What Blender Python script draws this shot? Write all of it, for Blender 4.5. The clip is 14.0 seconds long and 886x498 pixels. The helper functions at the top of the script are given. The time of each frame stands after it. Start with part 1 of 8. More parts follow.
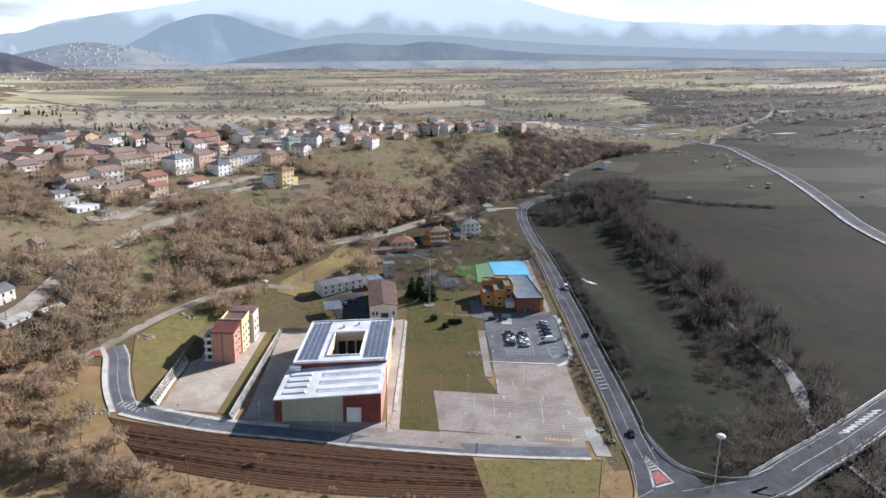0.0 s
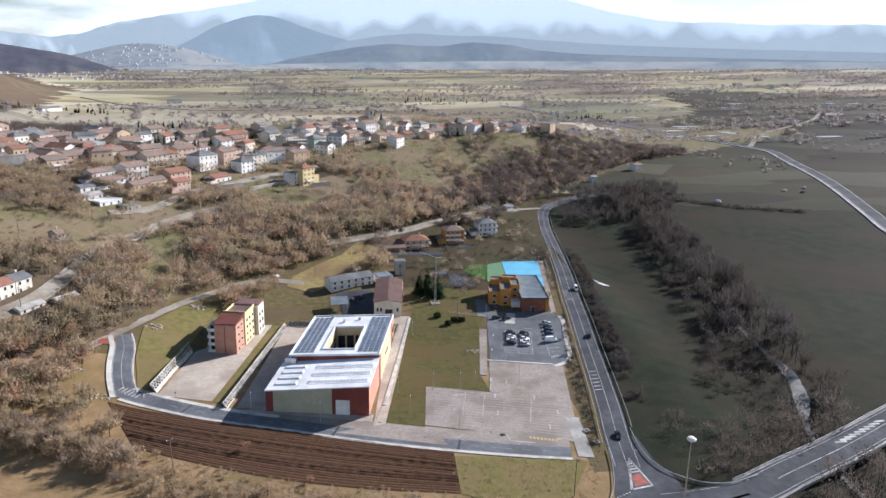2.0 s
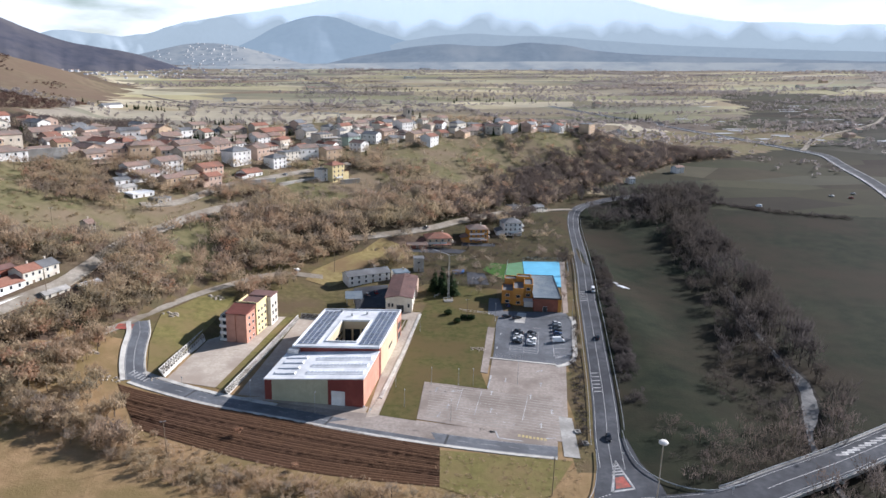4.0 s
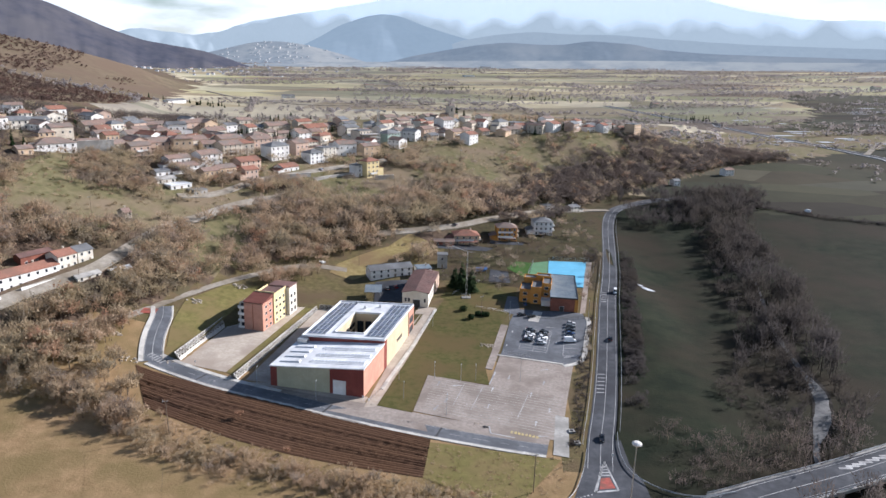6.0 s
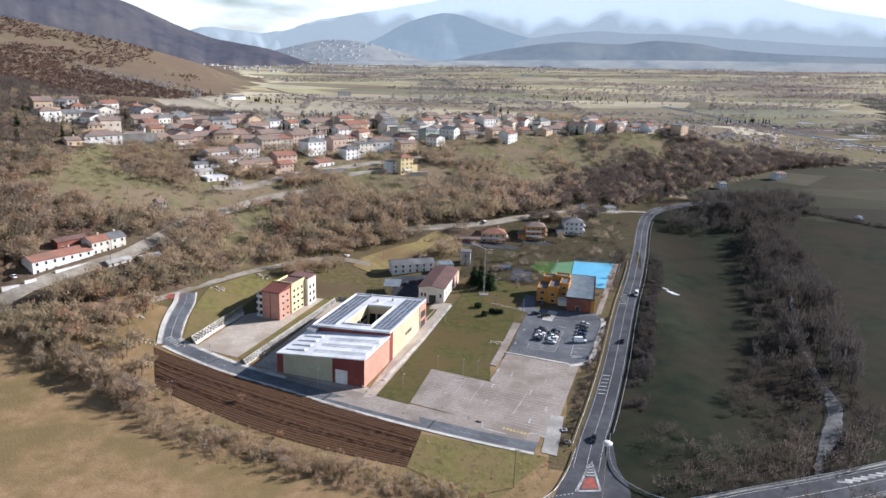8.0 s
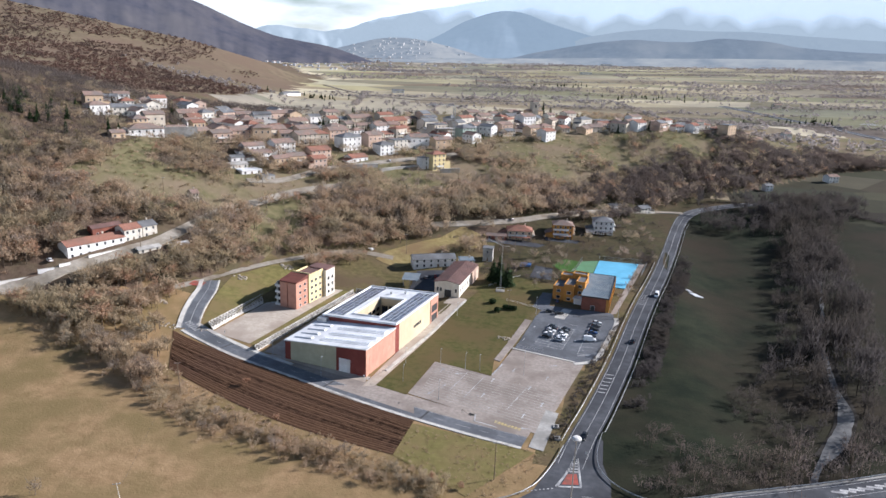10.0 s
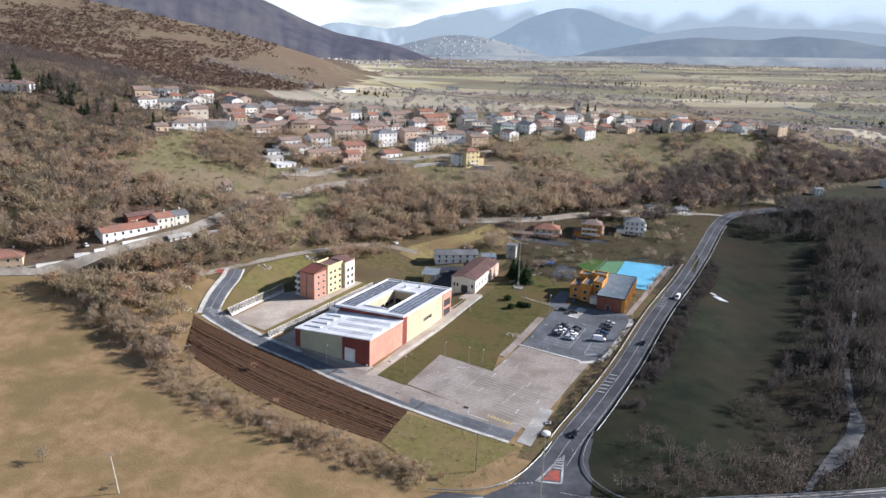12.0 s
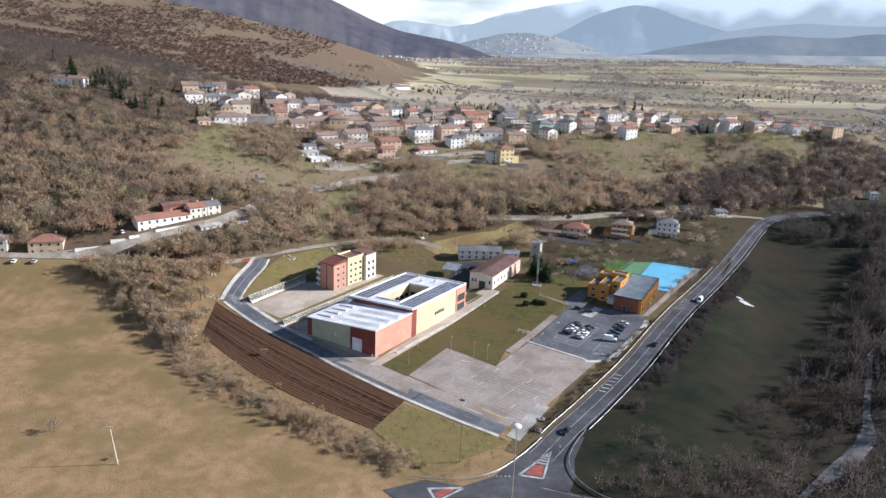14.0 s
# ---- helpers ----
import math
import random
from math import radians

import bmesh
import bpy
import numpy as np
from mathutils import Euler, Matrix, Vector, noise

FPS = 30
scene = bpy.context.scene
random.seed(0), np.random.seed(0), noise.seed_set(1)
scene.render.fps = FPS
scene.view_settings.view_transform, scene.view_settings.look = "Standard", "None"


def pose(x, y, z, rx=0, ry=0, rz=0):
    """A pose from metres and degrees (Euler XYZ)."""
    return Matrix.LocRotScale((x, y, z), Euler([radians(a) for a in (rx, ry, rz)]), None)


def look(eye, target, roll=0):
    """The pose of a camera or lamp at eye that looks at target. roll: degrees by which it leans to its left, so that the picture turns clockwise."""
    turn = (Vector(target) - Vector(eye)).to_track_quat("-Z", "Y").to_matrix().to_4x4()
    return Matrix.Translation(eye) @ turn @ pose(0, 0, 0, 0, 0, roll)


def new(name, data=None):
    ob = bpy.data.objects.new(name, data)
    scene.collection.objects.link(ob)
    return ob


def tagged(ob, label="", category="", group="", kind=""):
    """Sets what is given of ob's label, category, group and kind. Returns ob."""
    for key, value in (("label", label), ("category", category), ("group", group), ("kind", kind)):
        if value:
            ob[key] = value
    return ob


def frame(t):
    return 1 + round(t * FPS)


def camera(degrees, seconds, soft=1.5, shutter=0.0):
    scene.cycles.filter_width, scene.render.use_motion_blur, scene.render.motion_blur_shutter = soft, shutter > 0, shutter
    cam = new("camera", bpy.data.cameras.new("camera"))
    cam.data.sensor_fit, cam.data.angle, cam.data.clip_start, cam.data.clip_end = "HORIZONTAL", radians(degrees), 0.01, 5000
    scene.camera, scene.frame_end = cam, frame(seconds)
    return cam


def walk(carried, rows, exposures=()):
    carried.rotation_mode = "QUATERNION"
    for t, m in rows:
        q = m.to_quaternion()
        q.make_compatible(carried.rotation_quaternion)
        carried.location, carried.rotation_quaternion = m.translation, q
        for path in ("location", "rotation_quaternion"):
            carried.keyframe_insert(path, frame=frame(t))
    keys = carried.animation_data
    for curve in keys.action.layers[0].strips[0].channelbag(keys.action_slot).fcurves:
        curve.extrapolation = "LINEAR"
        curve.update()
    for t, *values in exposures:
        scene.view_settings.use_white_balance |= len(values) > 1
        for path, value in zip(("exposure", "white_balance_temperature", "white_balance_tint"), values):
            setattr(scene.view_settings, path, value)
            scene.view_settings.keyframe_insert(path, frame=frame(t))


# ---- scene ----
cam = camera(64.9, 14.0, soft=1.5)

PATH = [
    (0, (-58.558, 5.725, 115.289), (-58.274, 7.639, 114.783), 1.1),
    (0.5, (-54.431, 4.521, 115.197), (-54.174, 6.439, 114.692), 1.1),
    (1, (-50.096, 3.45, 115.132), (-49.871, 5.372, 114.627), 1.1),
    (1.5, (-45.714, 2.45, 115.041), (-45.52, 4.375, 114.535), 1.2),
    (2, (-40.988, 1.523, 114.936), (-40.828, 3.451, 114.43), 1.2),
    (2.5, (-36.16, 0.623, 114.847), (-36.036, 2.554, 114.342), 1.2),
    (3, (-31.222, -0.202, 114.781), (-31.137, 1.731, 114.274), 1.3),
    (5.5, (-6.779, -3.337, 114.864), (-6.9, -1.408, 114.35), 1.6),
    (6, (-1.61, -3.69, 114.902), (-1.775, -1.765, 114.385), 1.7),
    (6.5, (3.306, -3.947, 114.915), (3.099, -2.026, 114.397), 1.7),
    (7, (8.495, -4.056, 114.937), (8.245, -2.141, 114.417), 1.8),
    (7.5, (13.433, -4.061, 114.952), (13.144, -2.153, 114.429), 1.9),
    (8, (18.673, -4.024, 115.035), (18.34, -2.123, 114.51), 2.0),
    (10.5, (43.985, -2.582, 115.423), (43.451, -0.732, 114.884), 2.2),
    (11, (49.031, -1.955, 115.611), (48.457, -0.118, 115.069), 2.3),
    (11.5, (54.031, -1.411, 115.873), (53.418, 0.413, 115.327), 2.3),
    (12, (59.296, -0.619, 116.025), (58.641, 1.19, 115.476), 2.3),
    (12.5, (64.311, 0.337, 116.251), (63.617, 2.13, 115.698), 2.3),
    (13, (69.412, 1.493, 116.427), (68.678, 3.268, 115.871), 2.4),
    (13.5, (74.31, 2.657, 116.453), (73.537, 4.415, 115.895), 2.4),
    (14, (79.23, 3.953, 116.459), (78.418, 5.693, 115.898), 2.4),
]
walk(cam, [(t, look(eye, target, roll)) for t, eye, target, roll in PATH])
# ---- light: low winter sun from the right, over the valley ----
SUN_TURN, SUN_HEIGHT = 57.0, 26.0
world = bpy.data.worlds.new("world")
scene.world = world
world.use_nodes = True
wn, wl = world.node_tree.nodes, world.node_tree.links
wn.clear()
sky = wn.new("ShaderNodeTexSky")
sky.sky_type, sky.sun_disc = "NISHITA", False
sky.sun_elevation, sky.sun_rotation = radians(SUN_HEIGHT), radians(SUN_TURN)
sky.dust_density, sky.air_density, sky.ozone_density = 0.7, 1.0, 2.0
gen = wn.new("ShaderNodeTexCoord")
stretch = wn.new("ShaderNodeMapping")
stretch.inputs["Scale"].default_value = (2.2, 2.2, 9.0)
puffs = wn.new("ShaderNodeTexNoise")
puffs.inputs["Scale"].default_value, puffs.inputs["Detail"].default_value = 2.4, 7
band = wn.new("ShaderNodeValToRGB")
band.color_ramp.elements[0].position, band.color_ramp.elements[1].position = 0.30, 0.50
cloud = wn.new("ShaderNodeMixRGB")
cloud.inputs[2].default_value = (10.5, 11.0, 11.6, 1)
back = wn.new("ShaderNodeBackground")
back.inputs["Strength"].default_value = 0.057
out = wn.new("ShaderNodeOutputWorld")
wl.new(gen.outputs["Generated"], stretch.inputs["Vector"])
wl.new(stretch.outputs["Vector"], puffs.inputs["Vector"])
wl.new(puffs.outputs["Fac"], band.inputs["Fac"])
up = wn.new("ShaderNodeSeparateXYZ")
wl.new(gen.outputs["Generated"], up.inputs[0])
bank = wn.new("ShaderNodeMapRange")
bank.inputs["From Min"].default_value, bank.inputs["From Max"].default_value = 0.12, 0.4
bank.inputs["To Min"].default_value, bank.inputs["To Max"].default_value = 1.0, 0.0
wl.new(up.outputs["Z"], bank.inputs["Value"])
low_cloud = wn.new("ShaderNodeMath")
low_cloud.operation = "MULTIPLY"
wl.new(band.outputs["Color"], low_cloud.inputs[0])
wl.new(bank.outputs["Result"], low_cloud.inputs[1])
wl.new(low_cloud.outputs[0], cloud.inputs[0])
wl.new(sky.outputs["Color"], cloud.inputs[1])
wl.new(cloud.outputs["Color"], back.inputs["Color"])
wl.new(back.outputs["Background"], out.inputs["Surface"])
sun = new("sun", bpy.data.lights.new("sun", "SUN"))
sun.data.energy, sun.data.angle, sun.data.color = 5.0, radians(0.6), (1.0, 0.915, 0.86)
sa, sh = radians(SUN_TURN), radians(SUN_HEIGHT)
sun.matrix_world = look((math.sin(sa) * math.cos(sh) * 900, math.cos(sa) * math.cos(sh) * 900, math.sin(sh) * 900), (0, 0, 0))
scene.view_settings.exposure = 0.89
scene.view_settings.use_white_balance = True
scene.view_settings.white_balance_temperature = 5900


# ---- materials ----
def ramp(nt, fac, stops):
    node = nt.nodes.new("ShaderNodeValToRGB")
    while len(node.color_ramp.elements) < len(stops):
        node.color_ramp.elements.new(0.5)
    for e, (at, c) in zip(node.color_ramp.elements, stops):
        e.position, e.color = at, (*c, 1)
    nt.links.new(fac, node.inputs["Fac"])
    return node.outputs["Color"]


def noise_at(nt, scale, detail=4, vec=None, rough=0.6):
    n = nt.nodes.new("ShaderNodeTexNoise")
    n.inputs["Scale"].default_value, n.inputs["Detail"].default_value, n.inputs["Roughness"].default_value = scale, detail, rough
    nt.links.new(vec or nt.nodes["where"].outputs["Position"], n.inputs["Vector"])
    return n.outputs["Fac"]


def blend(nt, fac, a, b, how="MIX"):
    m = nt.nodes.new("ShaderNodeMixRGB")
    m.blend_type = how
    for slot, v in zip((0, 1, 2), (fac, a, b)):
        if isinstance(v, (int, float)):
            m.inputs[slot].default_value = v
        elif isinstance(v, tuple):
            m.inputs[slot].default_value = (*v, 1)
        else:
            nt.links.new(v, m.inputs[slot])
    return m.outputs["Color"]


def base_mat(name, rough=0.85, metal=0.0):
    m = bpy.data.materials.new(name)
    m.use_nodes = True
    nt = m.node_tree
    g = nt.nodes.new("ShaderNodeNewGeometry")
    g.name = "where"
    p = nt.nodes["Principled BSDF"]
    p.inputs["Roughness"].default_value, p.inputs["Metallic"].default_value = rough, metal
    p.inputs["Specular IOR Level"].default_value = 0.5 if rough < 0.3 else 0.25 if rough < 0.8 else 0.03
    return m, nt, p


def mat(name, a, b, fine=1.5, c=None, wide=0.06, rough=0.85, metal=0.0, bump=0.0, bump_scale=None, vary=0.0, thin=0.0):
    """Two colours mixed by fine grain, a third one in wide stains, relief, and a different tone for each piece."""
    m, nt, p = base_mat(name, rough, metal)
    col = ramp(nt, noise_at(nt, fine, 5), [(0.35, a), (0.65, b)])
    if c:
        col = blend(nt, ramp(nt, noise_at(nt, wide, 4), [(0.42, (0, 0, 0)), (0.62, (1, 1, 1))]), col, c)
    if vary:
        rnd = nt.nodes.new("ShaderNodeMath")
        rnd.operation = "ADD"
        info = nt.nodes.new("ShaderNodeObjectInfo")
        nt.links.new(nt.nodes["where"].outputs["Random Per Island"], rnd.inputs[0])
        nt.links.new(info.outputs["Random"], rnd.inputs[1])
        frac = nt.nodes.new("ShaderNodeMath")
        frac.operation = "FRACT"
        nt.links.new(rnd.outputs[0], frac.inputs[0])
        tone = ramp(nt, frac.outputs[0], [(0.0, (1 - vary,) * 3), (1.0, (1 + vary,) * 3)])
        col = blend(nt, 1.0, col, tone, "MULTIPLY")
    nt.links.new(col, p.inputs["Base Color"])
    if thin:
        through_ = nt.nodes.new("ShaderNodeBsdfTranslucent")
        both = nt.nodes.new("ShaderNodeMixShader")
        both.inputs[0].default_value = thin
        nt.links.new(col, through_.inputs["Color"])
        nt.links.new(p.outputs[0], both.inputs[1])
        nt.links.new(through_.outputs[0], both.inputs[2])
        nt.links.new(both.outputs[0], nt.nodes["Material Output"].inputs["Surface"])
    if bump:
        bm_ = nt.nodes.new("ShaderNodeBump")
        bm_.inputs["Strength"].default_value, bm_.inputs["Distance"].default_value = bump, 0.3
        nt.links.new(noise_at(nt, bump_scale or fine * 2, 5), bm_.inputs["Height"])
        nt.links.new(bm_.outputs["Normal"], p.inputs["Normal"])
    return m


def fields_mat(name="fields", tone=1.0, plot=1.0):
    """Patchwork of small fields: each plot has its own crop and is crossed by a fine grain."""
    m, nt, p = base_mat(name)
    turn = nt.nodes.new("ShaderNodeMapping")
    turn.inputs["Rotation"].default_value = (0, 0, radians(24))
    turn.inputs["Scale"].default_value = (0.0032 * plot, 0.0075 * plot, 0.0)
    nt.links.new(nt.nodes["where"].outputs["Position"], turn.inputs["Vector"])
    cells = nt.nodes.new("ShaderNodeTexVoronoi")
    cells.inputs["Scale"].default_value, cells.inputs["Randomness"].default_value = 1.0, 0.85
    nt.links.new(turn.outputs["Vector"], cells.inputs["Vector"])
    one = nt.nodes.new("ShaderNodeSeparateColor")
    nt.links.new(cells.outputs["Color"], one.inputs["Color"])
    crop = ramp(nt, one.outputs[0], [(0.0, (0.2, 0.155, 0.125)), (0.2, (0.33, 0.285, 0.2)), (0.4, (0.29, 0.285, 0.18)), (0.6, (0.4, 0.355, 0.26)),
                                     (0.78, (0.43, 0.39, 0.315)), (0.9, (0.28, 0.28, 0.2)), (1.0, (0.18, 0.145, 0.125))])
    crop = blend(nt, 1.0, crop, ramp(nt, one.outputs[1], [(0.0, (0.7, 0.7, 0.72)), (1.0, (1.1, 1.1, 1.06))]), "MULTIPLY")
    grain = ramp(nt, noise_at(nt, 0.05, 6), [(0.3, (1.05, 1.05, 1.03)), (0.7, (1.28, 1.27, 1.22))])
    wide = ramp(nt, noise_at(nt, 0.0016, 4), [(0.4, (0.62, 0.62, 0.66)), (0.62, (1.1, 1.08, 1.0))])
    col = blend(nt, 1.0, blend(nt, 1.0, crop, grain, "MULTIPLY"), wide, "MULTIPLY")
    # a tone below 1 darkens every plot for cloud shade
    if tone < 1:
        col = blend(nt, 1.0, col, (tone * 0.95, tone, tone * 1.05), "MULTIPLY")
    nt.links.new(col, p.inputs["Base Color"])
    return m


M_FIELDS = fields_mat()
# the same fields at a fifth of the tone, as cloud shade
M_SHADED_FIELDS = fields_mat("shaded_ploughland", 0.2, 2.2)
M_SCRUB = mat("hillside_grass", (0.115, 0.108, 0.054), (0.185, 0.162, 0.09), 0.25, (0.2, 0.155, 0.105), 0.03, bump=0.6, bump_scale=0.6)
M_MEADOW = mat("dry_meadow", (0.222, 0.148, 0.078), (0.318, 0.217, 0.12), 0.22, (0.185, 0.137, 0.066), 0.04, bump=0.5, bump_scale=1.2)
# meadow colour darkened to stand in for cloud shade over the valley
M_VALLEY = mat("shaded_meadow", (0.014, 0.0185, 0.012), (0.027, 0.031, 0.019), 0.1, (0.034, 0.028, 0.02), 0.012, bump=0.5, bump_scale=0.8)
M_HILL = mat("hill_heath", (0.125, 0.098, 0.066), (0.18, 0.146, 0.098), 0.05, (0.15, 0.11, 0.08), 0.006, bump=0.5, bump_scale=0.2)
M_LAWN = mat("lawn", (0.07, 0.07, 0.026), (0.115, 0.102, 0.042), 0.4, (0.115, 0.088, 0.042), 0.05, bump=0.4, bump_scale=2)
M_ROUGH = mat("rough_grass", (0.085, 0.075, 0.034), (0.15, 0.122, 0.06), 0.35, (0.125, 0.092, 0.056), 0.05, bump=0.8, bump_scale=1.2)
# grass of gardens and orchards, with the shade there put into its colour
M_SHADED_ORCHARD = mat("shaded_orchard_grass", (0.045, 0.043, 0.024), (0.08, 0.07, 0.038), 0.3, (0.07, 0.053, 0.034), 0.05, bump=0.8, bump_scale=1.0)
M_LITTER = mat("leaf_litter", (0.085, 0.06, 0.044), (0.15, 0.108, 0.08), 0.4, (0.1, 0.085, 0.05), 0.05, bump=0.7, bump_scale=0.8)
M_SOIL = mat("ploughed_soil", (0.072, 0.04, 0.024), (0.12, 0.07, 0.043), 1.6, (0.094, 0.054, 0.035), 0.04, rough=0.95, bump=0.12, bump_scale=4)
M_ASPHALT = mat("asphalt", (0.1, 0.107, 0.12), (0.15, 0.157, 0.172), 0.6, (0.085, 0.09, 0.1), 0.09, rough=0.75, bump=0.2, bump_scale=6)
M_OLD_ASPHALT = mat("worn_asphalt", (0.068, 0.072, 0.08), (0.106, 0.11, 0.12), 0.4, (0.058, 0.06, 0.067), 0.06, rough=0.8, bump=0.2, bump_scale=5)
M_GRAVEL = mat("pale_gravel", (0.27, 0.24, 0.2), (0.36, 0.33, 0.28), 0.7, (0.21, 0.18, 0.14), 0.08, rough=0.95, bump=0.4, bump_scale=4)
M_PAVING = mat("concrete_paving", (0.265, 0.228, 0.2), (0.36, 0.315, 0.28), 0.8, (0.225, 0.19, 0.165), 0.07, rough=0.9, bump=0.25, bump_scale=5)
M_YARD = mat("pale_yard_paving", (0.4, 0.345, 0.285), (0.5, 0.44, 0.37), 0.8, (0.34, 0.285, 0.235), 0.07, rough=0.9, bump=0.25, bump_scale=5)
# dry grass in a brighter tone, for ground clear of the cloud shade
M_TURF = mat("sunlit_dry_turf", (0.125, 0.112, 0.042), (0.19, 0.165, 0.066), 0.4, (0.19, 0.145, 0.07), 0.06, bump=0.4, bump_scale=2)
M_GOLD = mat("golden_dry_grass", (0.21, 0.165, 0.07), (0.29, 0.235, 0.11), 0.4, (0.2, 0.14, 0.075), 0.06, bump=0.4, bump_scale=2)
M_PITCH = mat("green_pitch", (0.05, 0.1, 0.03), (0.075, 0.14, 0.04), 0.4, bump=0.3, bump_scale=2)
M_BLUE_SHEET = mat("blue_grey_sheet", (0.12, 0.16, 0.195), (0.17, 0.21, 0.245), 1.0, (0.2, 0.23, 0.25), 0.2, rough=0.7)
M_TARP = mat("blue_tarpaulin", (0.07, 0.16, 0.4), (0.1, 0.22, 0.5), 0.8, rough=0.6)
M_KERB = mat("kerb_stone", (0.48, 0.46, 0.42), (0.6, 0.58, 0.53), 1.5, (0.36, 0.34, 0.31), 0.2, rough=0.9)
M_PAINT = mat("road_paint", (0.36, 0.36, 0.36), (0.54, 0.54, 0.53), 1.2, (0.24, 0.24, 0.245), 0.2, rough=0.7)
M_YELLOW_PAINT = mat("yellow_paint", (0.42, 0.33, 0.14), (0.55, 0.45, 0.2), 1.5, (0.33, 0.28, 0.2), 0.5, rough=0.7)
M_RED_PAINT = mat("red_surface", (0.28, 0.06, 0.045), (0.4, 0.1, 0.075), 1.0, (0.2, 0.08, 0.06), 0.3, rough=0.7)
M_CONCRETE = mat("concrete", (0.33, 0.32, 0.3), (0.44, 0.42, 0.39), 0.7, (0.26, 0.25, 0.23), 0.1, rough=0.9, bump=0.2)
M_WATER = mat("river_water", (0.04, 0.043, 0.047), (0.07, 0.073, 0.078), 0.5, (0.12, 0.12, 0.12), 0.14, rough=0.7, bump=0.4, bump_scale=1.0)
M_WHITE_ROOF = mat("white_roofing", (0.70, 0.71, 0.72), (0.8, 0.81, 0.82), 0.5, (0.56, 0.57, 0.58), 0.1, rough=0.55)
M_SOLAR = mat("solar_glass", (0.05, 0.07, 0.14), (0.08, 0.11, 0.2), 0.8, rough=0.12, vary=0.3)
M_CREAM = mat("cream_panels", (0.54, 0.45, 0.31), (0.61, 0.515, 0.36), 0.4, (0.5, 0.42, 0.29), 0.08)
M_SAGE = mat("sage_panels", (0.4, 0.39, 0.28), (0.46, 0.45, 0.33), 0.5, (0.37, 0.36, 0.26), 0.1)
M_MAROON = mat("maroon_panels", (0.2, 0.06, 0.05), (0.25, 0.08, 0.065), 0.5, (0.175, 0.055, 0.047), 0.1)
M_TERRA = mat("terracotta_render", (0.47, 0.245, 0.18), (0.55, 0.3, 0.225), 0.4, (0.43, 0.235, 0.175), 0.09)
M_YELLOW = mat("yellow_render", (0.66, 0.54, 0.29), (0.74, 0.61, 0.34), 0.5, (0.6, 0.5, 0.28), 0.1)
M_ORANGE = mat("orange_render", (0.47, 0.225, 0.055), (0.54, 0.265, 0.07), 0.5, (0.42, 0.2, 0.06), 0.1)
M_OFFWHITE = mat("offwhite_render", (0.62, 0.58, 0.5), (0.72, 0.68, 0.6), 0.5, (0.52, 0.48, 0.41), 0.1)
M_WHITE = mat("white_paint", (0.74, 0.73, 0.71), (0.82, 0.81, 0.79), 0.6, (0.62, 0.6, 0.57), 0.12)
M_STONE = mat("village_stone", (0.5, 0.44, 0.36), (0.62, 0.55, 0.455), 1.2, (0.42, 0.37, 0.3), 0.15, bump=0.4)
M_PINK = mat("pink_render", (0.5, 0.36, 0.28), (0.58, 0.44, 0.35), 0.6, (0.44, 0.33, 0.27), 0.12)
M_PEACH = mat("peach_render", (0.58, 0.42, 0.28), (0.65, 0.5, 0.35), 0.6, (0.5, 0.38, 0.27), 0.12)
M_TEAL = mat("pale_green_render", (0.3, 0.4, 0.34), (0.37, 0.46, 0.4), 0.6, (0.3, 0.36, 0.32), 0.12)
M_TILE = mat("clay_tiles", (0.22, 0.15, 0.122), (0.32, 0.23, 0.19), 1.2, (0.2, 0.17, 0.15), 0.11, bump=0.7, bump_scale=2.2)
M_TILE_RED = mat("red_clay_tiles", (0.26, 0.125, 0.09), (0.33, 0.17, 0.125), 1.2, (0.22, 0.13, 0.1), 0.1, bump=0.7, bump_scale=2.2)
M_GREY_ROOF = mat("grey_roofing", (0.15, 0.155, 0.16), (0.22, 0.225, 0.23), 0.8, (0.12, 0.12, 0.12), 0.1, rough=0.6)
M_BROWN_ROOF = mat("brown_sheet_roof", (0.15, 0.085, 0.075), (0.2, 0.115, 0.1), 0.6, (0.13, 0.08, 0.07), 0.12, rough=0.7)
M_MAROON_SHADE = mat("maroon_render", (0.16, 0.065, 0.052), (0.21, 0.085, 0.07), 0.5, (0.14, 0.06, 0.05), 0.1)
M_BRICK = mat("red_brown_brick", (0.22, 0.085, 0.06), (0.28, 0.115, 0.08), 1.0, (0.19, 0.08, 0.06), 0.2, bump=0.3)
M_BLUE_COURT = mat("blue_sports_floor", (0.13, 0.42, 0.62), (0.17, 0.48, 0.68), 0.3, (0.12, 0.38, 0.55), 0.08, rough=0.5)
M_GREEN_COURT = mat("green_sports_floor", (0.09, 0.2, 0.1), (0.12, 0.25, 0.13), 0.3, (0.1, 0.2, 0.1), 0.1, rough=0.7)
M_GLASS = mat("window_glass", (0.02, 0.024, 0.03), (0.035, 0.04, 0.05), 0.6, rough=0.08)
M_FRAME = mat("window_frame", (0.5, 0.49, 0.47), (0.62, 0.61, 0.58), 2.0, rough=0.6)
M_WOOD = mat("grey_wood", (0.16, 0.12, 0.085), (0.24, 0.185, 0.135), 2.0, rough=0.85, bump=0.2)
M_STEEL = mat("galvanised_steel", (0.42, 0.43, 0.44), (0.55, 0.56, 0.57), 1.5, rough=0.45, metal=0.7)
M_DARK = mat("dark_metal", (0.035, 0.035, 0.037), (0.06, 0.06, 0.06), 2.0, rough=0.6)
M_BARK = mat("grey_bark", (0.10, 0.08, 0.062), (0.17, 0.135, 0.105), 2.5, rough=0.95)
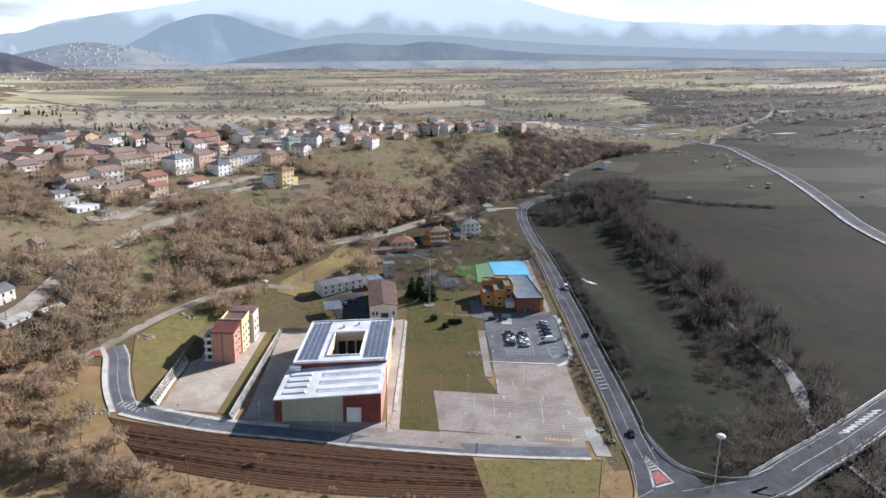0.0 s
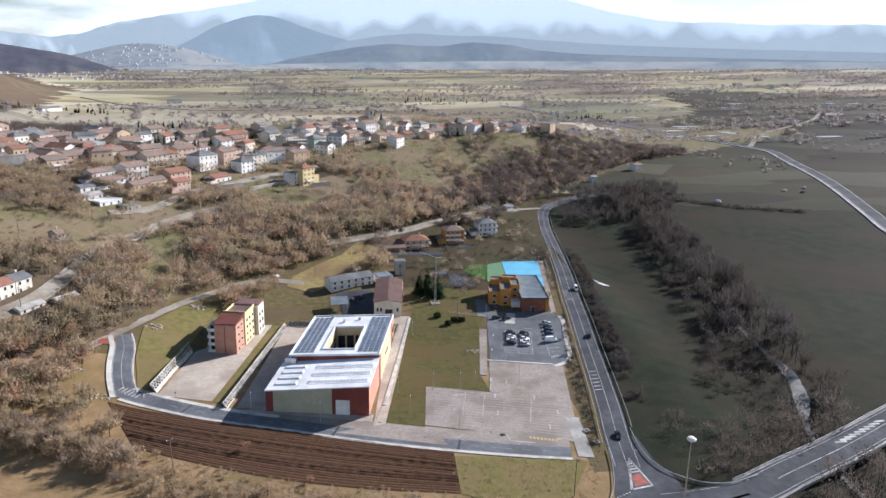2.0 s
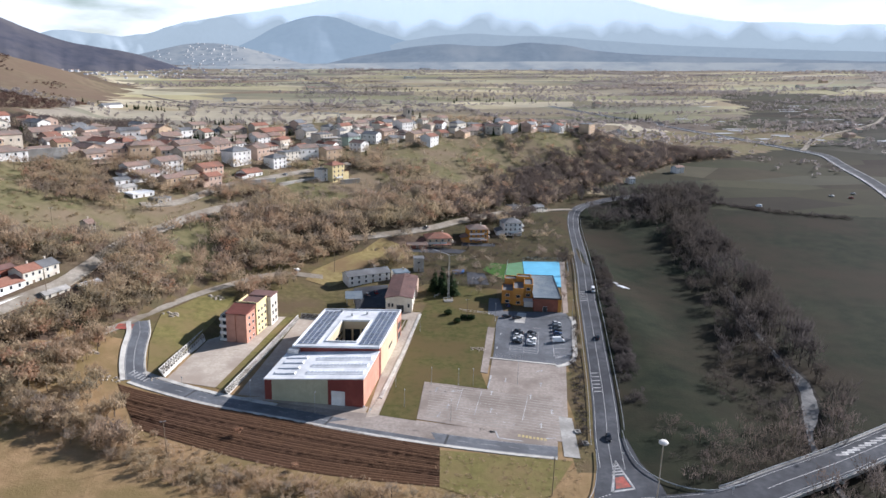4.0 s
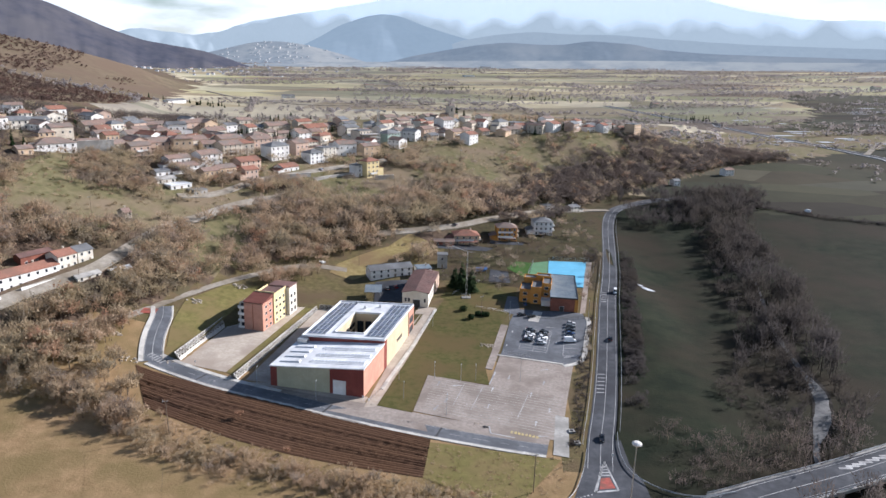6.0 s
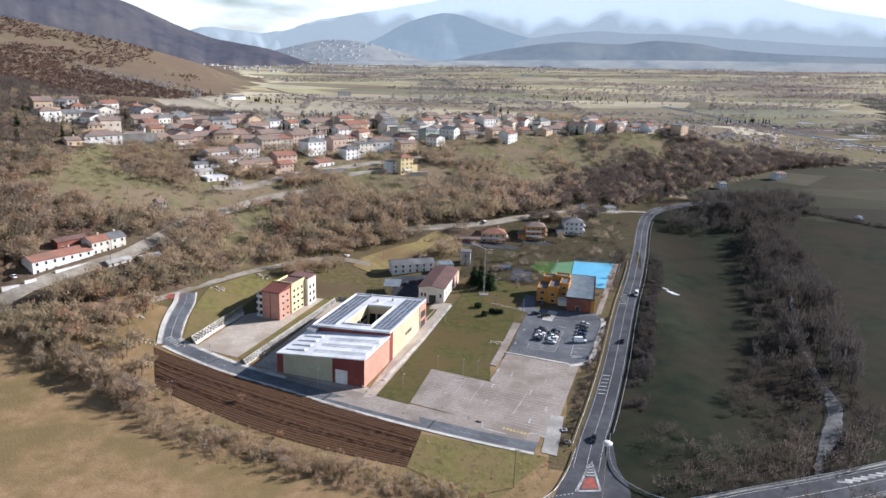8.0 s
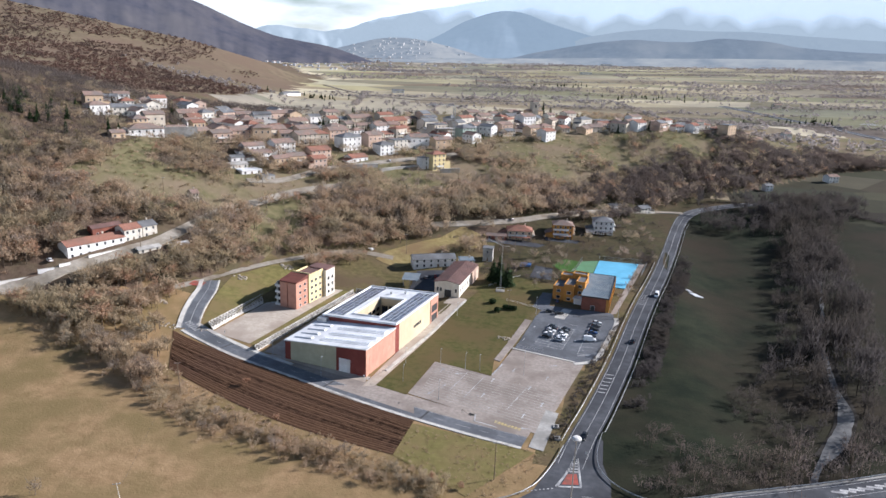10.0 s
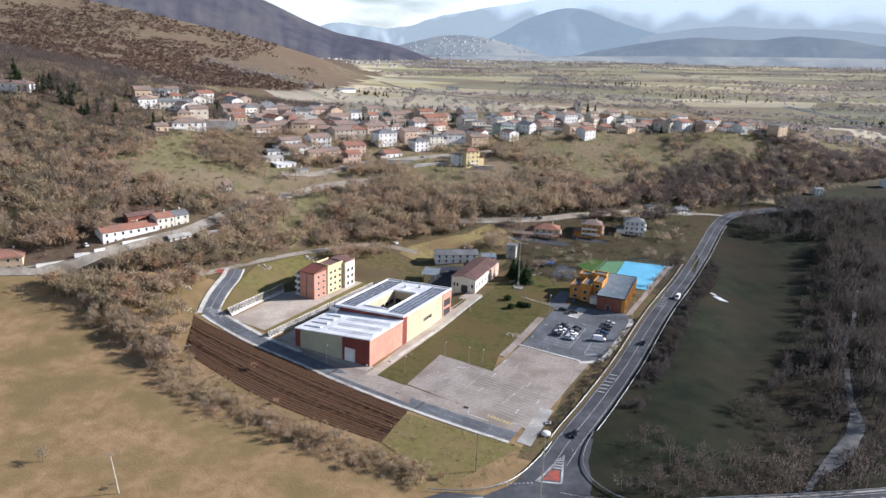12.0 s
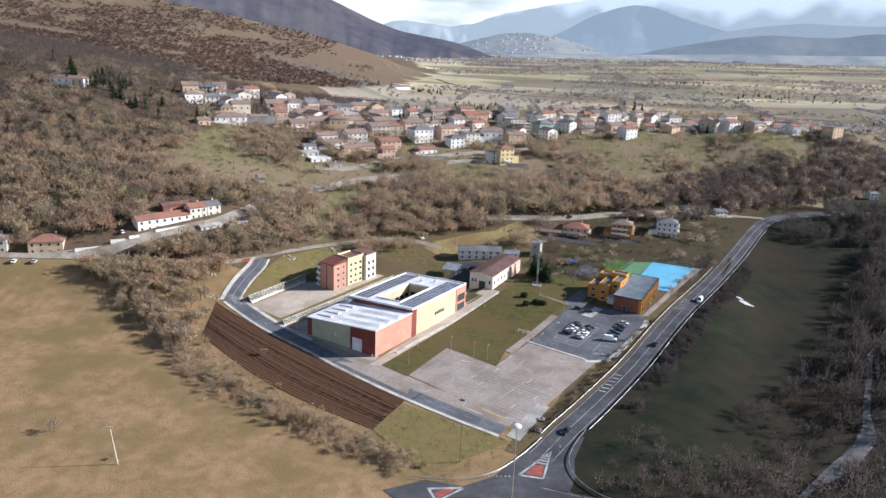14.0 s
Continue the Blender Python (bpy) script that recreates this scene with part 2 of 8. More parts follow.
M_TWIG = mat("bare_twigs", (0.31, 0.222, 0.148), (0.53, 0.405, 0.29), 0.13, (0.42, 0.345, 0.225), 0.03, rough=0.95, vary=0.1, thin=0.5)
M_GREY_TWIG = mat("grey_twigs", (0.22, 0.172, 0.138), (0.4, 0.325, 0.265), 0.13, (0.28, 0.24, 0.17), 0.03, rough=0.95, vary=0.1, thin=0.5)
# brown twigs darkened part way, for woods lying in cloud shade
M_HALF_SHADE_TWIG = mat("half_shaded_brown_twigs", (0.094, 0.08, 0.073), (0.17, 0.144, 0.132), 0.1, (0.135, 0.107, 0.093), 0.02, rough=0.95, vary=0.1, thin=0.5)
# darker copy of the grey twigs, for trees under cloud shade
M_SHADED_TWIG = mat("shaded_grey_twigs", (0.056, 0.05, 0.05), (0.118, 0.105, 0.1), 0.12, (0.088, 0.076, 0.066), 0.03, rough=0.95, vary=0.12, thin=0.45)
# twig colour paled and greyed to stand in for haze on the plain
M_HAZED_TWIG = mat("hazed_far_twigs", (0.27, 0.245, 0.245), (0.4, 0.365, 0.355), 0.03, (0.34, 0.3, 0.27), 0.006, rough=0.95, vary=0.12, thin=0.5)
M_OAK = mat("brown_oak_leaves", (0.34, 0.205, 0.135), (0.45, 0.285, 0.195), 0.2, (0.4, 0.27, 0.18), 0.05, rough=0.9, vary=0.1, thin=0.5)
M_PINE = mat("dark_evergreen", (0.018, 0.032, 0.014), (0.035, 0.052, 0.022), 0.4, rough=0.9, vary=0.4)
M_SHRUB = mat("olive_shrub", (0.13, 0.12, 0.056), (0.22, 0.188, 0.092), 0.3, (0.2, 0.145, 0.08), 0.06, rough=0.95, vary=0.2, thin=0.5)
M_HEATH = mat("heath_scrub", (0.13, 0.083, 0.067), (0.2, 0.128, 0.101), 0.05, (0.125, 0.09, 0.077), 0.01, rough=0.95, vary=0.15, thin=0.5)
M_GLAZE = mat("pale_glazing", (0.42, 0.47, 0.53), (0.54, 0.58, 0.63), 0.8, rough=0.3)
M_TYRE = mat("tyre_rubber", (0.02, 0.02, 0.02), (0.035, 0.035, 0.035), 3.0, rough=0.9)
M_SNOW = mat("snow", (0.42, 0.44, 0.47), (0.55, 0.57, 0.6), 0.4, rough=0.8)
M_SHINGLE = mat("stream_shingle", (0.03, 0.027, 0.024), (0.055, 0.05, 0.045), 0.8, (0.02, 0.018, 0.016), 0.15, rough=0.9, bump=0.4)
M_ROCK = mat("pale_rubble", (0.42, 0.36, 0.29), (0.54, 0.48, 0.4), 1.0, (0.33, 0.28, 0.22), 0.3, rough=0.95, bump=0.5)


# ---- builders ----
class Build:
    """Collects faces for one mesh."""

    def __init__(self):
        self.v, self.f, self.s = [], [], []

    def face(self, pts, slot=0):
        n = len(self.v)
        self.v += [tuple(p) for p in pts]
        self.f.append(tuple(range(n, n + len(pts))))
        self.s.append(slot)
        return self

    def solid(self, low, high, slot=0):
        """A prism between two rings of equal length, both counter-clockwise seen from above."""
        n, k = len(self.v), len(low)
        self.v += [tuple(p) for p in low] + [tuple(p) for p in high]
        self.f.append(tuple(range(n + k - 1, n - 1, -1)))
        self.f.append(tuple(range(n + k, n + 2 * k)))
        for i in range(k):
            j = (i + 1) % k
            self.f.append((n + i, n + j, n + k + j, n + k + i))
        self.s += [slot] * (k + 2)
        return self

    def box(self, x0, x1, y0, y1, z0, z1, slot=0, inset=0.0):
        """A box; inset narrows its top a little, as a worn or chamfered edge."""
        low = [(x0, y0, z0), (x1, y0, z0), (x1, y1, z0), (x0, y1, z0)]
        i = inset
        high = [(x0 + i, y0 + i, z1), (x1 - i, y0 + i, z1), (x1 - i, y1 - i, z1), (x0 + i, y1 - i, z1)]
        return self.solid(low, high, slot)

    def rod(self, a, b, r0, r1=None, n=6, slot=0):
        a, b = Vector(a), Vector(b)
        r1 = r0 if r1 is None else r1
        d = (b - a).normalized()
        s = d.orthogonal().normalized()
        t = d.cross(s)
        ring = [(math.cos(2 * math.pi * i / n), math.sin(2 * math.pi * i / n)) for i in range(n)]
        return self.solid([a + s * (c * r0) + t * (q * r0) for c, q in ring], [b + s * (c * r1) + t * (q * r1) for c, q in ring], slot)

    def mesh(self, name, *mats):
        me = bpy.data.meshes.new(name)
        me.from_pydata(self.v, [], self.f)
        for m in mats:
            me.materials.append(m)
        if len(mats) > 1:
            me.polygons.foreach_set("material_index", self.s)
        me.update()
        return me


def part(name, build, mats, parent=None, label="", m=None):
    """One mesh object under a thing or under a part; build is a Build or a ready mesh."""
    mats = mats if isinstance(mats, tuple) else (mats,)
    ob = new(name, build if isinstance(build, bpy.types.Mesh) else build.mesh(name, *mats))
    ob.parent = parent
    if m is not None:
        ob.matrix_basis = m
    if label:
        ob["label"] = label
    return ob


def thing(name, label, category, x, y, z, turn=0.0, group="", kind=""):
    ob = new(name)
    ob.matrix_basis = pose(x, y, z, 0, 0, turn)
    return tagged(ob, label, category, group, kind)




# ---- lie of the land: height in metres at a place ----
FOOT = np.array([(-900, 60, 70), (-420, 120, 26), (-262, 190, 16), (-190, 226, 11), (-152, 272, 9), (-130, 334, 9), (-100, 374, 9), (-60, 398, 8), (0, 434, 6),
                 (45, 505, 7), (95, 590, 9), (150, 655, 11), (230, 760, 16), (420, 900, 20)], float)
BROW = np.array([(-900, 330, 135), (-420, 335, 98), (-337, 337, 83), (-290, 362, 67), (-235, 410, 55), (-170, 470, 48), (-110, 512, 43), (-60, 585, 50),
                 (0, 640, 52), (60, 668, 55), (125, 714, 52), (170, 772, 37), (260, 860, 25), (460, 960, 21)], float)
HILL_FOOT = np.array([(-1500, 420, 150), (-800, 560, 95), (-560, 720, 62), (-560, 950, 45), (-640, 1250, 34), (-735, 1560, 30), (-800, 1800, 34), (-1100, 2300, 45)], float)
HILL_CREST = np.array([(-2400, 900, 400), (-1600, 1150, 255), (-1220, 1330, 178), (-1010, 1480, 132), (-890, 1590, 92), (-800, 1700, 45), (-1200, 2350, 60)], float)


def step01(a, b, x):
    k = np.clip((x - a) / (b - a), 0, 1)
    return k * k * (3 - 2 * k)


def along(line, x, y):
    """Distance to a polyline, its height thereabouts, and whether the place lies on its left."""
    best, left = np.full(x.shape, 1e9), np.zeros(x.shape, bool)
    total, weight = np.zeros(x.shape), np.zeros(x.shape)
    for (ax, ay, az), (bx, by, bz) in zip(line, line[1:]):
        ux, uy = bx - ax, by - ay
        k = np.clip(((x - ax) * ux + (y - ay) * uy) / (ux * ux + uy * uy), 0, 1)
        d = np.hypot(x - ax - k * ux, y - ay - k * uy)
        near = d < best - 1e-6
        best = np.where(near, d, best)
        left = np.where(near, ux * (y - ay) - uy * (x - ax) > 0, left)
        w = (d + 8.0) ** -3.0
        total, weight = total + w * (az + k * (bz - az)), weight + w
    return best, total / weight, left


def rise(x, y, base, foot, brow, flat, end, bend):
    """Slope between a foot line and a brow line, with a top that sinks back to the base behind the brow."""
    df, zf, above = along(foot, x, y)
    db, zb, behind = along(brow, x, y)
    below = base + np.maximum(zf - base, 0) * np.exp(-(df / 32) ** 2)
    slope = zf + (zb - zf) * (df / (df + db + 1e-6)) ** bend
    top = base + (zb + 0.07 * np.minimum(db, 80) * (zb > 30) - base) * (1 - step01(flat, end, db))
    return np.where(behind & above, top, np.where(above, slope, below))


def land(x, y):
    x, y = np.asarray(x, float), np.asarray(y, float)
    r = np.hypot(x, y)
    az = np.degrees(np.arctan2(x, np.maximum(y, 1)))
    plain = step01(380, 950, r) * 18 + np.clip(r - 900, 0, None) / 3700 * (112 + 1.7 * np.clip(az, -30, 45))
    valley = 3.0 * step01(62, 100, x) * (1 - step01(330, 620, y))
    mound = 2.5 * step01(255, 315, y) * step01(-78, -52, x) * (1 - step01(62, 90, x)) * (1 - step01(420, 520, y))
    low = plain * (y > 0) - valley + mound
    z = rise(x, y, low, FOOT, BROW, 140, 360, 0.8)
    h = rise(x, y, low, HILL_FOOT, HILL_CREST, 0, 700, 0.95)
    z = np.maximum(z, h)
    side = -122.9 + (y - 234.7) * 0.075
    yard = (x > side) & (x < -40) & (y > 222) & (y < 312)
    return np.where(yard, np.minimum(z, 0.9), z)


NEAR_X, NEAR_Y = np.arange(-460.0, 361.0, 2.0), np.arange(100.0, 861.0, 2.0)
NEAR_Z = land(*np.meshgrid(NEAR_X, NEAR_Y))


def height(x, y):
    """Height of the land at one place."""
    if not (-460 < x < 358 and 100 < y < 858):
        return float(land(x, y))
    i, j = int((x + 460) / 2), int((y - 100) / 2)
    u, v = (x + 460) / 2 - i, (y - 100) / 2 - j
    z = NEAR_Z[j:j + 2, i:i + 2]
    return float((z[0, 0] * (1 - u) + z[0, 1] * u) * (1 - v) + (z[1, 0] * (1 - u) + z[1, 1] * u) * v)


# ---- the ground: one sheet to the horizon ----
def spread(lo, near0, near1, hi, d, grow):
    mid = list(np.arange(near0, near1 + 0.1, d))
    a, s = near0, d
    left = []
    while a > lo:
        s *= grow
        a -= s
        left.append(max(a, lo))
    b, s = mid[-1], d
    right = []
    while b < hi:
        s *= grow
        b += s
        right.append(min(b, hi))
    return np.array(left[::-1] + mid + right)


def sheet(name, gx, gy, lift, mats, pick=None):
    X, Y = np.meshgrid(gx, gy)
    Z = land(X, Y) + lift
    nx, ny = len(gx), len(gy)
    me = bpy.data.meshes.new(name)
    idx = np.arange(nx * ny).reshape(ny, nx)
    faces = np.stack([idx[:-1, :-1], idx[:-1, 1:], idx[1:, 1:], idx[1:, :-1]], -1).reshape(-1, 4)
    me.from_pydata(np.stack([X, Y, Z], -1).reshape(-1, 3).tolist(), [], faces.tolist())
    for m in mats:
        me.materials.append(m)
    if pick is not None:
        cx, cy = (X[:-1, :-1] + X[1:, 1:]) / 2, (Y[:-1, :-1] + Y[1:, 1:]) / 2
        me.polygons.foreach_set("material_index", pick(cx, cy).reshape(-1).astype(np.int32))
    me.polygons.foreach_set("use_smooth", np.ones(len(faces), bool))
    me.update()
    return new(name, me)


def thick(x, y, scale, seed=0.0):
    return noise.fractal(Vector((x * scale, y * scale, seed)), 1.0, 2.0, 3)


def land_cover(x, y):
    df, _, above = along(FOOT, x, y)
    db, zb, behind = along(BROW, x, y)
    hd, _, hill = along(HILL_FOOT, x, y)
    cover = np.zeros(x.shape)
    cover = np.where(above & (~behind | (db < 150)) & (x > -900), 1, cover)
    road = np.interp(y, [150, 182, 200, 256, 333, 432, 540, 590, 640], [60, 31, 33, 41, 53, 67, 85, 128, 190])
    cover = np.where(~above & (y < 420) & (x < road), 2, cover)
    # the valley floor takes the meadow darkened for cloud shade
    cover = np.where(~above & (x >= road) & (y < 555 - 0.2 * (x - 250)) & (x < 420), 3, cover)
    cover = np.where(~above & (x < road) & (y > 255) & (y < 600), 5, cover)
    cover = np.where(~above & (x < road) & (x > 20 + (y - 190) * 0.12) & (y > 182) & (y < 330), 5, cover)
    bear = np.degrees(np.arctan2(x, np.maximum(y, 1)))
    # bearings under cloud shade take the darkened copy of the fields
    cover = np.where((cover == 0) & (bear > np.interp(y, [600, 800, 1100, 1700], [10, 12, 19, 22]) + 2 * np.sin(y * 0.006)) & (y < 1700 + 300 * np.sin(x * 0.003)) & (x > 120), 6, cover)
    cover = np.where((x < -390) & (y < 900) & (cover == 0), 1, cover)
    cover = np.where(hill & (x < -380), 4, cover)
    # ground round the villas takes the grass coloured for shade
    cover = np.where((cover == 5) & (y > 342 + 0.3 * np.abs(x)) & (x > -34), 8, cover)
    cover = np.where(above & ~behind & (x > -30) & (x < 110) & (df < 40), 8, cover)
    k = df / (df + db + 1e-6)
    for i, j in np.argwhere(above & (~behind | (x < -265)) & (x > -760) & (x < 330) & (cover == 1)):
        a, c = float(x[i, j]), float(y[i, j])
        if thick(a, c, 0.016) + (0.42 if k[i, j] < 0.36 else -0.24 if -70 < a < 125 else -0.12) + (0.7 if a < -262 else 0) > 0:
            cover[i, j] = 7
    return cover


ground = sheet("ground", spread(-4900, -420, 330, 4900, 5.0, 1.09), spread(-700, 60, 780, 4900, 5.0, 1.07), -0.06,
               (M_FIELDS, M_SCRUB, M_MEADOW, M_VALLEY, M_HILL, M_ROUGH, M_SHADED_FIELDS, M_LITTER, M_SHADED_ORCHARD), land_cover)
tagged(ground, "winter valley ground of dry meadows, scrubby slopes and small fields", "ground", kind="structure")


def curve_pts(pts, gap=4.0):
    """Points along a smooth line through the given ones."""
    P = [np.array(p, float) for p in pts]
    P = [2 * P[0] - P[1]] + P + [2 * P[-1] - P[-2]]
    out = []
    for a, b, c, d in zip(P, P[1:], P[2:], P[3:]):
        n = max(2, int(np.linalg.norm(c - b) / gap))
        for i in range(n):
            t = i / n
            out.append(0.5 * (2 * b + (c - a) * t + (2 * a - 5 * b + 4 * c - d) * t * t + (3 * b - a - 3 * c + d) * t ** 3))
    out.append(P[-2])
    return np.array(out)


def sides(line):
    d = np.gradient(line, axis=0)
    d /= np.linalg.norm(d, axis=1)[:, None]
    return np.stack([d[:, 1], -d[:, 0]], 1)


def strip(b, line, left, right, lift, thick=0.0, slot=0, zfun=None):
    """A band along a line between two offsets to its right (negative: to its left), draped on the land."""
    r = sides(line)
    A, B = line + r * left, line + r * right
    zf = zfun or (lambda p: land(p[:, 0], p[:, 1]))
    za, zb = zf(A) + lift, zf(B) + lift
    for i in range(len(line) - 1):
        q = [(*A[i], za[i]), (*B[i], zb[i]), (*B[i + 1], zb[i + 1]), (*A[i + 1], za[i + 1])]
        if thick:
            b.solid([(x, y, z - thick) for x, y, z in q], q, slot)
        else:
            b.face(q, slot)
    return b


def dashes(b, line, off, width, on, gap, lift, slot=0):
    """Painted dashes along a line."""
    r = sides(line)
    at, P = 0.0, line + r * off
    for i in range(len(P) - 1):
        if at % (on + gap) < on:
            s = np.array([P[i] - r[i] * width / 2, P[i] + r[i] * width / 2, P[i + 1] + r[i + 1] * width / 2, P[i + 1] - r[i + 1] * width / 2])
            z = land(s[:, 0], s[:, 1]) + lift
            b.face([(s[k, 0], s[k, 1], z[k]) for k in range(4)], slot)
        at += np.linalg.norm(P[i + 1] - P[i])


def patch(b, a, bb, c, d, lift, gap=4.0, thick=0.0, slot=0):
    """A four-cornered piece of ground cover (counter-clockwise), draped on the land."""
    a, bb, c, d = (np.array(p, float) for p in (a, bb, c, d))
    n = max(1, int(max(np.linalg.norm(bb - a), np.linalg.norm(c - d)) / gap))
    m = max(1, int(max(np.linalg.norm(d - a), np.linalg.norm(c - bb)) / gap))
    at = lambda i, j: (a * (1 - i / n) + bb * i / n) * (1 - j / m) + (d * (1 - i / n) + c * i / n) * j / m
    G = np.array([[at(i, j) for i in range(n + 1)] for j in range(m + 1)])
    Z = land(G[..., 0], G[..., 1]) + lift
    for j in range(m):
        for i in range(n):
            q = [(*G[y, x], Z[y, x]) for y, x in ((j, i), (j, i + 1), (j + 1, i + 1), (j + 1, i))]
            b.solid([(x, y, z - thick) for x, y, z in q], q, slot) if thick else b.face(q, slot)
    return b


def setting(name, b, mats, label, category):
    return tagged(part(name, b, mats), label, category, kind="structure")


# ---- roads ----
MAIN = curve_pts([(31, 182), (33.5, 200), (37.4, 222), (42.6, 256), (48.5, 300), (53, 333), (60, 378), (67, 432), (76, 505), (85, 540), (100, 562), (128, 590), (170, 612)], 3.0)
b = Build()
strip(b, MAIN, -4.3, 4.3, 0.06)
setting("road_main", b, M_OLD_ASPHALT, "worn grey asphalt country road with two lanes", "road")
b = Build()
strip(b, MAIN, -3.75, -3.6, 0.08)
strip(b, MAIN, 3.55, 3.7, 0.08)
dashes(b, MAIN, 0, 0.16, 400, 1, 0.08)
for t0, n in ((17, 6), (48, 6)):
    for k in range(n):
        i = t0 + k
        p, r = MAIN[i], sides(MAIN)[i]
        c = p - r * 2.0
        z = height(*c) + 0.085
        b.face([(c[0] - 1.3, c[1] - 0.3, z), (c[0] + 1.4, c[1] - 0.1, z), (c[0] + 1.4, c[1] + 0.4, z), (c[0] - 1.3, c[1] + 0.2, z)])
setting("road_marking", b, M_PAINT, "faded white lines painted on the country road", "road marking")

JUNCTION = [((12, 152), (44, 156), (43, 176), (22, 166)), ((22, 166), (43, 176), (40.2, 186), (26, 181)), ((26.2, 181), (40.2, 186), (39.6, 200), (29.6, 200)), ((-2, 146), (14, 140), (24, 160), (6, 155.5))]
b = Build()
for i, q in enumerate(JUNCTION):
    patch(b, *q, 0.045 + 0.005 * i)
setting("road_junction", b, M_OLD_ASPHALT, "worn asphalt road junction with painted islands", "road")
BRIDGE = curve_pts([(36, 163), (48, 164.5), (62, 168), (80, 177.5), (104, 190), (132, 206), (170, 228), (230, 262), (300, 302)], 3.0)


def deck(p):
    return np.zeros(len(p))


b = Build()
strip(b, BRIDGE, -5.8, 5.6, 0.07, 0.0, zfun=deck)
strip(b, BRIDGE[8:], -6.6, 6.4, 0.03, 0.9, 1, deck)
bridge = setting("road_bridge", b, (M_OLD_ASPHALT, M_CONCRETE), "asphalt road on a concrete bridge deck over the stream", "bridge")
b = Build()
strip(b, BRIDGE, -5.0, -4.85, 0.09, zfun=deck)
strip(b, BRIDGE[6:], 4.6, 4.75, 0.09, zfun=deck)
strip(b, BRIDGE[12:], -0.1, 0.1, 0.09, zfun=deck)
for i in range(24, 33):
    p, r = BRIDGE[i], sides(BRIDGE)[i]
    c = p - r * 2.2
    b.face([(c[0] - 2.3, c[1] - 0.9, 0.095), (c[0] + 2.1, c[1] - 0.3, 0.095), (c[0] + 2.3, c[1] + 0.7, 0.095), (c[0] - 2.1, c[1] + 0.1, 0.095)])
setting("bridge_marking", b, M_PAINT, "white edge lines and hatching on the bridge road", "road marking")
for px, py in ((92, 172), (120, 187), (152, 206)):
    pier = thing("bridge_pier", "grey concrete pier under the road bridge", "bridge pier", px + 6, py + 14, -3.5, 28, "bridge piers")
    part("column", Build().box(-1, 1, -4.5, 4.5, 0, 2.6, inset=0.05), M_CONCRETE, pier)
    part("cap", Build().box(-1.3, 1.3, -5.2, 5.2, 2.6, 3.2, inset=0.05), M_CONCRETE, pier)

b = Build()
for q in (((33, 187), (32.6, 186.6), (27.8, 170.6), (28.6, 170.2)), ((33, 187), (35.2, 172.6), (34.6, 172.4), (32.6, 186.6)), ((28.4, 170.2), (35.1, 172), (35, 172.7), (28.2, 170.9)),
          ((54.6, 165.2), (55, 164.4), (69.6, 169.4), (69.2, 170)), ((54.8, 164.8), (60.3, 162), (60.6, 162.6), (55, 165.3)), ((60.3, 162), (69.6, 169.6), (69.2, 170), (60, 162.6)),
          ((8, 152.6), (8.6, 152), (17, 157), (16.4, 157.6)), ((8.2, 152.2), (13, 148), (13.4, 148.5), (8.8, 152.8)), ((13, 148), (17.2, 157), (16.6, 157.4), (12.6, 148.4))):
    patch(b, *q, 0.07, 2)
for k in range(5):
    y = 184.6 - k * 1.5
    b.face([(31.6 - k * 0.42, y, 0.07), (33.3 + k * 0.12, y + 0.7, 0.07), (33.3 + k * 0.12, y + 1.35, 0.07), (31.8 - k * 0.4, y + 0.7, 0.07)])
for k in range(9):
    b.box(18.5 + k * 1.05, 19.0 + k * 1.05, 164.6 + k * 0.55, 165.0 + k * 0.55, 0.0, 0.07)
setting("junction_marking", b, M_PAINT, "white painted traffic islands and give-way dashes", "road marking")
b = Build()
patch(b, (29.6, 172), (34.2, 173.2), (33.2, 178.4), (30.6, 177.6), 0.065, 2)
patch(b, (58.5, 164.4), (61, 163.4), (65.6, 168), (63.4, 167.8), 0.065, 2)
patch(b, (10.6, 151.6), (12.8, 149.8), (15, 155.2), (13.6, 155.6), 0.065, 2)
setting("island_surface", b, M_RED_PAINT, "worn red surface inside the painted traffic islands", "road marking")

FRONT = curve_pts([(-132, 232.2), (-118, 227), (-96, 218.7), (-72, 211.6), (-46, 203.5), (-22, 197.6), (-2, 193.6), (16, 190.8)], 3.0)
b = Build()
strip(b, FRONT, -3.2, 3.2, 0.05)
setting("road_front", b, M_ASPHALT, "dark asphalt service road along the school grounds", "road")
b = Build()
dashes(b, FRONT, 0.0, 0.14, 2.5, 2.8, 0.065)
strip(b, FRONT, -2.95, -2.83, 0.065)
strip(b, FRONT, 2.75, 2.87, 0.065)
setting("front_marking", b, M_PAINT, "white lines painted on the service road", "road marking")
b = Build()
strip(b, FRONT, 3.2, 4.5, 0.16, 0.5)
strip(b, FRONT[:18], -5.0, -3.2, 0.16, 0.3)
setting("pavement_front", b, M_KERB, "pale concrete pavement and kerb beside the service road", "pavement")
for k in (7, 24, 37):
    i = min(k, len(FRONT) - 2)
    p, r = FRONT[i], sides(FRONT)[i]
    d = np.array([-r[1], r[0]])
    b = Build()
    patch(b, p - r * 3.1 - d * 0.35, p + r * 3.1 - d * 0.35, p + r * 3.1 + d * 0.35, p - r * 3.1 + d * 0.35, 0.075, 3)
    setting("drain_grate", b, M_DARK, "dark steel drain grate across the service road", "drain grate")

BEND = curve_pts([(-131.5, 231), (-136.2, 241), (-139.6, 251), (-142.4, 262), (-146.5, 271)], 2.5)
b = Build()
strip(b, BEND, -3.4, 3.4, 0.14)
setting("road_bend", b, M_ASPHALT, "dark asphalt access road curving up to the lane", "road")
b = Build()
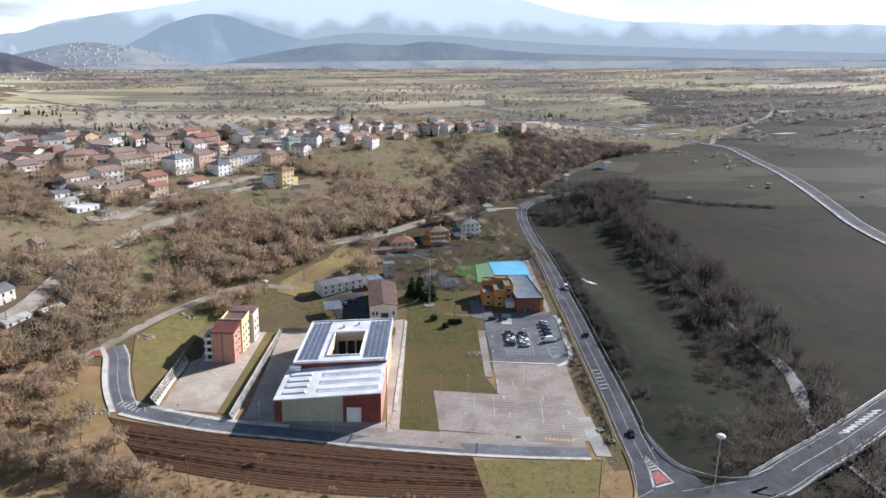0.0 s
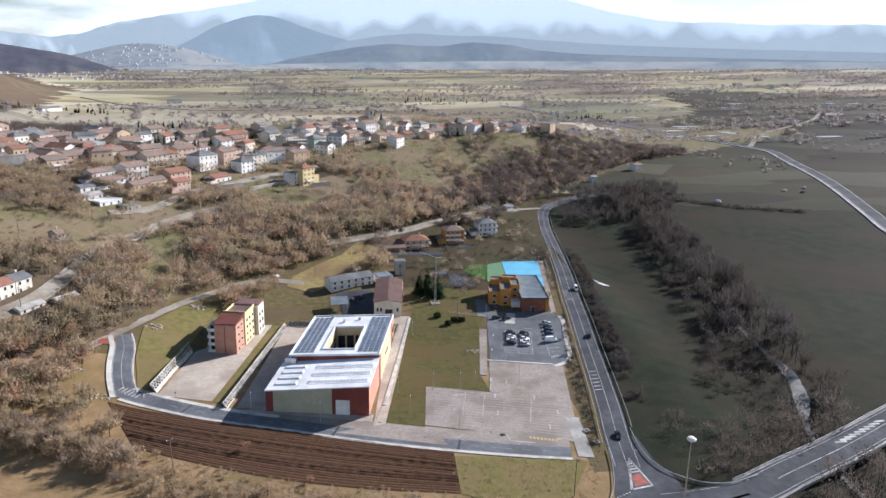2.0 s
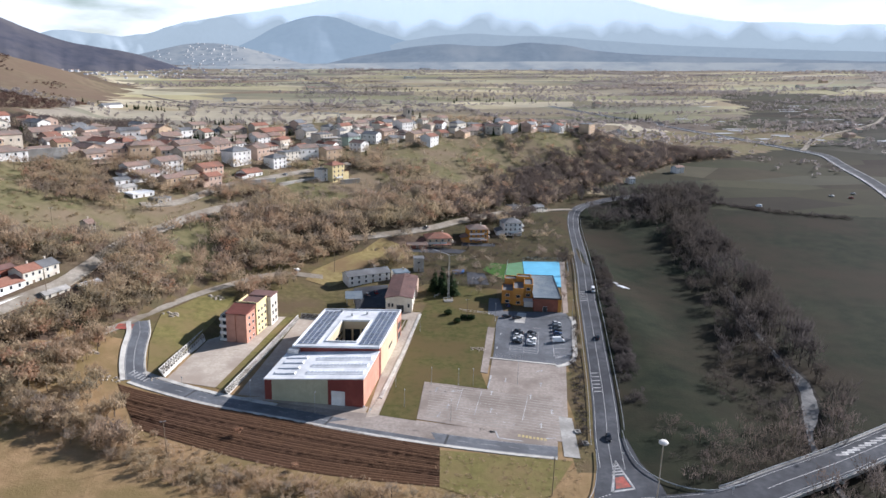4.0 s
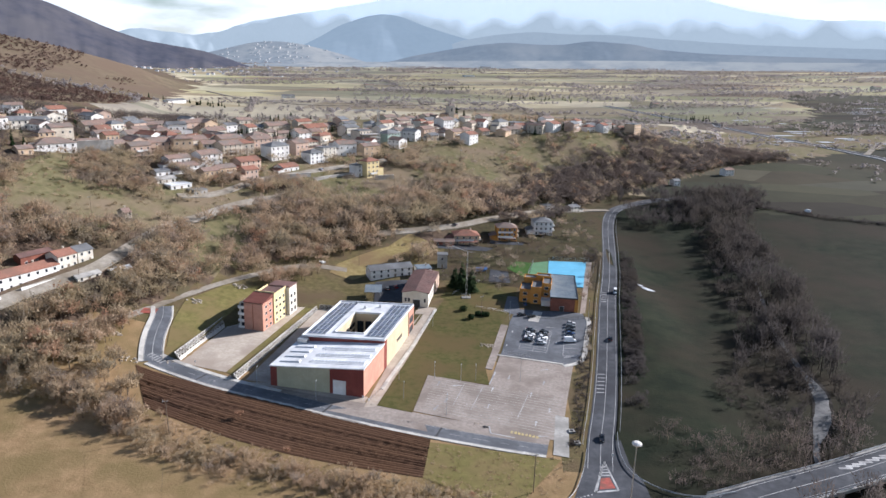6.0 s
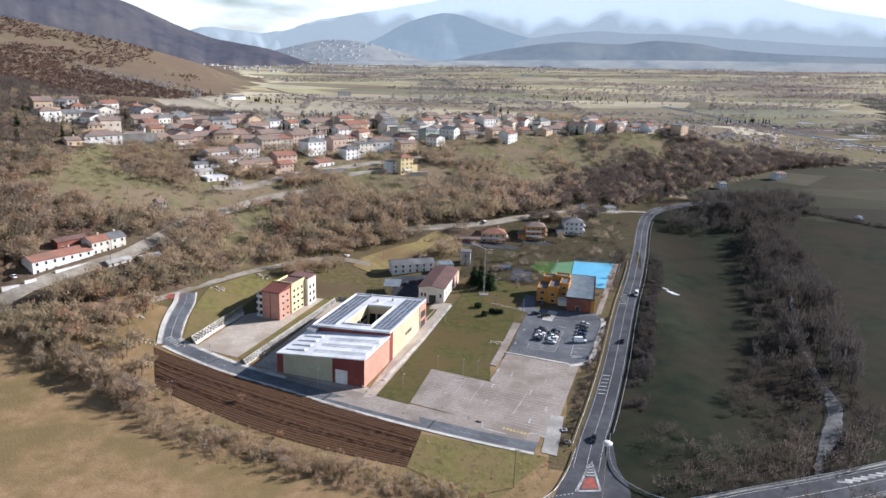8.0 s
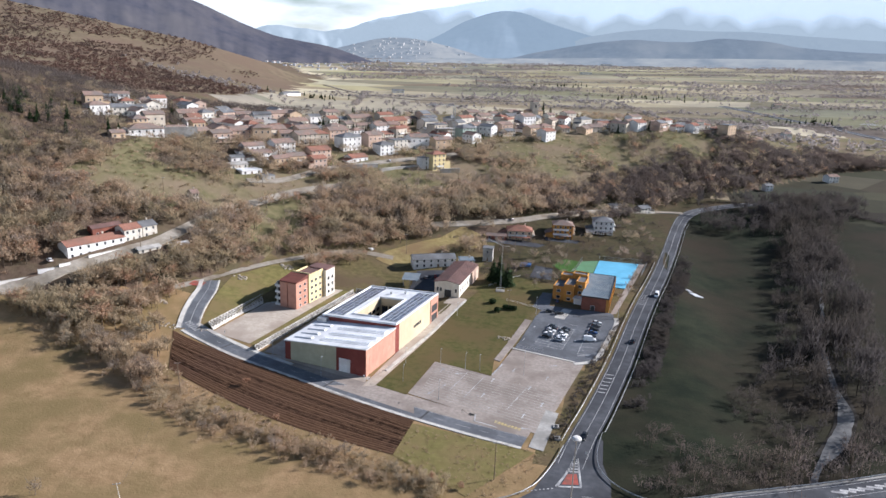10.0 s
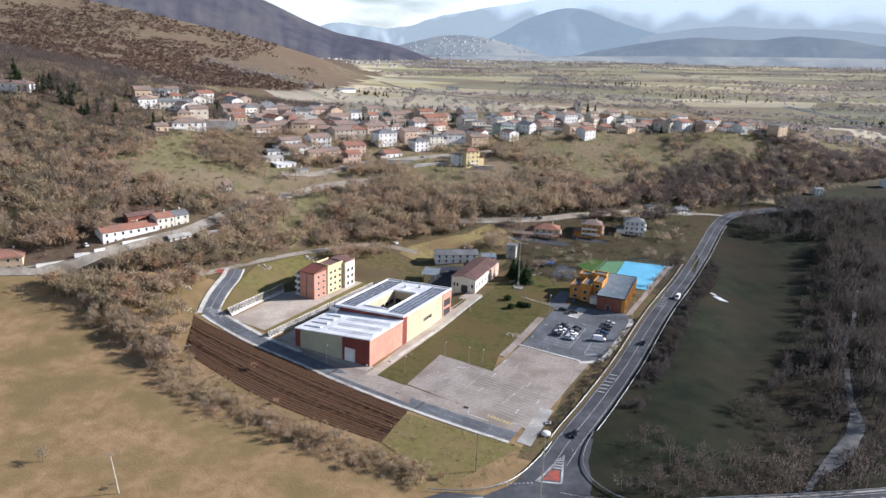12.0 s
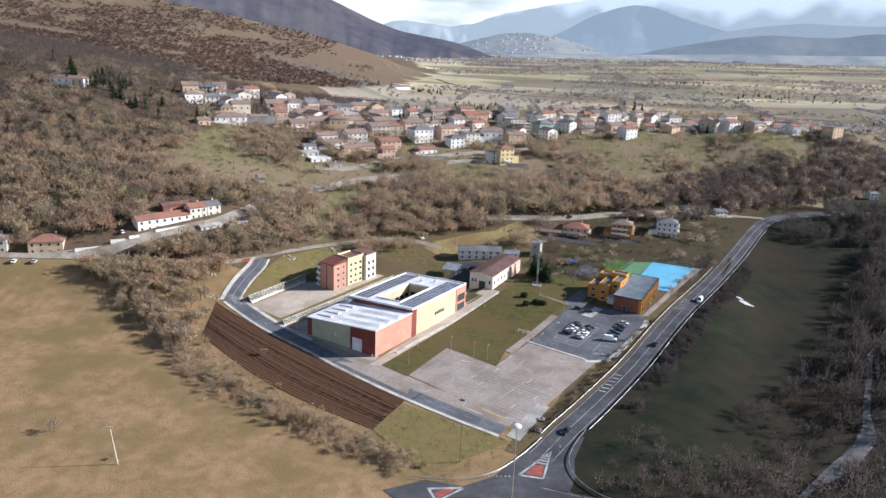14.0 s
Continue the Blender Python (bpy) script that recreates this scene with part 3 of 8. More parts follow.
strip(b, BEND, -0.3, -0.1, 0.17)
strip(b, BEND, -3.2, -3.05, 0.17)
strip(b, BEND, 3.05, 3.2, 0.17)
for k in range(6):
    c = np.array([-135.4 + k * 1.35, 233.6 - k * 0.75])
    z = height(*c) + 0.2
    b.face([(c[0], c[1], z), (c[0] + 0.65, c[1] - 0.35, z), (c[0] + 2.0, c[1] + 2.0, z + 0.3), (c[0] + 1.35, c[1] + 2.35, z + 0.3)])
setting("bend_marking", b, M_PAINT, "white zebra crossing and lines on the access road", "road marking")
b = Build()
strip(b, BEND, -5.2, -3.4, 0.28, 0.5)
strip(b, BEND, 3.4, 3.9, 0.3, 0.6)
setting("pavement_bend", b, M_KERB, "pale concrete kerb and pavement round the bend", "pavement")
b = Build()
patch(b, (-152.5, 261.5), (-146.2, 262.5), (-147, 267.5), (-153, 266.5), 0.22, 2)
setting("red_crossing", b, M_RED_PAINT, "red painted road surface at the top of the bend", "road marking")
LANE = curve_pts([(-215, 215), (-186, 226), (-161, 250), (-153, 262), (-145, 283), (-135.5, 305), (-125, 323), (-113, 339.5), (-100, 348), (-84, 352)], 4)
b = Build()
strip(b, LANE, -2.4, 2.4, 0.2)
setting("lane_gravel", b, M_GRAVEL, "pale gravel lane along the wood's edge", "lane")
VILLAGE_ROAD = curve_pts([(-262, 178), (-236, 198), (-205, 222), (-198, 236), (-193, 249), (-186, 265), (-179.5, 284), (-175.5, 329), (-166, 360), (-156, 385), (-146, 402), (-128, 430)], 5)
UPPER = curve_pts([(-186, 372), (-171, 389), (-157, 429), (-136, 460), (-112, 494), (-92, 520)], 5)
SIDE = curve_pts([(-76, 400), (-64, 408), (-38, 426), (-27, 435), (-12, 450), (20, 488), (56, 526), (80, 538)], 5)
for line, w in ((VILLAGE_ROAD, 3.0), (UPPER, 2.6), (SIDE, 2.4)):
    b = Build()
    strip(b, line, -w, w, 0.45, 0.6)
    setting("lane_village", b, M_GRAVEL, "narrow grey lane climbing the slope to the village", "lane")
FAST = curve_pts([(330, 300), (322, 400), (332, 470), (352, 530), (392, 650), (420, 760), (440, 840), (430, 880), (395, 985), (348, 1105), (292, 1245), (200, 1480)], 12)
b = Build()
strip(b, FAST, -6, 6, 0.6, 1.0)
setting("road_valley", b, M_OLD_ASPHALT, "long straight asphalt road across the valley plain", "road")
b = Build()
strip(b, FAST, -5.6, -5.0, 0.63)
strip(b, FAST, 5.0, 5.6, 0.63)
strip(b, FAST, -8.2, -6.6, 0.75, 0.9)
setting("valley_marking", b, M_PAINT, "pale verge and edge lines of the valley road", "road marking")
for name, pts, w, m, label in (("lane_plain", [(430, 880), (520, 1010), (700, 1180), (860, 1420)], 3, M_GRAVEL, "pale farm track between the fields of the plain"),
                               ("lane_plain", [(900, 1750), (1010, 1850), (1060, 2050), (1250, 2350)], 4, M_GRAVEL, "pale farm track between the fields of the plain"),
                               ("airstrip", [(1258, 2030), (1500, 2480), (1800, 3050), (2120, 3620)], 46, M_GRAVEL, "long pale gravel airstrip on the plain"),
                               ("lane_plain", [(-700, 1600), (-520, 1400), (-330, 1330), (-60, 1500), (330, 1900)], 4, M_GRAVEL, "pale farm track between the fields of the plain")):
    b = Build()
    strip(b, curve_pts(pts, 25), -w, w, 0.9, 1.4)
    setting(name, b, m, label, "lane")

# ---- paved yards, lots, lawns ----
b = Build()
patch(b, (-28.4, 209.6), (20.5, 196.5), (24.8, 226), (-26.6, 238.6), 0.07)
patch(b, (-3.4, 233), (24.8, 226), (29.3, 255), (0.2, 260.5), 0.07)
patch(b, (-58, 206), (-22, 196.6), (-24, 203.2), (-41.4, 211), 0.065)
setting("paved_lot", b, M_PAVING, "large empty parking lot of pale concrete paving", "parking lot")
b = Build()
patch(b, (17.6, 188.4), (22.4, 187.4), (24.2, 212.6), (19.8, 213.6), 0.1)
setting("concrete_apron", b, M_CONCRETE, "bare concrete slab at the corner of the lot", "slab")
b = Build()
patch(b, (-45.6, 208), (-41.4, 211.4), (-30.4, 303), (-39.6, 303), 0.06)
patch(b, (-93, 222.4), (-46, 212.5), (-45.4, 217.4), (-82.5, 223.2), 0.06)
patch(b, (-92.6, 224), (-82.4, 222.8), (-73, 300), (-86, 300), 0.06)
patch(b, (-73, 285), (-39, 283), (-36, 304), (-73, 300), 0.058)
patch(b, (-47, 296), (-30.6, 301), (-30.5, 307), (-47, 307), 0.064)
setting("school_pavement", b, M_YARD, "pale concrete paving round the school hall", "pavement")
b = Build()
patch(b, (-121.6, 233), (-102, 229), (-97.5, 262), (-119.2, 262), 0.07)
patch(b, (-119.2, 262), (-97.5, 262), (-92.4, 301), (-117, 301), 0.07)
setting("apartment_yard", b, M_YARD, "pale paved yard in front of the apartment block", "yard")
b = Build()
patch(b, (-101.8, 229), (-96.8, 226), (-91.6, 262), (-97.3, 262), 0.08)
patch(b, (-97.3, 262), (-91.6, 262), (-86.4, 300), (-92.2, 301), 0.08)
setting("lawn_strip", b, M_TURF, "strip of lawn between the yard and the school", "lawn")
b = Build()
patch(b, (-41.2, 211.6), (-28.6, 208.4), (-26.8, 238.2), (-36.6, 250), 0.08)
patch(b, (-36.6, 250), (-26.8, 238.2), (-3.2, 233.4), (-5.0, 247.4), 0.08)
patch(b, (-36.6, 250), (-5.0, 247.4), (0.4, 292), (-30.4, 303), 0.08)
patch(b, (-30.4, 303), (0.4, 292), (4, 306), (-27, 325), 0.08)
setting("lawn", b, M_LAWN, "mown winter lawn between the school and the parking lot", "lawn")
b = Build()
patch(b, (-30, 322), (5, 307), (8, 345), (-26, 352), 0.05)
setting("lawn_park", b, M_LAWN, "grass of the small park behind the school", "lawn")
b = Build()
patch(b, (-92, 345), (-79, 342), (-42, 388), (-47, 408), 0.12, 3)
patch(b, (-92, 345), (-47, 408), (-58, 409), (-90, 358), 0.12, 3)
setting("lawn_meadow", b, M_GOLD, "dry golden meadow below the lane to the villas", "meadow")
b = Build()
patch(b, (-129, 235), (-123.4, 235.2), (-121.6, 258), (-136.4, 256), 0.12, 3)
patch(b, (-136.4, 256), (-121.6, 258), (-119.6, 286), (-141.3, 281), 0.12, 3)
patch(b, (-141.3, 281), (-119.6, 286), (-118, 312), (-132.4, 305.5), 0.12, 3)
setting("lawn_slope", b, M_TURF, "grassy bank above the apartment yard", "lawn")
b = Build()
patch(b, (-5.2, 247.8), (-2.5, 246.8), (3.4, 291), (0.2, 292), 0.16, 4, 0.2)
setting("footpath", b, M_PAVING, "raised concrete footpath beside the lawn", "footpath")
b = Build()
patch(b, (-42.6, 224), (-41.2, 223.8), (-30.0, 304.5), (-31.2, 304.8), 0.3, 4, 0.4)
setting("low_wall", b, M_KERB, "low pale concrete wall along the lawn's edge", "wall")
b = Build()
patch(b, (0.4, 260.6), (29.4, 255.2), (33.6, 263), (1.4, 268), 0.065)
patch(b, (1.4, 268), (33.6, 263), (39.6, 302), (4.2, 296), 0.065)
patch(b, (4.2, 296), (39.6, 302), (38, 311.5), (7.4, 311.5), 0.065)
patch(b, (1, 306), (9, 304), (8, 330), (3, 330), 0.06)
setting("asphalt_lot", b, M_ASPHALT, "asphalt car park with white marked stalls", "parking lot")
b = Build()
for k in range(10):
    f = k / 9
    a0, a1 = np.array([7.9, 268.4]), np.array([11.0, 289.6])
    p = a0 + (a1 - a0) * f
    for q in (p, p + np.array([5.8, -1.0])):
        patch(b, q, q + np.array([5.6, -0.95]), q + np.array([5.62, -0.78]), q + np.array([0.02, 0.17]), 0.08, 9)
    p = np.array([25.9, 264.6]) + np.array([3.3, 32.0]) * f
    patch(b, p, p + np.array([5.2, 0.8]), p + np.array([5.18, 0.97]), p + np.array([-0.02, 0.17]), 0.08, 9)
for a, c in (((7.9, 268.4), (11, 289.6)), ((13.6, 267.4), (16.8, 288.6)), ((19.4, 266.4), (22.5, 287.6)), ((25.9, 264.6), (29.2, 296.6))):
    patch(b, a, (a[0] + 0.16, a[1]), (c[0] + 0.16, c[1]), c, 0.082, 5)
for k in range(5):
    patch(b, (25.9 + k * 0.9, 262.6 + k * 0.2), (26.5 + k * 0.9, 262.7 + k * 0.2), (28.2 + k * 0.9, 264.6 + k * 0.3), (27.6 + k * 0.9, 264.6 + k * 0.3), 0.083, 5)
setting("stall_marking", b, M_PAINT, "white painted parking stalls on the asphalt", "road marking")
b = Build()


def arrow(b, x, y, turn, size=1.0):
    c, s = math.cos(radians(turn)), math.sin(radians(turn))
    z = height(x, y) + 0.09
    at = lambda u, v: (x + (u * c - v * s) * size, y + (u * s + v * c) * size, z)
    b.face([at(-0.14, -1.5), at(0.14, -1.5), at(0.14, 0.5), at(-0.14, 0.5)])
    b.face([at(-0.5, 0.5), at(0.5, 0.5), at(0, 1.5)])


for x, y, turn in ((-22, 232, -10), (-15, 231, 100), (-18, 219, -12), (-21, 213, 160), (-2, 230, -10), (-3, 217, -10), (4, 241, 170), (12, 228, -10), (17, 238, -10), (18, 217, -8), (13, 207, -8), (18, 250, -60), (3, 272, -8),
                   (5.6, 286, -8), (24, 277, 172), (22, 292, 80), (15, 199, 100)):
    arrow(b, x, y, turn, 1.25)
for (x0, y0), (x1, y1), w in (((-1.8, 198.6), (-2.4, 203), 0.5), ((-2, 198.6), (6, 196.8), 0.45), ((-3.2, 234), (-1.2, 245), 0.5), ((-9, 213), (-5.4, 232), 0.18), ((7, 210), (11, 228), 0.18), ((-15.2, 216), (-12.4, 233), 0.18)):
    d = np.array([y1 - y0, x0 - x1])
    d = d / np.linalg.norm(d) * w / 2
    a, c = np.array([x0, y0]), np.array([x1, y1])
    patch(b, a - d, a + d, c + d, c - d, 0.088, 6)
for row in range(5):
    for k in range(9):
        x, y = -21 + k * 3.1 + row * 7.2, 213 + row * 4.2 - k * 0.72 + (k % 2) * 0.3
        if -27 < x < 22 and 198 < y < 236:
            b.box(x, x + 0.35, y, y + 0.35, 0.0, 0.09)
setting("lot_marking", b, M_PAINT, "white arrows and stall marks on the paved lot", "road marking")
b = Build()
for k in range(8):
    x, y = 4.6 + k * 1.15, 199.6 - k * 0.32
    b.face([(x, y, 0.09), (x + 0.75, y - 0.2, 0.09), (x + 0.95, y + 1.3, 0.09), (x + 0.2, y + 1.5, 0.09)])
setting("bus_marking", b, M_YELLOW_PAINT, "worn yellow painted bus stop marks", "road marking")
for i in range(14):
    row = Build()
    x0, y0 = -25.4 + i * 0.1, 212 + i * 1.85
    x1 = 19 + i * 0.3
    patch(row, (x0, y0), (x1, y0 - 11.6), (x1, y0 - 11.35), (x0, y0 + 0.25), 0.076, 7)
    setting("paving_joint", row, M_CONCRETE, "grey joint course between the paving rows", "paving joint")

KERB_WALK = curve_pts([(25.5, 254.5), (31.5, 258.5), (34.8, 266), (37.6, 284), (40.2, 300), (39.6, 306)], 2.5)
b = Build()
strip(b, KERB_WALK, -1.0, 1.0, 0.2, 0.3)
patch(b, (-0.6, 260.9), (25.5, 256), (25.6, 257), (-0.4, 261.9), 0.18, 4, 0.2)
patch(b, (12.5, 298), (17.2, 297), (19.5, 309), (15.5, 310), 0.14, 4, 0.1)
setting("pavement_lot", b, M_KERB, "pale kerb and footway round the car park", "pavement")

# sports floor behind the gym
b = Build()
patch(b, (24, 351), (42.6, 351), (49.2, 399.5), (27, 397), 0.35, 4, 0.4)
setting("court_blue", b, M_BLUE_COURT, "bright blue sports court floor", "sports court")
b = Build()
patch(b, (13.3, 360), (23.8, 356), (26.8, 396.8), (17.6, 391.6), 0.2, 4, 0.2)
setting("court_green", b, M_GREEN_COURT, "dull green sports court floor", "sports court")
b = Build()
patch(b, (2.2, 378.4), (13, 362), (17.4, 391), (8, 392), 0.1, 4)
setting("court_grass", b, M_PITCH, "small grass pitch beside the courts", "lawn")
b = Build()
patch(b, (37.0, 310), (39.6, 311.5), (52.6, 401), (49.4, 401), 0.1, 4)
setting("pavement_side", b, M_PAVING, "paved walk between the gym and the road", "pavement")

b = Build()
strip(b, FRONT[17:], -9.5, -3.2, 0.04)
setting("pavement_inner", b, M_PAVING, "paving between the service road and the school", "pavement")
b = Build()
patch(b, (-61.5, 312), (-47.2, 312), (-49, 346), (-66.5, 342), 0.08, 3)
patch(b, (-44, 398), (-10, 404), (-6, 411), (-40, 412), 0.1, 3)
patch(b, (-8, 420), (12, 423), (13, 429), (-9, 428), 0.1, 3)
setting("farm_yard", b, M_OLD_ASPHALT, "grey gravelled yards of the farm and the villas", "yard")
b = Build()
patch(b, (-7, 352), (4.5, 352), (3, 372), (-7, 374), 0.09, 3)
setting("play_yard", b, M_OLD_ASPHALT, "small worn play yard in the park", "yard")
# the stream
b = Build()
STREAM = curve_pts([(150, 420), (138, 360), (130, 330), (126.5, 300), (123.5, 272), (122.5, 254), (117.5, 237), (110, 221), (103, 207), (97, 184), (96, 150)], 4)
half = np.interp(STREAM[:, 1], [180, 212, 226, 244, 258, 275, 300, 420], [0.8, 1.2, 3.4, 2.8, 1.7, 1.3, 1.2, 0.9])[:, None] * np.array([0.85 + 0.5 * noise.noise(Vector((p[0] * 0.11, p[1] * 0.11, 7))) for p in STREAM])[:, None]
L_, R_ = STREAM - sides(STREAM) * half, STREAM + sides(STREAM) * half
for i in range(len(STREAM) - 1):
    q = [L_[i], R_[i], R_[i + 1], L_[i + 1]]
    b.face([(p[0], p[1], float(land(p[0], p[1])) + 0.22) for p in q])
setting("stream", b, M_WATER, "shallow grey stream with white riffles", "stream")
b = Build()
bar = STREAM[(STREAM[:, 1] > 214) & (STREAM[:, 1] < 312)]
strip(b, bar, 0.8, 3.4, 0.14)
strip(b, bar, -3.6, -0.8, 0.14)
setting("gravel_bar", b, M_SHINGLE, "grey shingle banks beside the stream", "gravel bar")

# ---- ploughed field: ridges and furrows ----
b = Build()
A, B_, C, D = np.array([-136, 226.8]), np.array([-20.5, 192.2]), np.array([-20.4, 171]), np.array([-118, 199])
rows, n = 24, 120
furrow = np.cumsum(np.r_[0.0, np.random.RandomState(4).uniform(0.55, 1.45, rows)])
furrow /= furrow[-1]
for i in range(rows):
    f0, f1 = furrow[i], furrow[i + 1]
    L0, L1, Lm = (A + (D - A) * f for f in (f0, f1, (f0 + f1) / 2))
    R0, R1, Rm = (B_ + (C - B_) * f for f in (f0, f1, (f0 + f1) / 2))
    ks = np.linspace(0, 1, n + 1)[:, None]
    bow = np.sin(ks * math.pi) * np.array([0.6, -5.5]) * f0
    E0, Em, E1 = L0 + (R0 - L0) * ks + bow, Lm + (Rm - Lm) * ks + bow, L1 + (R1 - L1) * ks + np.sin(ks * math.pi) * np.array([0.6, -5.5]) * f1
    Z0, Zm, Z1 = (land(q[:, 0], q[:, 1]) for q in (E0, Em, E1))
    crest = [0.19 + 0.1 * noise.noise(Vector((q[0] * 0.55, q[1] * 0.55, 3))) for q in Em]
    for k in range(n):
        ma, mb = (*Em[k], Zm[k] + crest[k]), (*Em[k + 1], Zm[k + 1] + crest[k + 1])
        b.face([ma, mb, (*E0[k + 1], Z0[k + 1] + 0.03), (*E0[k], Z0[k] + 0.03)][::-1])
        b.face([(*E1[k], Z1[k] + 0.03), (*E1[k + 1], Z1[k + 1] + 0.03), mb, ma][::-1])
field = part("ploughed_field", b, M_SOIL)
tagged(field, "freshly ploughed dark brown field with furrows", "field", kind="structure")
b = Build()
patch(b, (-20.4, 171), (5, 158), (20, 186), (-21, 190.5), 0.03)
setting("rough_verge", b, M_TURF, "rough tussocky grass below the parking lot", "grass")

# ---- far hills and mountains ----
# bluish bases and the glow set further down stand in for air haze
M_CONE = mat("far_wooded_hill", (0.05, 0.065, 0.085), (0.08, 0.095, 0.115), 0.008, (0.1, 0.11, 0.12), 0.0025)
M_RANGE, nt_, p_ = base_mat("far_range", 0.9)
sep_ = nt_.nodes.new("ShaderNodeSeparateXYZ")
nt_.links.new(nt_.nodes["where"].outputs["Position"], sep_.inputs[0])
lev_ = nt_.nodes.new("ShaderNodeMath")
lev_.operation = "MULTIPLY_ADD"
lev_.inputs[1].default_value, lev_.inputs[2].default_value = 0.0034, -0.93
nt_.links.new(sep_.outputs["Z"], lev_.inputs[0])
streak_ = nt_.nodes.new("ShaderNodeMapping")
streak_.inputs["Scale"].default_value = (0.0045, 0.0045, 0.003)
nt_.links.new(nt_.nodes["where"].outputs["Position"], streak_.inputs["Vector"])
edge_ = nt_.nodes.new("ShaderNodeMath")
edge_.operation = "ADD"
nt_.links.new(lev_.outputs[0], edge_.inputs[0])
nt_.links.new(noise_at(nt_, 1.0, 1, streak_.outputs["Vector"], 0.6), edge_.inputs[1])
rock_ = ramp(nt_, noise_at(nt_, 0.004, 5), [(0.35, (0.07, 0.085, 0.1)), (0.65, (0.13, 0.145, 0.16))])
nt_.links.new(blend(nt_, ramp(nt_, edge_.outputs[0], [(0.72, (0, 0, 0)), (1.34, (1, 1, 1))]), rock_, (0.95, 0.96, 0.97)), p_.inputs["Base Color"])
M_LOW_HILL = mat("far_low_hills", (0.02, 0.027, 0.035), (0.055, 0.06, 0.065), 0.02, (0.1, 0.095, 0.085), 0.004)
# base colour lowered to carry the cloud shadow on this mountain
M_DARK_MOUNT = mat("dark_wooded_mountain", (0.03, 0.028, 0.034), (0.058, 0.052, 0.056), 0.02, (0.08, 0.07, 0.065), 0.004, bump=0.5, bump_scale=0.02)


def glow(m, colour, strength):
    """Makes a far backdrop emit, in place of the light scattered by the air before it."""
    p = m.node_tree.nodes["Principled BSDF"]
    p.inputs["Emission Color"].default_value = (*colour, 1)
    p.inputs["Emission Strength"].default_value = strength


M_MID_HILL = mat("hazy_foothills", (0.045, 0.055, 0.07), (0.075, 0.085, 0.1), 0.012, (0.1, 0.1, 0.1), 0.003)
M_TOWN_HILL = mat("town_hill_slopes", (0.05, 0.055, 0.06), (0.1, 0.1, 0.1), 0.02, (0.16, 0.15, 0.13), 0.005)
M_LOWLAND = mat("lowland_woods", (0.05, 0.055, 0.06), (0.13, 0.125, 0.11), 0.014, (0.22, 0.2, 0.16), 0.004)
# far walls glow as well, with haze put into the material
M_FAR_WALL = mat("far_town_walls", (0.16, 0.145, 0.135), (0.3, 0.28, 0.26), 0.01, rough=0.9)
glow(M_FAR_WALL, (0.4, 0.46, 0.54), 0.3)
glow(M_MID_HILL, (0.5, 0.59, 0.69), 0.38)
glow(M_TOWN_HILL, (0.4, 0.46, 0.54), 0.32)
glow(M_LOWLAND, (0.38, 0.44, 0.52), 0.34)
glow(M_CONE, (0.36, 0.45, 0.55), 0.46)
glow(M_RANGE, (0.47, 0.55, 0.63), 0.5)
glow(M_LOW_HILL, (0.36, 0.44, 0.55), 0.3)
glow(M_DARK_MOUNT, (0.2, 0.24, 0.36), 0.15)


def ridge(name, label, R, profile, foot, deep, m, rough=10.0, seed=0):
    """A far mountain: its skyline by bearing and height at the distance R, falling in spurs and gullies towards the valley."""
    az = np.array([p[0] for p in profile], float)
    zz = np.array([p[1] for p in profile], float)
    bear = np.arange(az[0], az[-1] + 0.01, 0.14)
    soft = np.interp(bear[:, None] + np.linspace(-0.6, 0.6, 9)[None, :], az, zz).mean(1)
    n = 24
    verts, faces = [], []
    for i, (a, z) in enumerate(zip(bear, soft)):
        for j in range(n + 1):
            f = j / n
            r = R - deep * (1 - f)
            x, y = r * math.sin(radians(a)), r * math.cos(radians(a))
            spur = noise.fractal(Vector((a * 0.42, f * 1.1, seed)), 0.9, 2.1, 4)
            lump = noise.fractal(Vector((x * 0.005, y * 0.005, seed + 9)), 0.9, 2.0, 4)
            h = foot + (z - foot) * f ** 1.15 + rough * (spur * 4.2 + lump * 1.2) * f * (1.06 - f)
            verts.append((x, y, h))
            if i and j:
                q = (i - 1) * (n + 1) + j - 1
                faces.append((q, q + n + 1, q + n + 2, q + 1))
    me = bpy.data.meshes.new(name)
    me.from_pydata(verts, [], faces)
    me.materials.append(m)
    me.polygons.foreach_set("use_smooth", [True] * len(faces))
    me.update()
    return tagged(new(name, me), label, "mountain", kind="structure")


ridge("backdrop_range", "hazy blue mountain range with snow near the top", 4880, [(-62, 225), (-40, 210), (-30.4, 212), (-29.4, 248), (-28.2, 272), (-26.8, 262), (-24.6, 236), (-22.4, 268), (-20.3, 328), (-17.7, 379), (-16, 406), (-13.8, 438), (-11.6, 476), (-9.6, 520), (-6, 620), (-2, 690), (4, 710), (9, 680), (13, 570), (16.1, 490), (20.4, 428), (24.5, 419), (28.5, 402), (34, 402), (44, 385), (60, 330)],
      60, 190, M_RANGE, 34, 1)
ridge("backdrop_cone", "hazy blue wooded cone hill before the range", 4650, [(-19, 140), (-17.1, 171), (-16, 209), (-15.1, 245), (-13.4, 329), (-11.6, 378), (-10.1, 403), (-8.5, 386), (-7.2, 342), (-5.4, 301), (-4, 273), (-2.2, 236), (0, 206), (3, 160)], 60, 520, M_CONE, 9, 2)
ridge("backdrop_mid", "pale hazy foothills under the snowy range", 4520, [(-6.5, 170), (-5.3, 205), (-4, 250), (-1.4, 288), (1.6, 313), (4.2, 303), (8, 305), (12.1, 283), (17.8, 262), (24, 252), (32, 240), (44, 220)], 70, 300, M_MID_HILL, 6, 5)
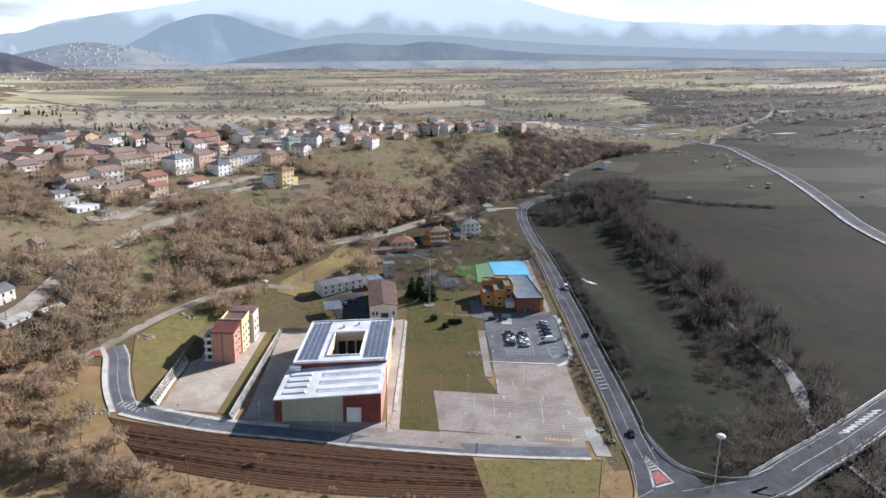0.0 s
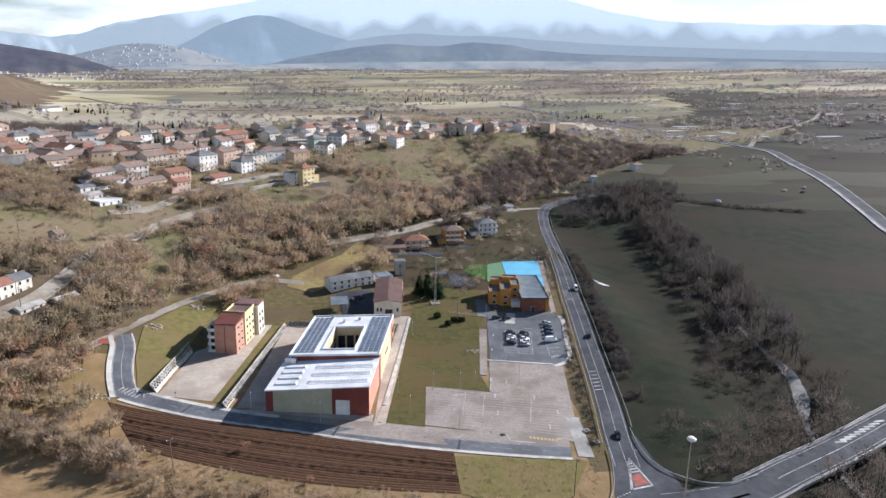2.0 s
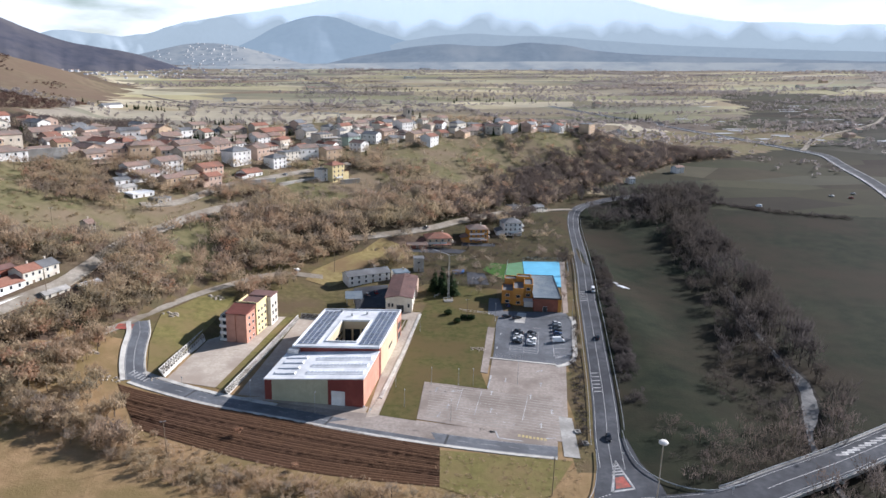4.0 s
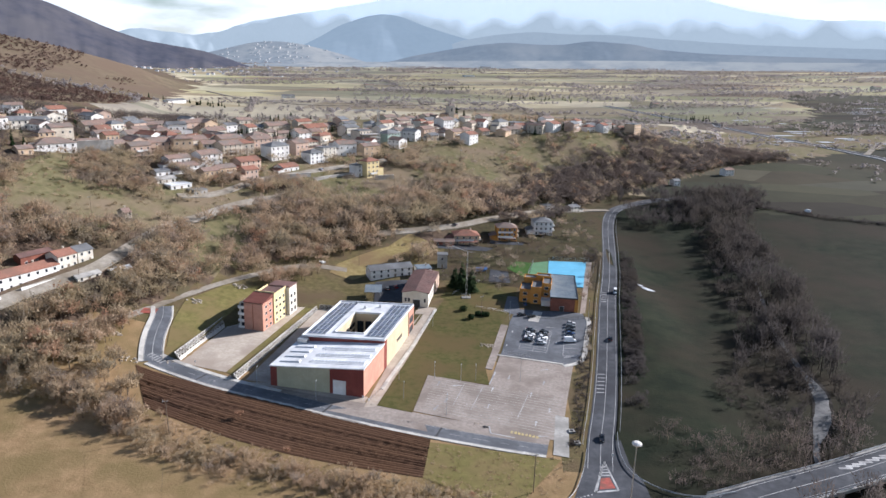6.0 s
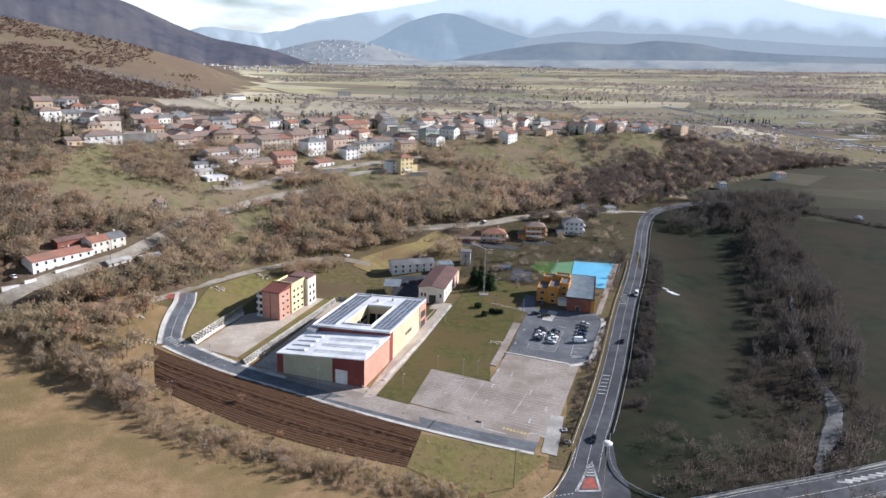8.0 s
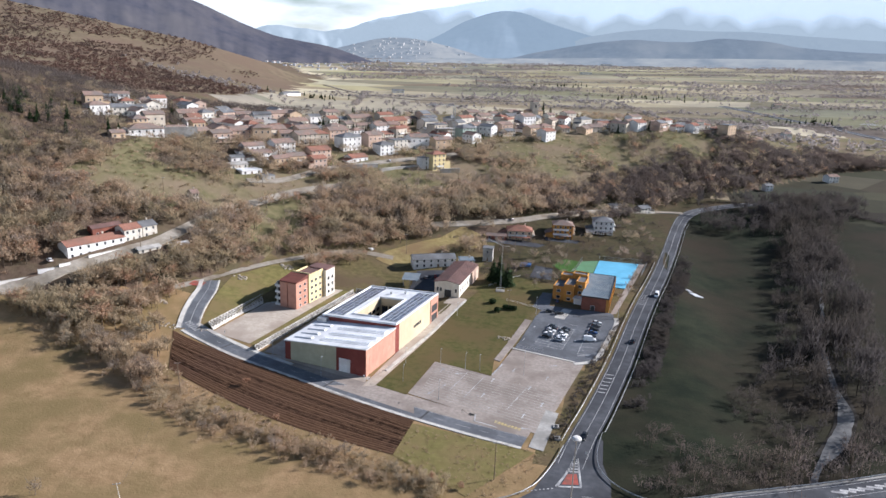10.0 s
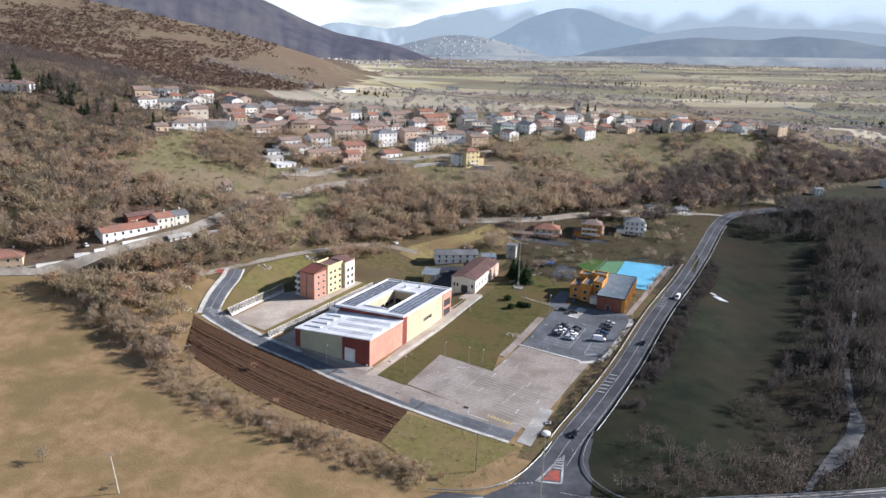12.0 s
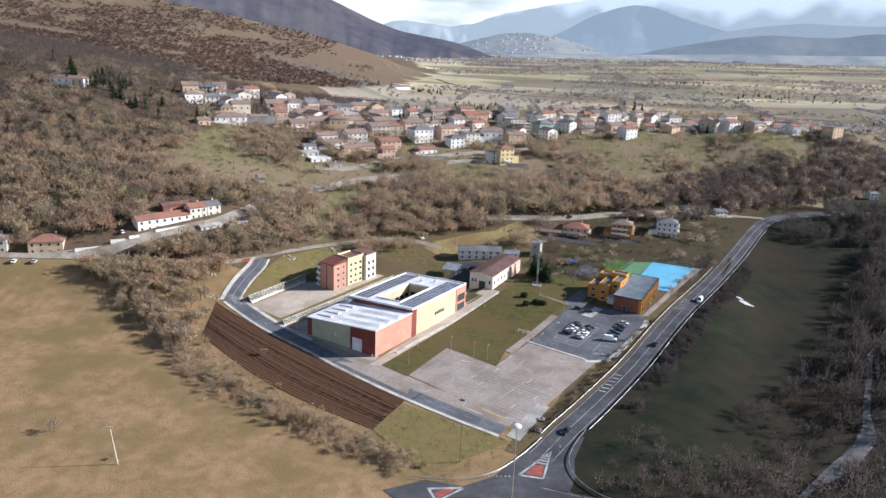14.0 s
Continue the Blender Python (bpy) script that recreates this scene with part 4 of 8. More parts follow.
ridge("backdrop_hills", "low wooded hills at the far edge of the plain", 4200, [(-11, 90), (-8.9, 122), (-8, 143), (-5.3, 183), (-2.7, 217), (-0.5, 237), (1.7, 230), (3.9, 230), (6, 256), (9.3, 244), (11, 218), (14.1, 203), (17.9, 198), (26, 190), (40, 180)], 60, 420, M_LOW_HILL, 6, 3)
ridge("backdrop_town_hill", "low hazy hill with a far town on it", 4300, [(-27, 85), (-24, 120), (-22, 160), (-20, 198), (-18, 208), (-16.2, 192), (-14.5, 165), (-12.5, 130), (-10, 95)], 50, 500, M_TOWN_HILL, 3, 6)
# low glowing ridge added so that the far plain fades into haze
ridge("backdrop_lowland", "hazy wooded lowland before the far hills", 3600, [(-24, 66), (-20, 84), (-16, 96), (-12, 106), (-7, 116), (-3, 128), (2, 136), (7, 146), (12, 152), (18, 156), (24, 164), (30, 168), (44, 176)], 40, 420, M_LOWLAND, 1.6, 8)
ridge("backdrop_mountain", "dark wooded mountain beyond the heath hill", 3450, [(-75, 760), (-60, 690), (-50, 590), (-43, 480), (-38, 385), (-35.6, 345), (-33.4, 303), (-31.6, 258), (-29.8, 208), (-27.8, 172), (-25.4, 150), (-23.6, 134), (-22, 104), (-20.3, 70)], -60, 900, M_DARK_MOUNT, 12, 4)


# ---- buildings: shared pieces ----
def opening(w, h, sill=True, door=False):
    """A window or door, its back on the wall plane, facing -y: frame, recessed pane, sill."""
    b = Build()
    t = 0.1
    lo = -t if sill else 0.0
    rings = [(w / 2 + t, lo, h + t, 0.03), (w / 2 + t, lo, h + t, -0.07), (w / 2, lo + t if sill else 0.02, h, -0.07), (w / 2, lo + t if sill else 0.02, h, -0.02)]
    for hw, z0, z1, yy in rings:
        b.v += [(-hw, yy, z0), (hw, yy, z0), (hw, yy, z1), (-hw, yy, z1)]
    for k in range(3):
        for i in range(4):
            j = (i + 1) % 4
            b.f.append((k * 4 + i, k * 4 + j, k * 4 + 4 + j, k * 4 + 4 + i))
            b.s.append(0)
    b.f.append((12, 13, 14, 15))
    b.s.append(1)
    return b


OPENINGS = {}


def put_opening(parent, x, y, z, turn, w, h, name="window", dark=None):
    """Set a window or door on a wall; alike ones share their mesh. turn 0 faces -y."""
    key = (round(w, 1), round(h, 1), name, dark)
    if key not in OPENINGS:
        OPENINGS[key] = opening(w, h, name == "window", name == "door").mesh(name, M_FRAME, dark or M_GLASS)
    return part(name, OPENINGS[key], (), parent, m=pose(x, y, z, 0, 0, turn))


def gable_roof(w, d, z, rise_, over, hip=False, t=0.22):
    """Two or four tiled slopes with thickness and overhang; the ridge runs along x."""
    b = Build()
    x0, x1, y0, y1 = -w / 2 - over, w / 2 + over, -d / 2 - over, d / 2 + over
    e = z - rise_ * over / (d / 2)
    k = min(d / 2 + over, (w / 2 + over) * 0.85) if hip else 0.0
    top = z + rise_
    A, B2, C, D = (x0, y0, e), (x1, y0, e), (x1, y1, e), (x0, y1, e)
    P, Q = (x0 + k, 0, top), (x1 - k, 0, top)
    faces = [(A, B2, Q, P), (C, D, P, Q)] + ([(B2, C, Q), (D, A, P)] if hip else [])
    for f in faces:
        b.solid([(x, y, zz) for x, y, zz in f], [(x, y, zz + t) for x, y, zz in f])
    b.box(x0 + k, x1 - k, -0.16, 0.16, top + t - 0.04, top + t + 0.1)
    return b


def balcony(parent, x, y, z, turn, w, deep=1.3):
    b = Build()
    b.box(-w / 2, w / 2, -deep, 0, -0.16, 0)
    b.box(-w / 2, w / 2, -deep, -deep + 0.12, 0, 0.95)
    b.box(-w / 2, -w / 2 + 0.12, -deep + 0.12, 0, 0, 0.95)
    b.box(w / 2 - 0.12, w / 2, -deep + 0.12, 0, 0, 0.95)
    return part("balcony", b, M_WHITE, parent, m=pose(x, y, z, 0, 0, turn))


def house(x, y, turn, w, d, h, wall, roof, label, form="gable", cols=3, rows=2, chim=True, name="house", group="village houses", lift=0.0, sides_too=True):
    """A house: walls, roof, chimney, door, rows of windows on the front (-y) and on the right side."""
    z = min(height(x + a, y + c) for a in (-w / 2.4, w / 2.4) for c in (-d / 2.4, d / 2.4)) - 0.1 + lift
    ob = thing(name, label, "house", x, y, z, turn, group)
    rise_ = 0.0 if form == "flat" else d * 0.2
    b = Build()
    deep = -4.0
    b.box(-w / 2, w / 2, -d / 2, d / 2, deep, h)
    if form == "gable":
        for s in (-1, 1):
            xx = s * w / 2
            inn = xx - s * 0.3
            tri = [(xx, -d / 2, h), (xx, d / 2, h), (xx, 0, h + rise_)]
            tri2 = [(inn, -d / 2, h), (inn, d / 2, h), (inn, 0, h + rise_)]
            b.face(tri if s > 0 else tri[::-1])
            b.face(tri2[::-1] if s > 0 else tri2)
    part("wall", b, wall, ob)
    if form == "flat":
        b = Build()
        b.box(-w / 2 - 0.3, w / 2 + 0.3, -d / 2 - 0.3, d / 2 + 0.3, h, h + 0.28, inset=0.06)
        b.box(-w / 2 + 0.3, w / 2 - 0.3, -d / 2 + 0.3, d / 2 - 0.3, h + 0.28, h + 0.4)
        part("roof", b, roof, ob)
    else:
        part("roof", gable_roof(w, d, h, rise_, 0.45, form == "hip"), roof, ob)
    if chim:
        b = Build().box(-0.35, 0.35, -0.3, 0.3, 0, 1.6, inset=0.03).box(-0.45, 0.45, -0.4, 0.4, 1.6, 1.75)
        part("chimney", b, M_STONE, ob, m=pose(w * 0.22, d * 0.15, h + rise_ * 0.55))
    if group == "village houses" and w > 9 and form != "flat" and int(x * 3 + y * 7) % 5 < 3:
        s = 1 if int(x + y) % 2 else -1
        a0, a1 = (w / 2 - 0.2, w / 2 + 4.2) if s > 0 else (-w / 2 - 4.2, -w / 2 + 0.2)
        annex = part("annex", Build().box(a0, a1, -d * 0.5, d * 0.2, -4, h * 0.55), wall, ob, "low lean-to annex")
        e0, e1 = (h * 0.55 + 1.2, h * 0.55) if s > 0 else (h * 0.55, h * 0.55 + 1.2)
        q = [(a0 - 0.3, -d * 0.5 - 0.3, e0), (a1 + 0.3, -d * 0.5 - 0.3, e1), (a1 + 0.3, d * 0.2 + 0.3, e1), (a0 - 0.3, d * 0.2 + 0.3, e0)]
        part("annex_roof", Build().solid(q, [(u, v, z_ + 0.2) for u, v, z_ in q]), roof, annex)
    if group == "village houses" and h > 5 and int(x * 5 + y) % 3 == 0:
        balcony(ob, 0, -d / 2, h / rows + 0.1, 0, w * 0.5, 1.2)
    st = h / rows
    for r in range(rows):
        for c in range(cols):
            xx = -w / 2 + w * (c + 0.5) / cols
            if r == 0 and c == cols // 2:
                put_opening(ob, xx, -d / 2, 0.15, 0, 1.1, 2.1, "door", M_WOOD)
            else:
                put_opening(ob, xx, -d / 2, r * st + 1.0, 0, 1.0, 1.3)
        if sides_too:
            for c in range(max(1, int(d / 4.5))):
                yy = -d / 2 + d * (c + 0.5) / max(1, int(d / 4.5))
                put_opening(ob, w / 2, yy, r * st + 1.0, 90, 1.0, 1.3)
    return ob


# ---- the school: hall with a sloping white roof, and a courtyard block behind it ----
school = thing("school_building", "school block with maroon and cream panels, white roof and solar panels", "school", -47.0, 216.7, 0, -7.5)
HW, HD, ZL, ZR = 35.4, 24.0, 7.5, 10.6
MD0, MD1, MZ, MW = 24.0, 66.0, 12.3, 33.6


def sloped(xl, xr, y0, y1, z0):
    zz = lambda x: ZR + (ZL - ZR) * (-x / HW)
    return [(xl, y0, z0), (xr, y0, z0), (xr, y1, z0), (xl, y1, z0)], [(xl, y0, zz(xl)), (xr, y0, zz(xr)), (xr, y1, zz(xr)), (xl, y1, zz(xl))]


part("hall_core", Build().solid(*sloped(-HW + 0.3, -0.3, 0.3, HD, 0)), M_CREAM, school)
n_pan = 14
for i in range(n_pan):
    xl, xr = -HW + HW * i / n_pan, -HW + HW * (i + 1) / n_pan
    m = M_MAROON if xr < -HW + 3.2 or xl > -14.6 else M_SAGE
    part("front_panel", Build().solid(*sloped(xl + 0.02, xr - 0.02, 0.0, 0.3, 0)), m, school)
for i in range(9):
    y0, y1 = HD * i / 9, HD * (i + 1) / 9
    part("side_panel", Build().box(-0.3, 0.0, y0 + 0.02, y1 - 0.02, 0, ZR), M_TERRA, school)
for i in range(9):
    y0, y1 = HD * i / 9, HD * (i + 1) / 9
    part("side_panel", Build().box(-HW, -HW + 0.3, y0 + 0.02, y1 - 0.02, 0, ZL), M_MAROON, school)
lo, hi = sloped(-HW - 0.25, 0.25, -0.25, HD, 0)
part("hall_roof", Build().solid([(x, y, z + 0.02) for x, y, z in hi], [(x, y, z + 0.4) for x, y, z in hi]), M_WHITE_ROOF, school, "white membrane roof with a raised edge")
door = part("hall_door", Build().box(-11.4, -6.6, -0.12, 0.04, 0.05, 5.4), M_WHITE, school, "tall white double door")
for k in range(4):
    part("door_leaf", Build().box(-11.3 + k * 1.17, -10.2 + k * 1.17, -0.2, -0.12, 0.1, 5.3, inset=0.01), M_WHITE, door)
roof_z = lambda x: ZR + (ZL - ZR) * (-x / HW) + 0.4
for k, y0 in enumerate((3.2, 9.4, 15.6)):
    row = part("skylight", Build().solid([(-21.7, y0 - 0.1, roof_z(-21.7) - 0.1), (-0.9, y0 - 0.1, roof_z(-0.9) - 0.1), (-0.9, y0 + 3.8, roof_z(-0.9) - 0.1), (-21.7, y0 + 3.8, roof_z(-21.7) - 0.1)],
                                            [(-21.7, y0 - 0.1, roof_z(-21.7) + 0.12), (-0.9, y0 - 0.1, roof_z(-0.9) + 0.12), (-0.9, y0 + 3.8, roof_z(-0.9) + 0.12), (-21.7, y0 + 3.8, roof_z(-21.7) + 0.12)]), M_WHITE_ROOF, school, "long ribbed skylight with pale glazing")
    for i in range(16):
        x0, x1 = -21.5 + i * 1.28, -21.5 + (i + 1) * 1.28 - 0.1
        a0, a1 = roof_z(x0), roof_z(x1)
        b = Build()
        b.solid([(x0, y0, a0), (x1, y0, a1), (x1, y0 + 3.6, a1), (x0, y0 + 3.6, a0)],
                [(x0, y0 + 1.3, a0 + 0.4), (x1, y0 + 1.3, a1 + 0.4), (x1, y0 + 2.3, a1 + 0.4), (x0, y0 + 2.3, a0 + 0.4)])
        part("skylight_rib", b, M_WHITE_ROOF, row)
        x0, x1 = x0 + 0.12, x1 - 0.12
        b = Build()
        b.face([(x0, y0 + 1.36, roof_z(x0) + 0.42), (x1, y0 + 1.36, roof_z(x1) + 0.42), (x1, y0 + 2.24, roof_z(x1) + 0.42), (x0, y0 + 2.24, roof_z(x0) + 0.42)])
        part("skylight_glass", b, M_GLAZE, row)
for k in range(4):
    b = Build()
    y0 = 3.0 + k * 4.6
    low = [(-33.6, y0), (-25.4, y0), (-25.4, y0 + 2.4), (-33.6, y0 + 2.4)]
    b.solid([(x, y, roof_z(x)) for x, y in low], [(x + (0.5 if x < -30 else -0.5), y + (0.5 if y == y0 else -0.5), roof_z(x) + 0.4) for x, y in low])
    part("roof_vent", b, M_WHITE_ROOF, school, "low white roof hatch")
part("plant_box", Build().box(-34.6, -30.5, 21.2, 23.8, roof_z(-32) - 0.2, roof_z(-32) + 1.6, inset=0.05), M_STEEL, school, "grey rooftop plant box")
# courtyard block: its roof falls gently to the left, as the hall's does


def tilt(b):
    b.v = [(x, y, z - 2.0 * (-x / MW) if z > 6.5 else z) for x, y, z in b.v]
    return b


CX0, CX1, CY0, CY1 = -22.0, -10.2, 29.5, 52.5
for n_, (x0, x1, y0, y1) in (("wing", (-MW, CX0, MD0, MD1)), ("wing", (CX1, -0.35, MD0, MD1)), ("wing", (CX0, CX1, MD0, CY0)), ("wing", (CX0, CX1, CY1, MD1))):
    part(n_, tilt(Build().box(x0, x1, y0, y1, 0, MZ - 0.4)), M_CREAM, school)
for x0, x1, y0, y1 in ((-MW, CX0, MD0, MD1), (CX1, 0.0, MD0, MD1), (CX0, CX1, MD0, CY0), (CX0, CX1, CY1, MD1)):
    part("roof_deck", tilt(Build().box(x0, x1, y0, y1, MZ - 0.38, MZ - 0.1)), M_WHITE_ROOF, school)
for x0, x1, y0, y1 in ((-MW - 0.2, 0.2, MD0 - 0.2, MD0 + 0.3), (-MW - 0.2, 0.2, MD1 - 0.3, MD1 + 0.2), (-MW - 0.2, -MW + 0.3, MD0 + 0.3, MD1 - 0.3), (-0.3, 0.2, MD0 + 0.3, MD1 - 0.3),
                       (CX0 - 0.5, CX0 + 0.02, CY0, CY1), (CX1 - 0.02, CX1 + 0.5, CY0, CY1), (CX0 - 0.5, CX1 + 0.5, CY0 - 0.5, CY0 + 0.02), (CX0 - 0.5, CX1 + 0.5, CY1 - 0.02, CY1 + 0.5)):
    part("parapet", tilt(Build().box(x0, x1, y0, y1, MZ - 0.4, MZ + 0.35, inset=0.03)), M_WHITE_ROOF, school)
part("front_fascia", tilt(Build().box(-MW, 0.0, MD0 - 0.16, MD0, 7.0, MZ - 0.42)), M_MAROON, school, "maroon wall above the hall roof")
part("corner_panel", tilt(Build().box(-0.35, 0.06, MD0 - 0.1, MD0 + 3.2, 0, MZ - 0.42)), M_MAROON, school, "maroon corner panel")
for i in range(12):
    y0, y1 = MD0 + 3.2 + 30.6 * i / 12, MD0 + 3.2 + 30.6 * (i + 1) / 12
    part("side_panel", tilt(Build().box(-0.35, 0.03, y0 + 0.02, y1 - 0.02, 0, MZ - 0.42)), M_CREAM, school)
for i in range(5):
    part("window", tilt(Build().box(-0.02, 0.08, MD0 + 17 + i * 1.5, MD0 + 18.2 + i * 1.5, 4.6, 5.9, inset=0.02)), M_GLASS, school)
porch = part("porch", tilt(Build().box(-0.35, 0.25, 58.0, 66.0, 8.6, MZ - 0.42).box(-0.35, 0.25, 58.0, 58.9, 0, 8.6).box(-0.35, 0.25, 65.1, 66.0, 0, 8.6).box(-0.35, 0.25, 58.9, 65.1, 4.2, 5.2)), M_TERRA, school, "terracotta framed open porch")
# dark slab fills the openings in place of the shade inside the porch
part("porch_shade", tilt(Build().box(-0.34, 0.02, 58.9, 65.1, 0.1, 8.5)), M_DARK, porch)
for s, xx in ((1, CX0 + 0.05), (-1, CX1 - 0.05)):
    for i in range(6):
        y0 = CY0 + 1.0 + i * 3.7
        for z0 in (1.2, 5.4):
            part("court_window", tilt(Build().box(xx - 0.05, xx + 0.05, y0, y0 + 2.8, z0, z0 + 2.9)), M_GLASS, school)
for i in range(3):
    part("court_window", tilt(Build().box(CX0 + 1 + i * 3.6, CX0 + 3.8 + i * 3.6, CY1 - 0.1, CY1 + 0.0, 1.2, 8.6)), M_GLASS, school)
def slab(x0, x1, y0, y1, za, zb, t):
    return Build().solid([(x0, y0, za - t), (x1, y0, za - t), (x1, y1, zb - t), (x0, y1, zb - t)], [(x0, y0, za), (x1, y0, za), (x1, y1, zb), (x0, y1, zb)])


PANEL = slab(-0.07, 1.57, -0.07, 1.22, 0.22, 0.14, 0.1).mesh("solar_panel", M_STEEL)
PANE = slab(0.02, 1.48, 0.02, 1.13, 0.228, 0.158, 0.01).mesh("pane", M_SOLAR)
for x0 in (-32.4, -8.4):
    for i in range(23):
        for j in range(4):
            panel = part("solar_panel", PANEL, (), school, m=pose(x0 + j * 1.95, 26.8 + i * 1.62, MZ - 0.06 + 2.0 * (x0 + j * 1.95) / MW, 0, -3.4, 0))
            part("pane", PANE, (), panel)
for x, y in ((-20, 58), (-14, 60.5), (-26, 64)):
    part("roof_vent", tilt(Build().box(x, x + 1.0, y, y + 0.8, MZ - 0.1, MZ + 1.0, inset=0.04)), M_STEEL, school)

# ---- apartment block ----
apt = thing("apartment_block", "small apartment block in terracotta, yellow and cream render", "apartment block", -101.3, 269.1, 0.75, -8)
part("red_wing", Build().box(-8.8, 0, 0, 9, -1, 12.6), M_TERRA, apt)
part("red_wing_front", Build().box(-8.8, -4.9, -0.5, -0.005, -1, 12.2).box(-4.3, -0.005, -0.5, -0.005, -1, 12.2), M_TERRA, apt, "terracotta front slabs with a slot between")
b = Build()
b.solid([(-9.1, -0.6, 12.61), (0.2, -0.6, 12.61), (0.2, 9.2, 12.61), (-9.1, 9.2, 12.61)], [(-9.1, -0.6, 12.9), (0.2, -0.6, 12.9), (0.2, 9.2, 14.4), (-9.1, 9.2, 14.4)])
part("red_wing_roof", b, M_MAROON_SHADE, apt, "maroon sloping roof")
part("yellow_wing", Build().box(-8.6, 0.5, 9.02, 21.0, -1, 13.2), M_YELLOW, apt)
part("yellow_parapet", Build().box(-8.6, 0.5, 9.3, 9.6, 13.2, 14.9).box(0.2, 0.5, 9.6, 21, 13.2, 14.2).box(-8.6, -8.3, 9.6, 21, 13.2, 14.2), M_YELLOW, apt)
part("yellow_roof", Build().box(-8.3, 0.2, 9.6, 20.9, 13.21, 13.4), M_BROWN_ROOF, apt)
part("tower", Build().box(-8.0, 2.1, 21.02, 28.8, -1, 13.4), M_OFFWHITE, apt, "off-white stair tower")
part("tower_roof", Build().box(-8.3, 2.4, 21.05, 29.1, 13.41, 13.75, inset=0.05).box(-7.6, 1.7, 21.6, 28.4, 13.75, 13.9), M_BROWN_ROOF, apt)
part("balcony_wing", Build().box(-12.2, -8.82, 1.4, 7.6, -1, 11.2), M_OFFWHITE, apt)
for k in range(4):
    balcony(apt, -10.4, 1.38, 0.5 + k * 3.0, 0, 3.4, 1.3)
    put_opening(apt, -10.4, 1.38, 0.6 + k * 3.0, 0, 1.6, 2.0)
    for yy in (2.6, 6.4):
        put_opening(apt, 0.0, yy, 0.9 + k * 3.0, 90, 1.5, 1.1)
    for yy in (11.4, 14.8, 18.4):
        put_opening(apt, 0.5, yy, 0.9 + k * 3.0, 90, 1.6, 1.2)
    if k < 3:
        for yy in (23.2, 26.6):
            put_opening(apt, 2.1, yy, 1.4 + k * 3.4, 90, 1.5, 1.6)

# ---- barn hall, long white house and shed behind the school ----
barn = thing("warehouse", "cream rendered warehouse with a low brown sheet roof", "warehouse", -40.3, 325.0, 2.2, -1.5)
part("wall", Build().box(-6.2, 6.2, -18, 18, -2.5, 7.0), M_OFFWHITE, barn)
b = Build()
for s in (-1, 1):
    b.solid([(0, -18.4, 8.2), (0, 18.4, 8.2), (s * 6.7, 18.4, 7.0), (s * 6.7, -18.4, 7.0)][::s], [(0, -18.4, 8.4), (0, 18.4, 8.4), (s * 6.7, 18.4, 7.2), (s * 6.7, -18.4, 7.2)][::s])
barn_roof = part("roof", b, M_BROWN_ROOF, barn, "brown ribbed sheet roof")
for s in (-1, 1):
    rib = Build().solid([(0, 0, 8.36), (0, 0.14, 8.36), (s * 6.7, 0.14, 7.16), (s * 6.7, 0, 7.16)][::s], [(0, 0, 8.48), (0, 0.14, 8.48), (s * 6.7, 0.14, 7.28), (s * 6.7, 0, 7.28)][::s]).mesh("roof_rib", M_BROWN_ROOF)
    for i in range(24):
        part("roof_rib", rib, (), barn_roof, m=pose(0, -18.2 + i * 1.55, 0))
b = Build()
for yy in (-18.0, 18.0):
    b.face([(-6.2, yy, 7.0), (6.2, yy, 7.0), (0, yy, 8.2)])
part("gable", b, M_OFFWHITE, barn)
put_opening(barn, 0.6, -18, -0.1, 0, 3.4, 3.8, "door", M_DARK)
for xx in (-4.6, -3.0, 4.6):
    put_opening(barn, xx, -18, 2.6, 0, 0.9, 1.8)
for i in range(8):
    put_opening(barn, 6.2, -15.5 + i * 4.3, 2.4, 90, 1.1, 2.0)
part("red_annex", Build().box(6.22, 7.0, 4, 17, -2, 6.4), M_PINK, barn)
house(-61.0, 352.8, 28.4, 23.5, 9, 5.0, M_WHITE, M_GREY_ROOF, "long white farmhouse with a grey pitched roof", cols=6, group="farm buildings")
house(-43.0, 356.5, 20, 8, 8, 4.6, M_OFFWHITE, M_BLUE_SHEET, "narrow rendered farm outbuilding with a grey roof", cols=2, group="farm buildings", form="flat")
house(-34.0, 372.0, 5, 5.5, 6, 7.5, M_CONCRETE, M_GREY_ROOF, "tall concrete pump house with a flat roof", cols=1, group="farm buildings", form="flat", chim=False)
shed = thing("open_shed", "open steel shed with a blue-grey sheet roof", "shed", -63.8, 322.5, height(-63.8, 322.5), 8)
for i in range(-1, 2):
    for j in (-1, 1):
        part("post", Build().box(i * 3.4 - 0.1, i * 3.4 + 0.1, j * 4 - 0.1, j * 4 + 0.1, -0.5, 3.0), M_STEEL, shed)
b = Build()
b.solid([(-4.2, -4.8, 3.0), (4.2, -4.8, 3.0), (4.2, 4.8, 3.9), (-4.2, 4.8, 3.9)], [(-4.2, -4.8, 3.06), (4.2, -4.8, 3.06), (4.2, 4.8, 3.96), (-4.2, 4.8, 3.96)])
shed_roof = part("roof", b, M_BLUE_SHEET, shed)
rib = Build().solid([(0, -4.8, 3.05), (0.2, -4.8, 3.05), (0.2, 4.8, 3.95), (0, 4.8, 3.95)], [(0.04, -4.8, 3.16), (0.16, -4.8, 3.16), (0.16, 4.8, 4.06), (0.04, 4.8, 4.06)]).mesh("roof_rib", M_BLUE_SHEET)
for i in range(12):
    part("roof_rib", rib, (), shed_roof, m=pose(-4.2 + i * 0.74, 0, 0))


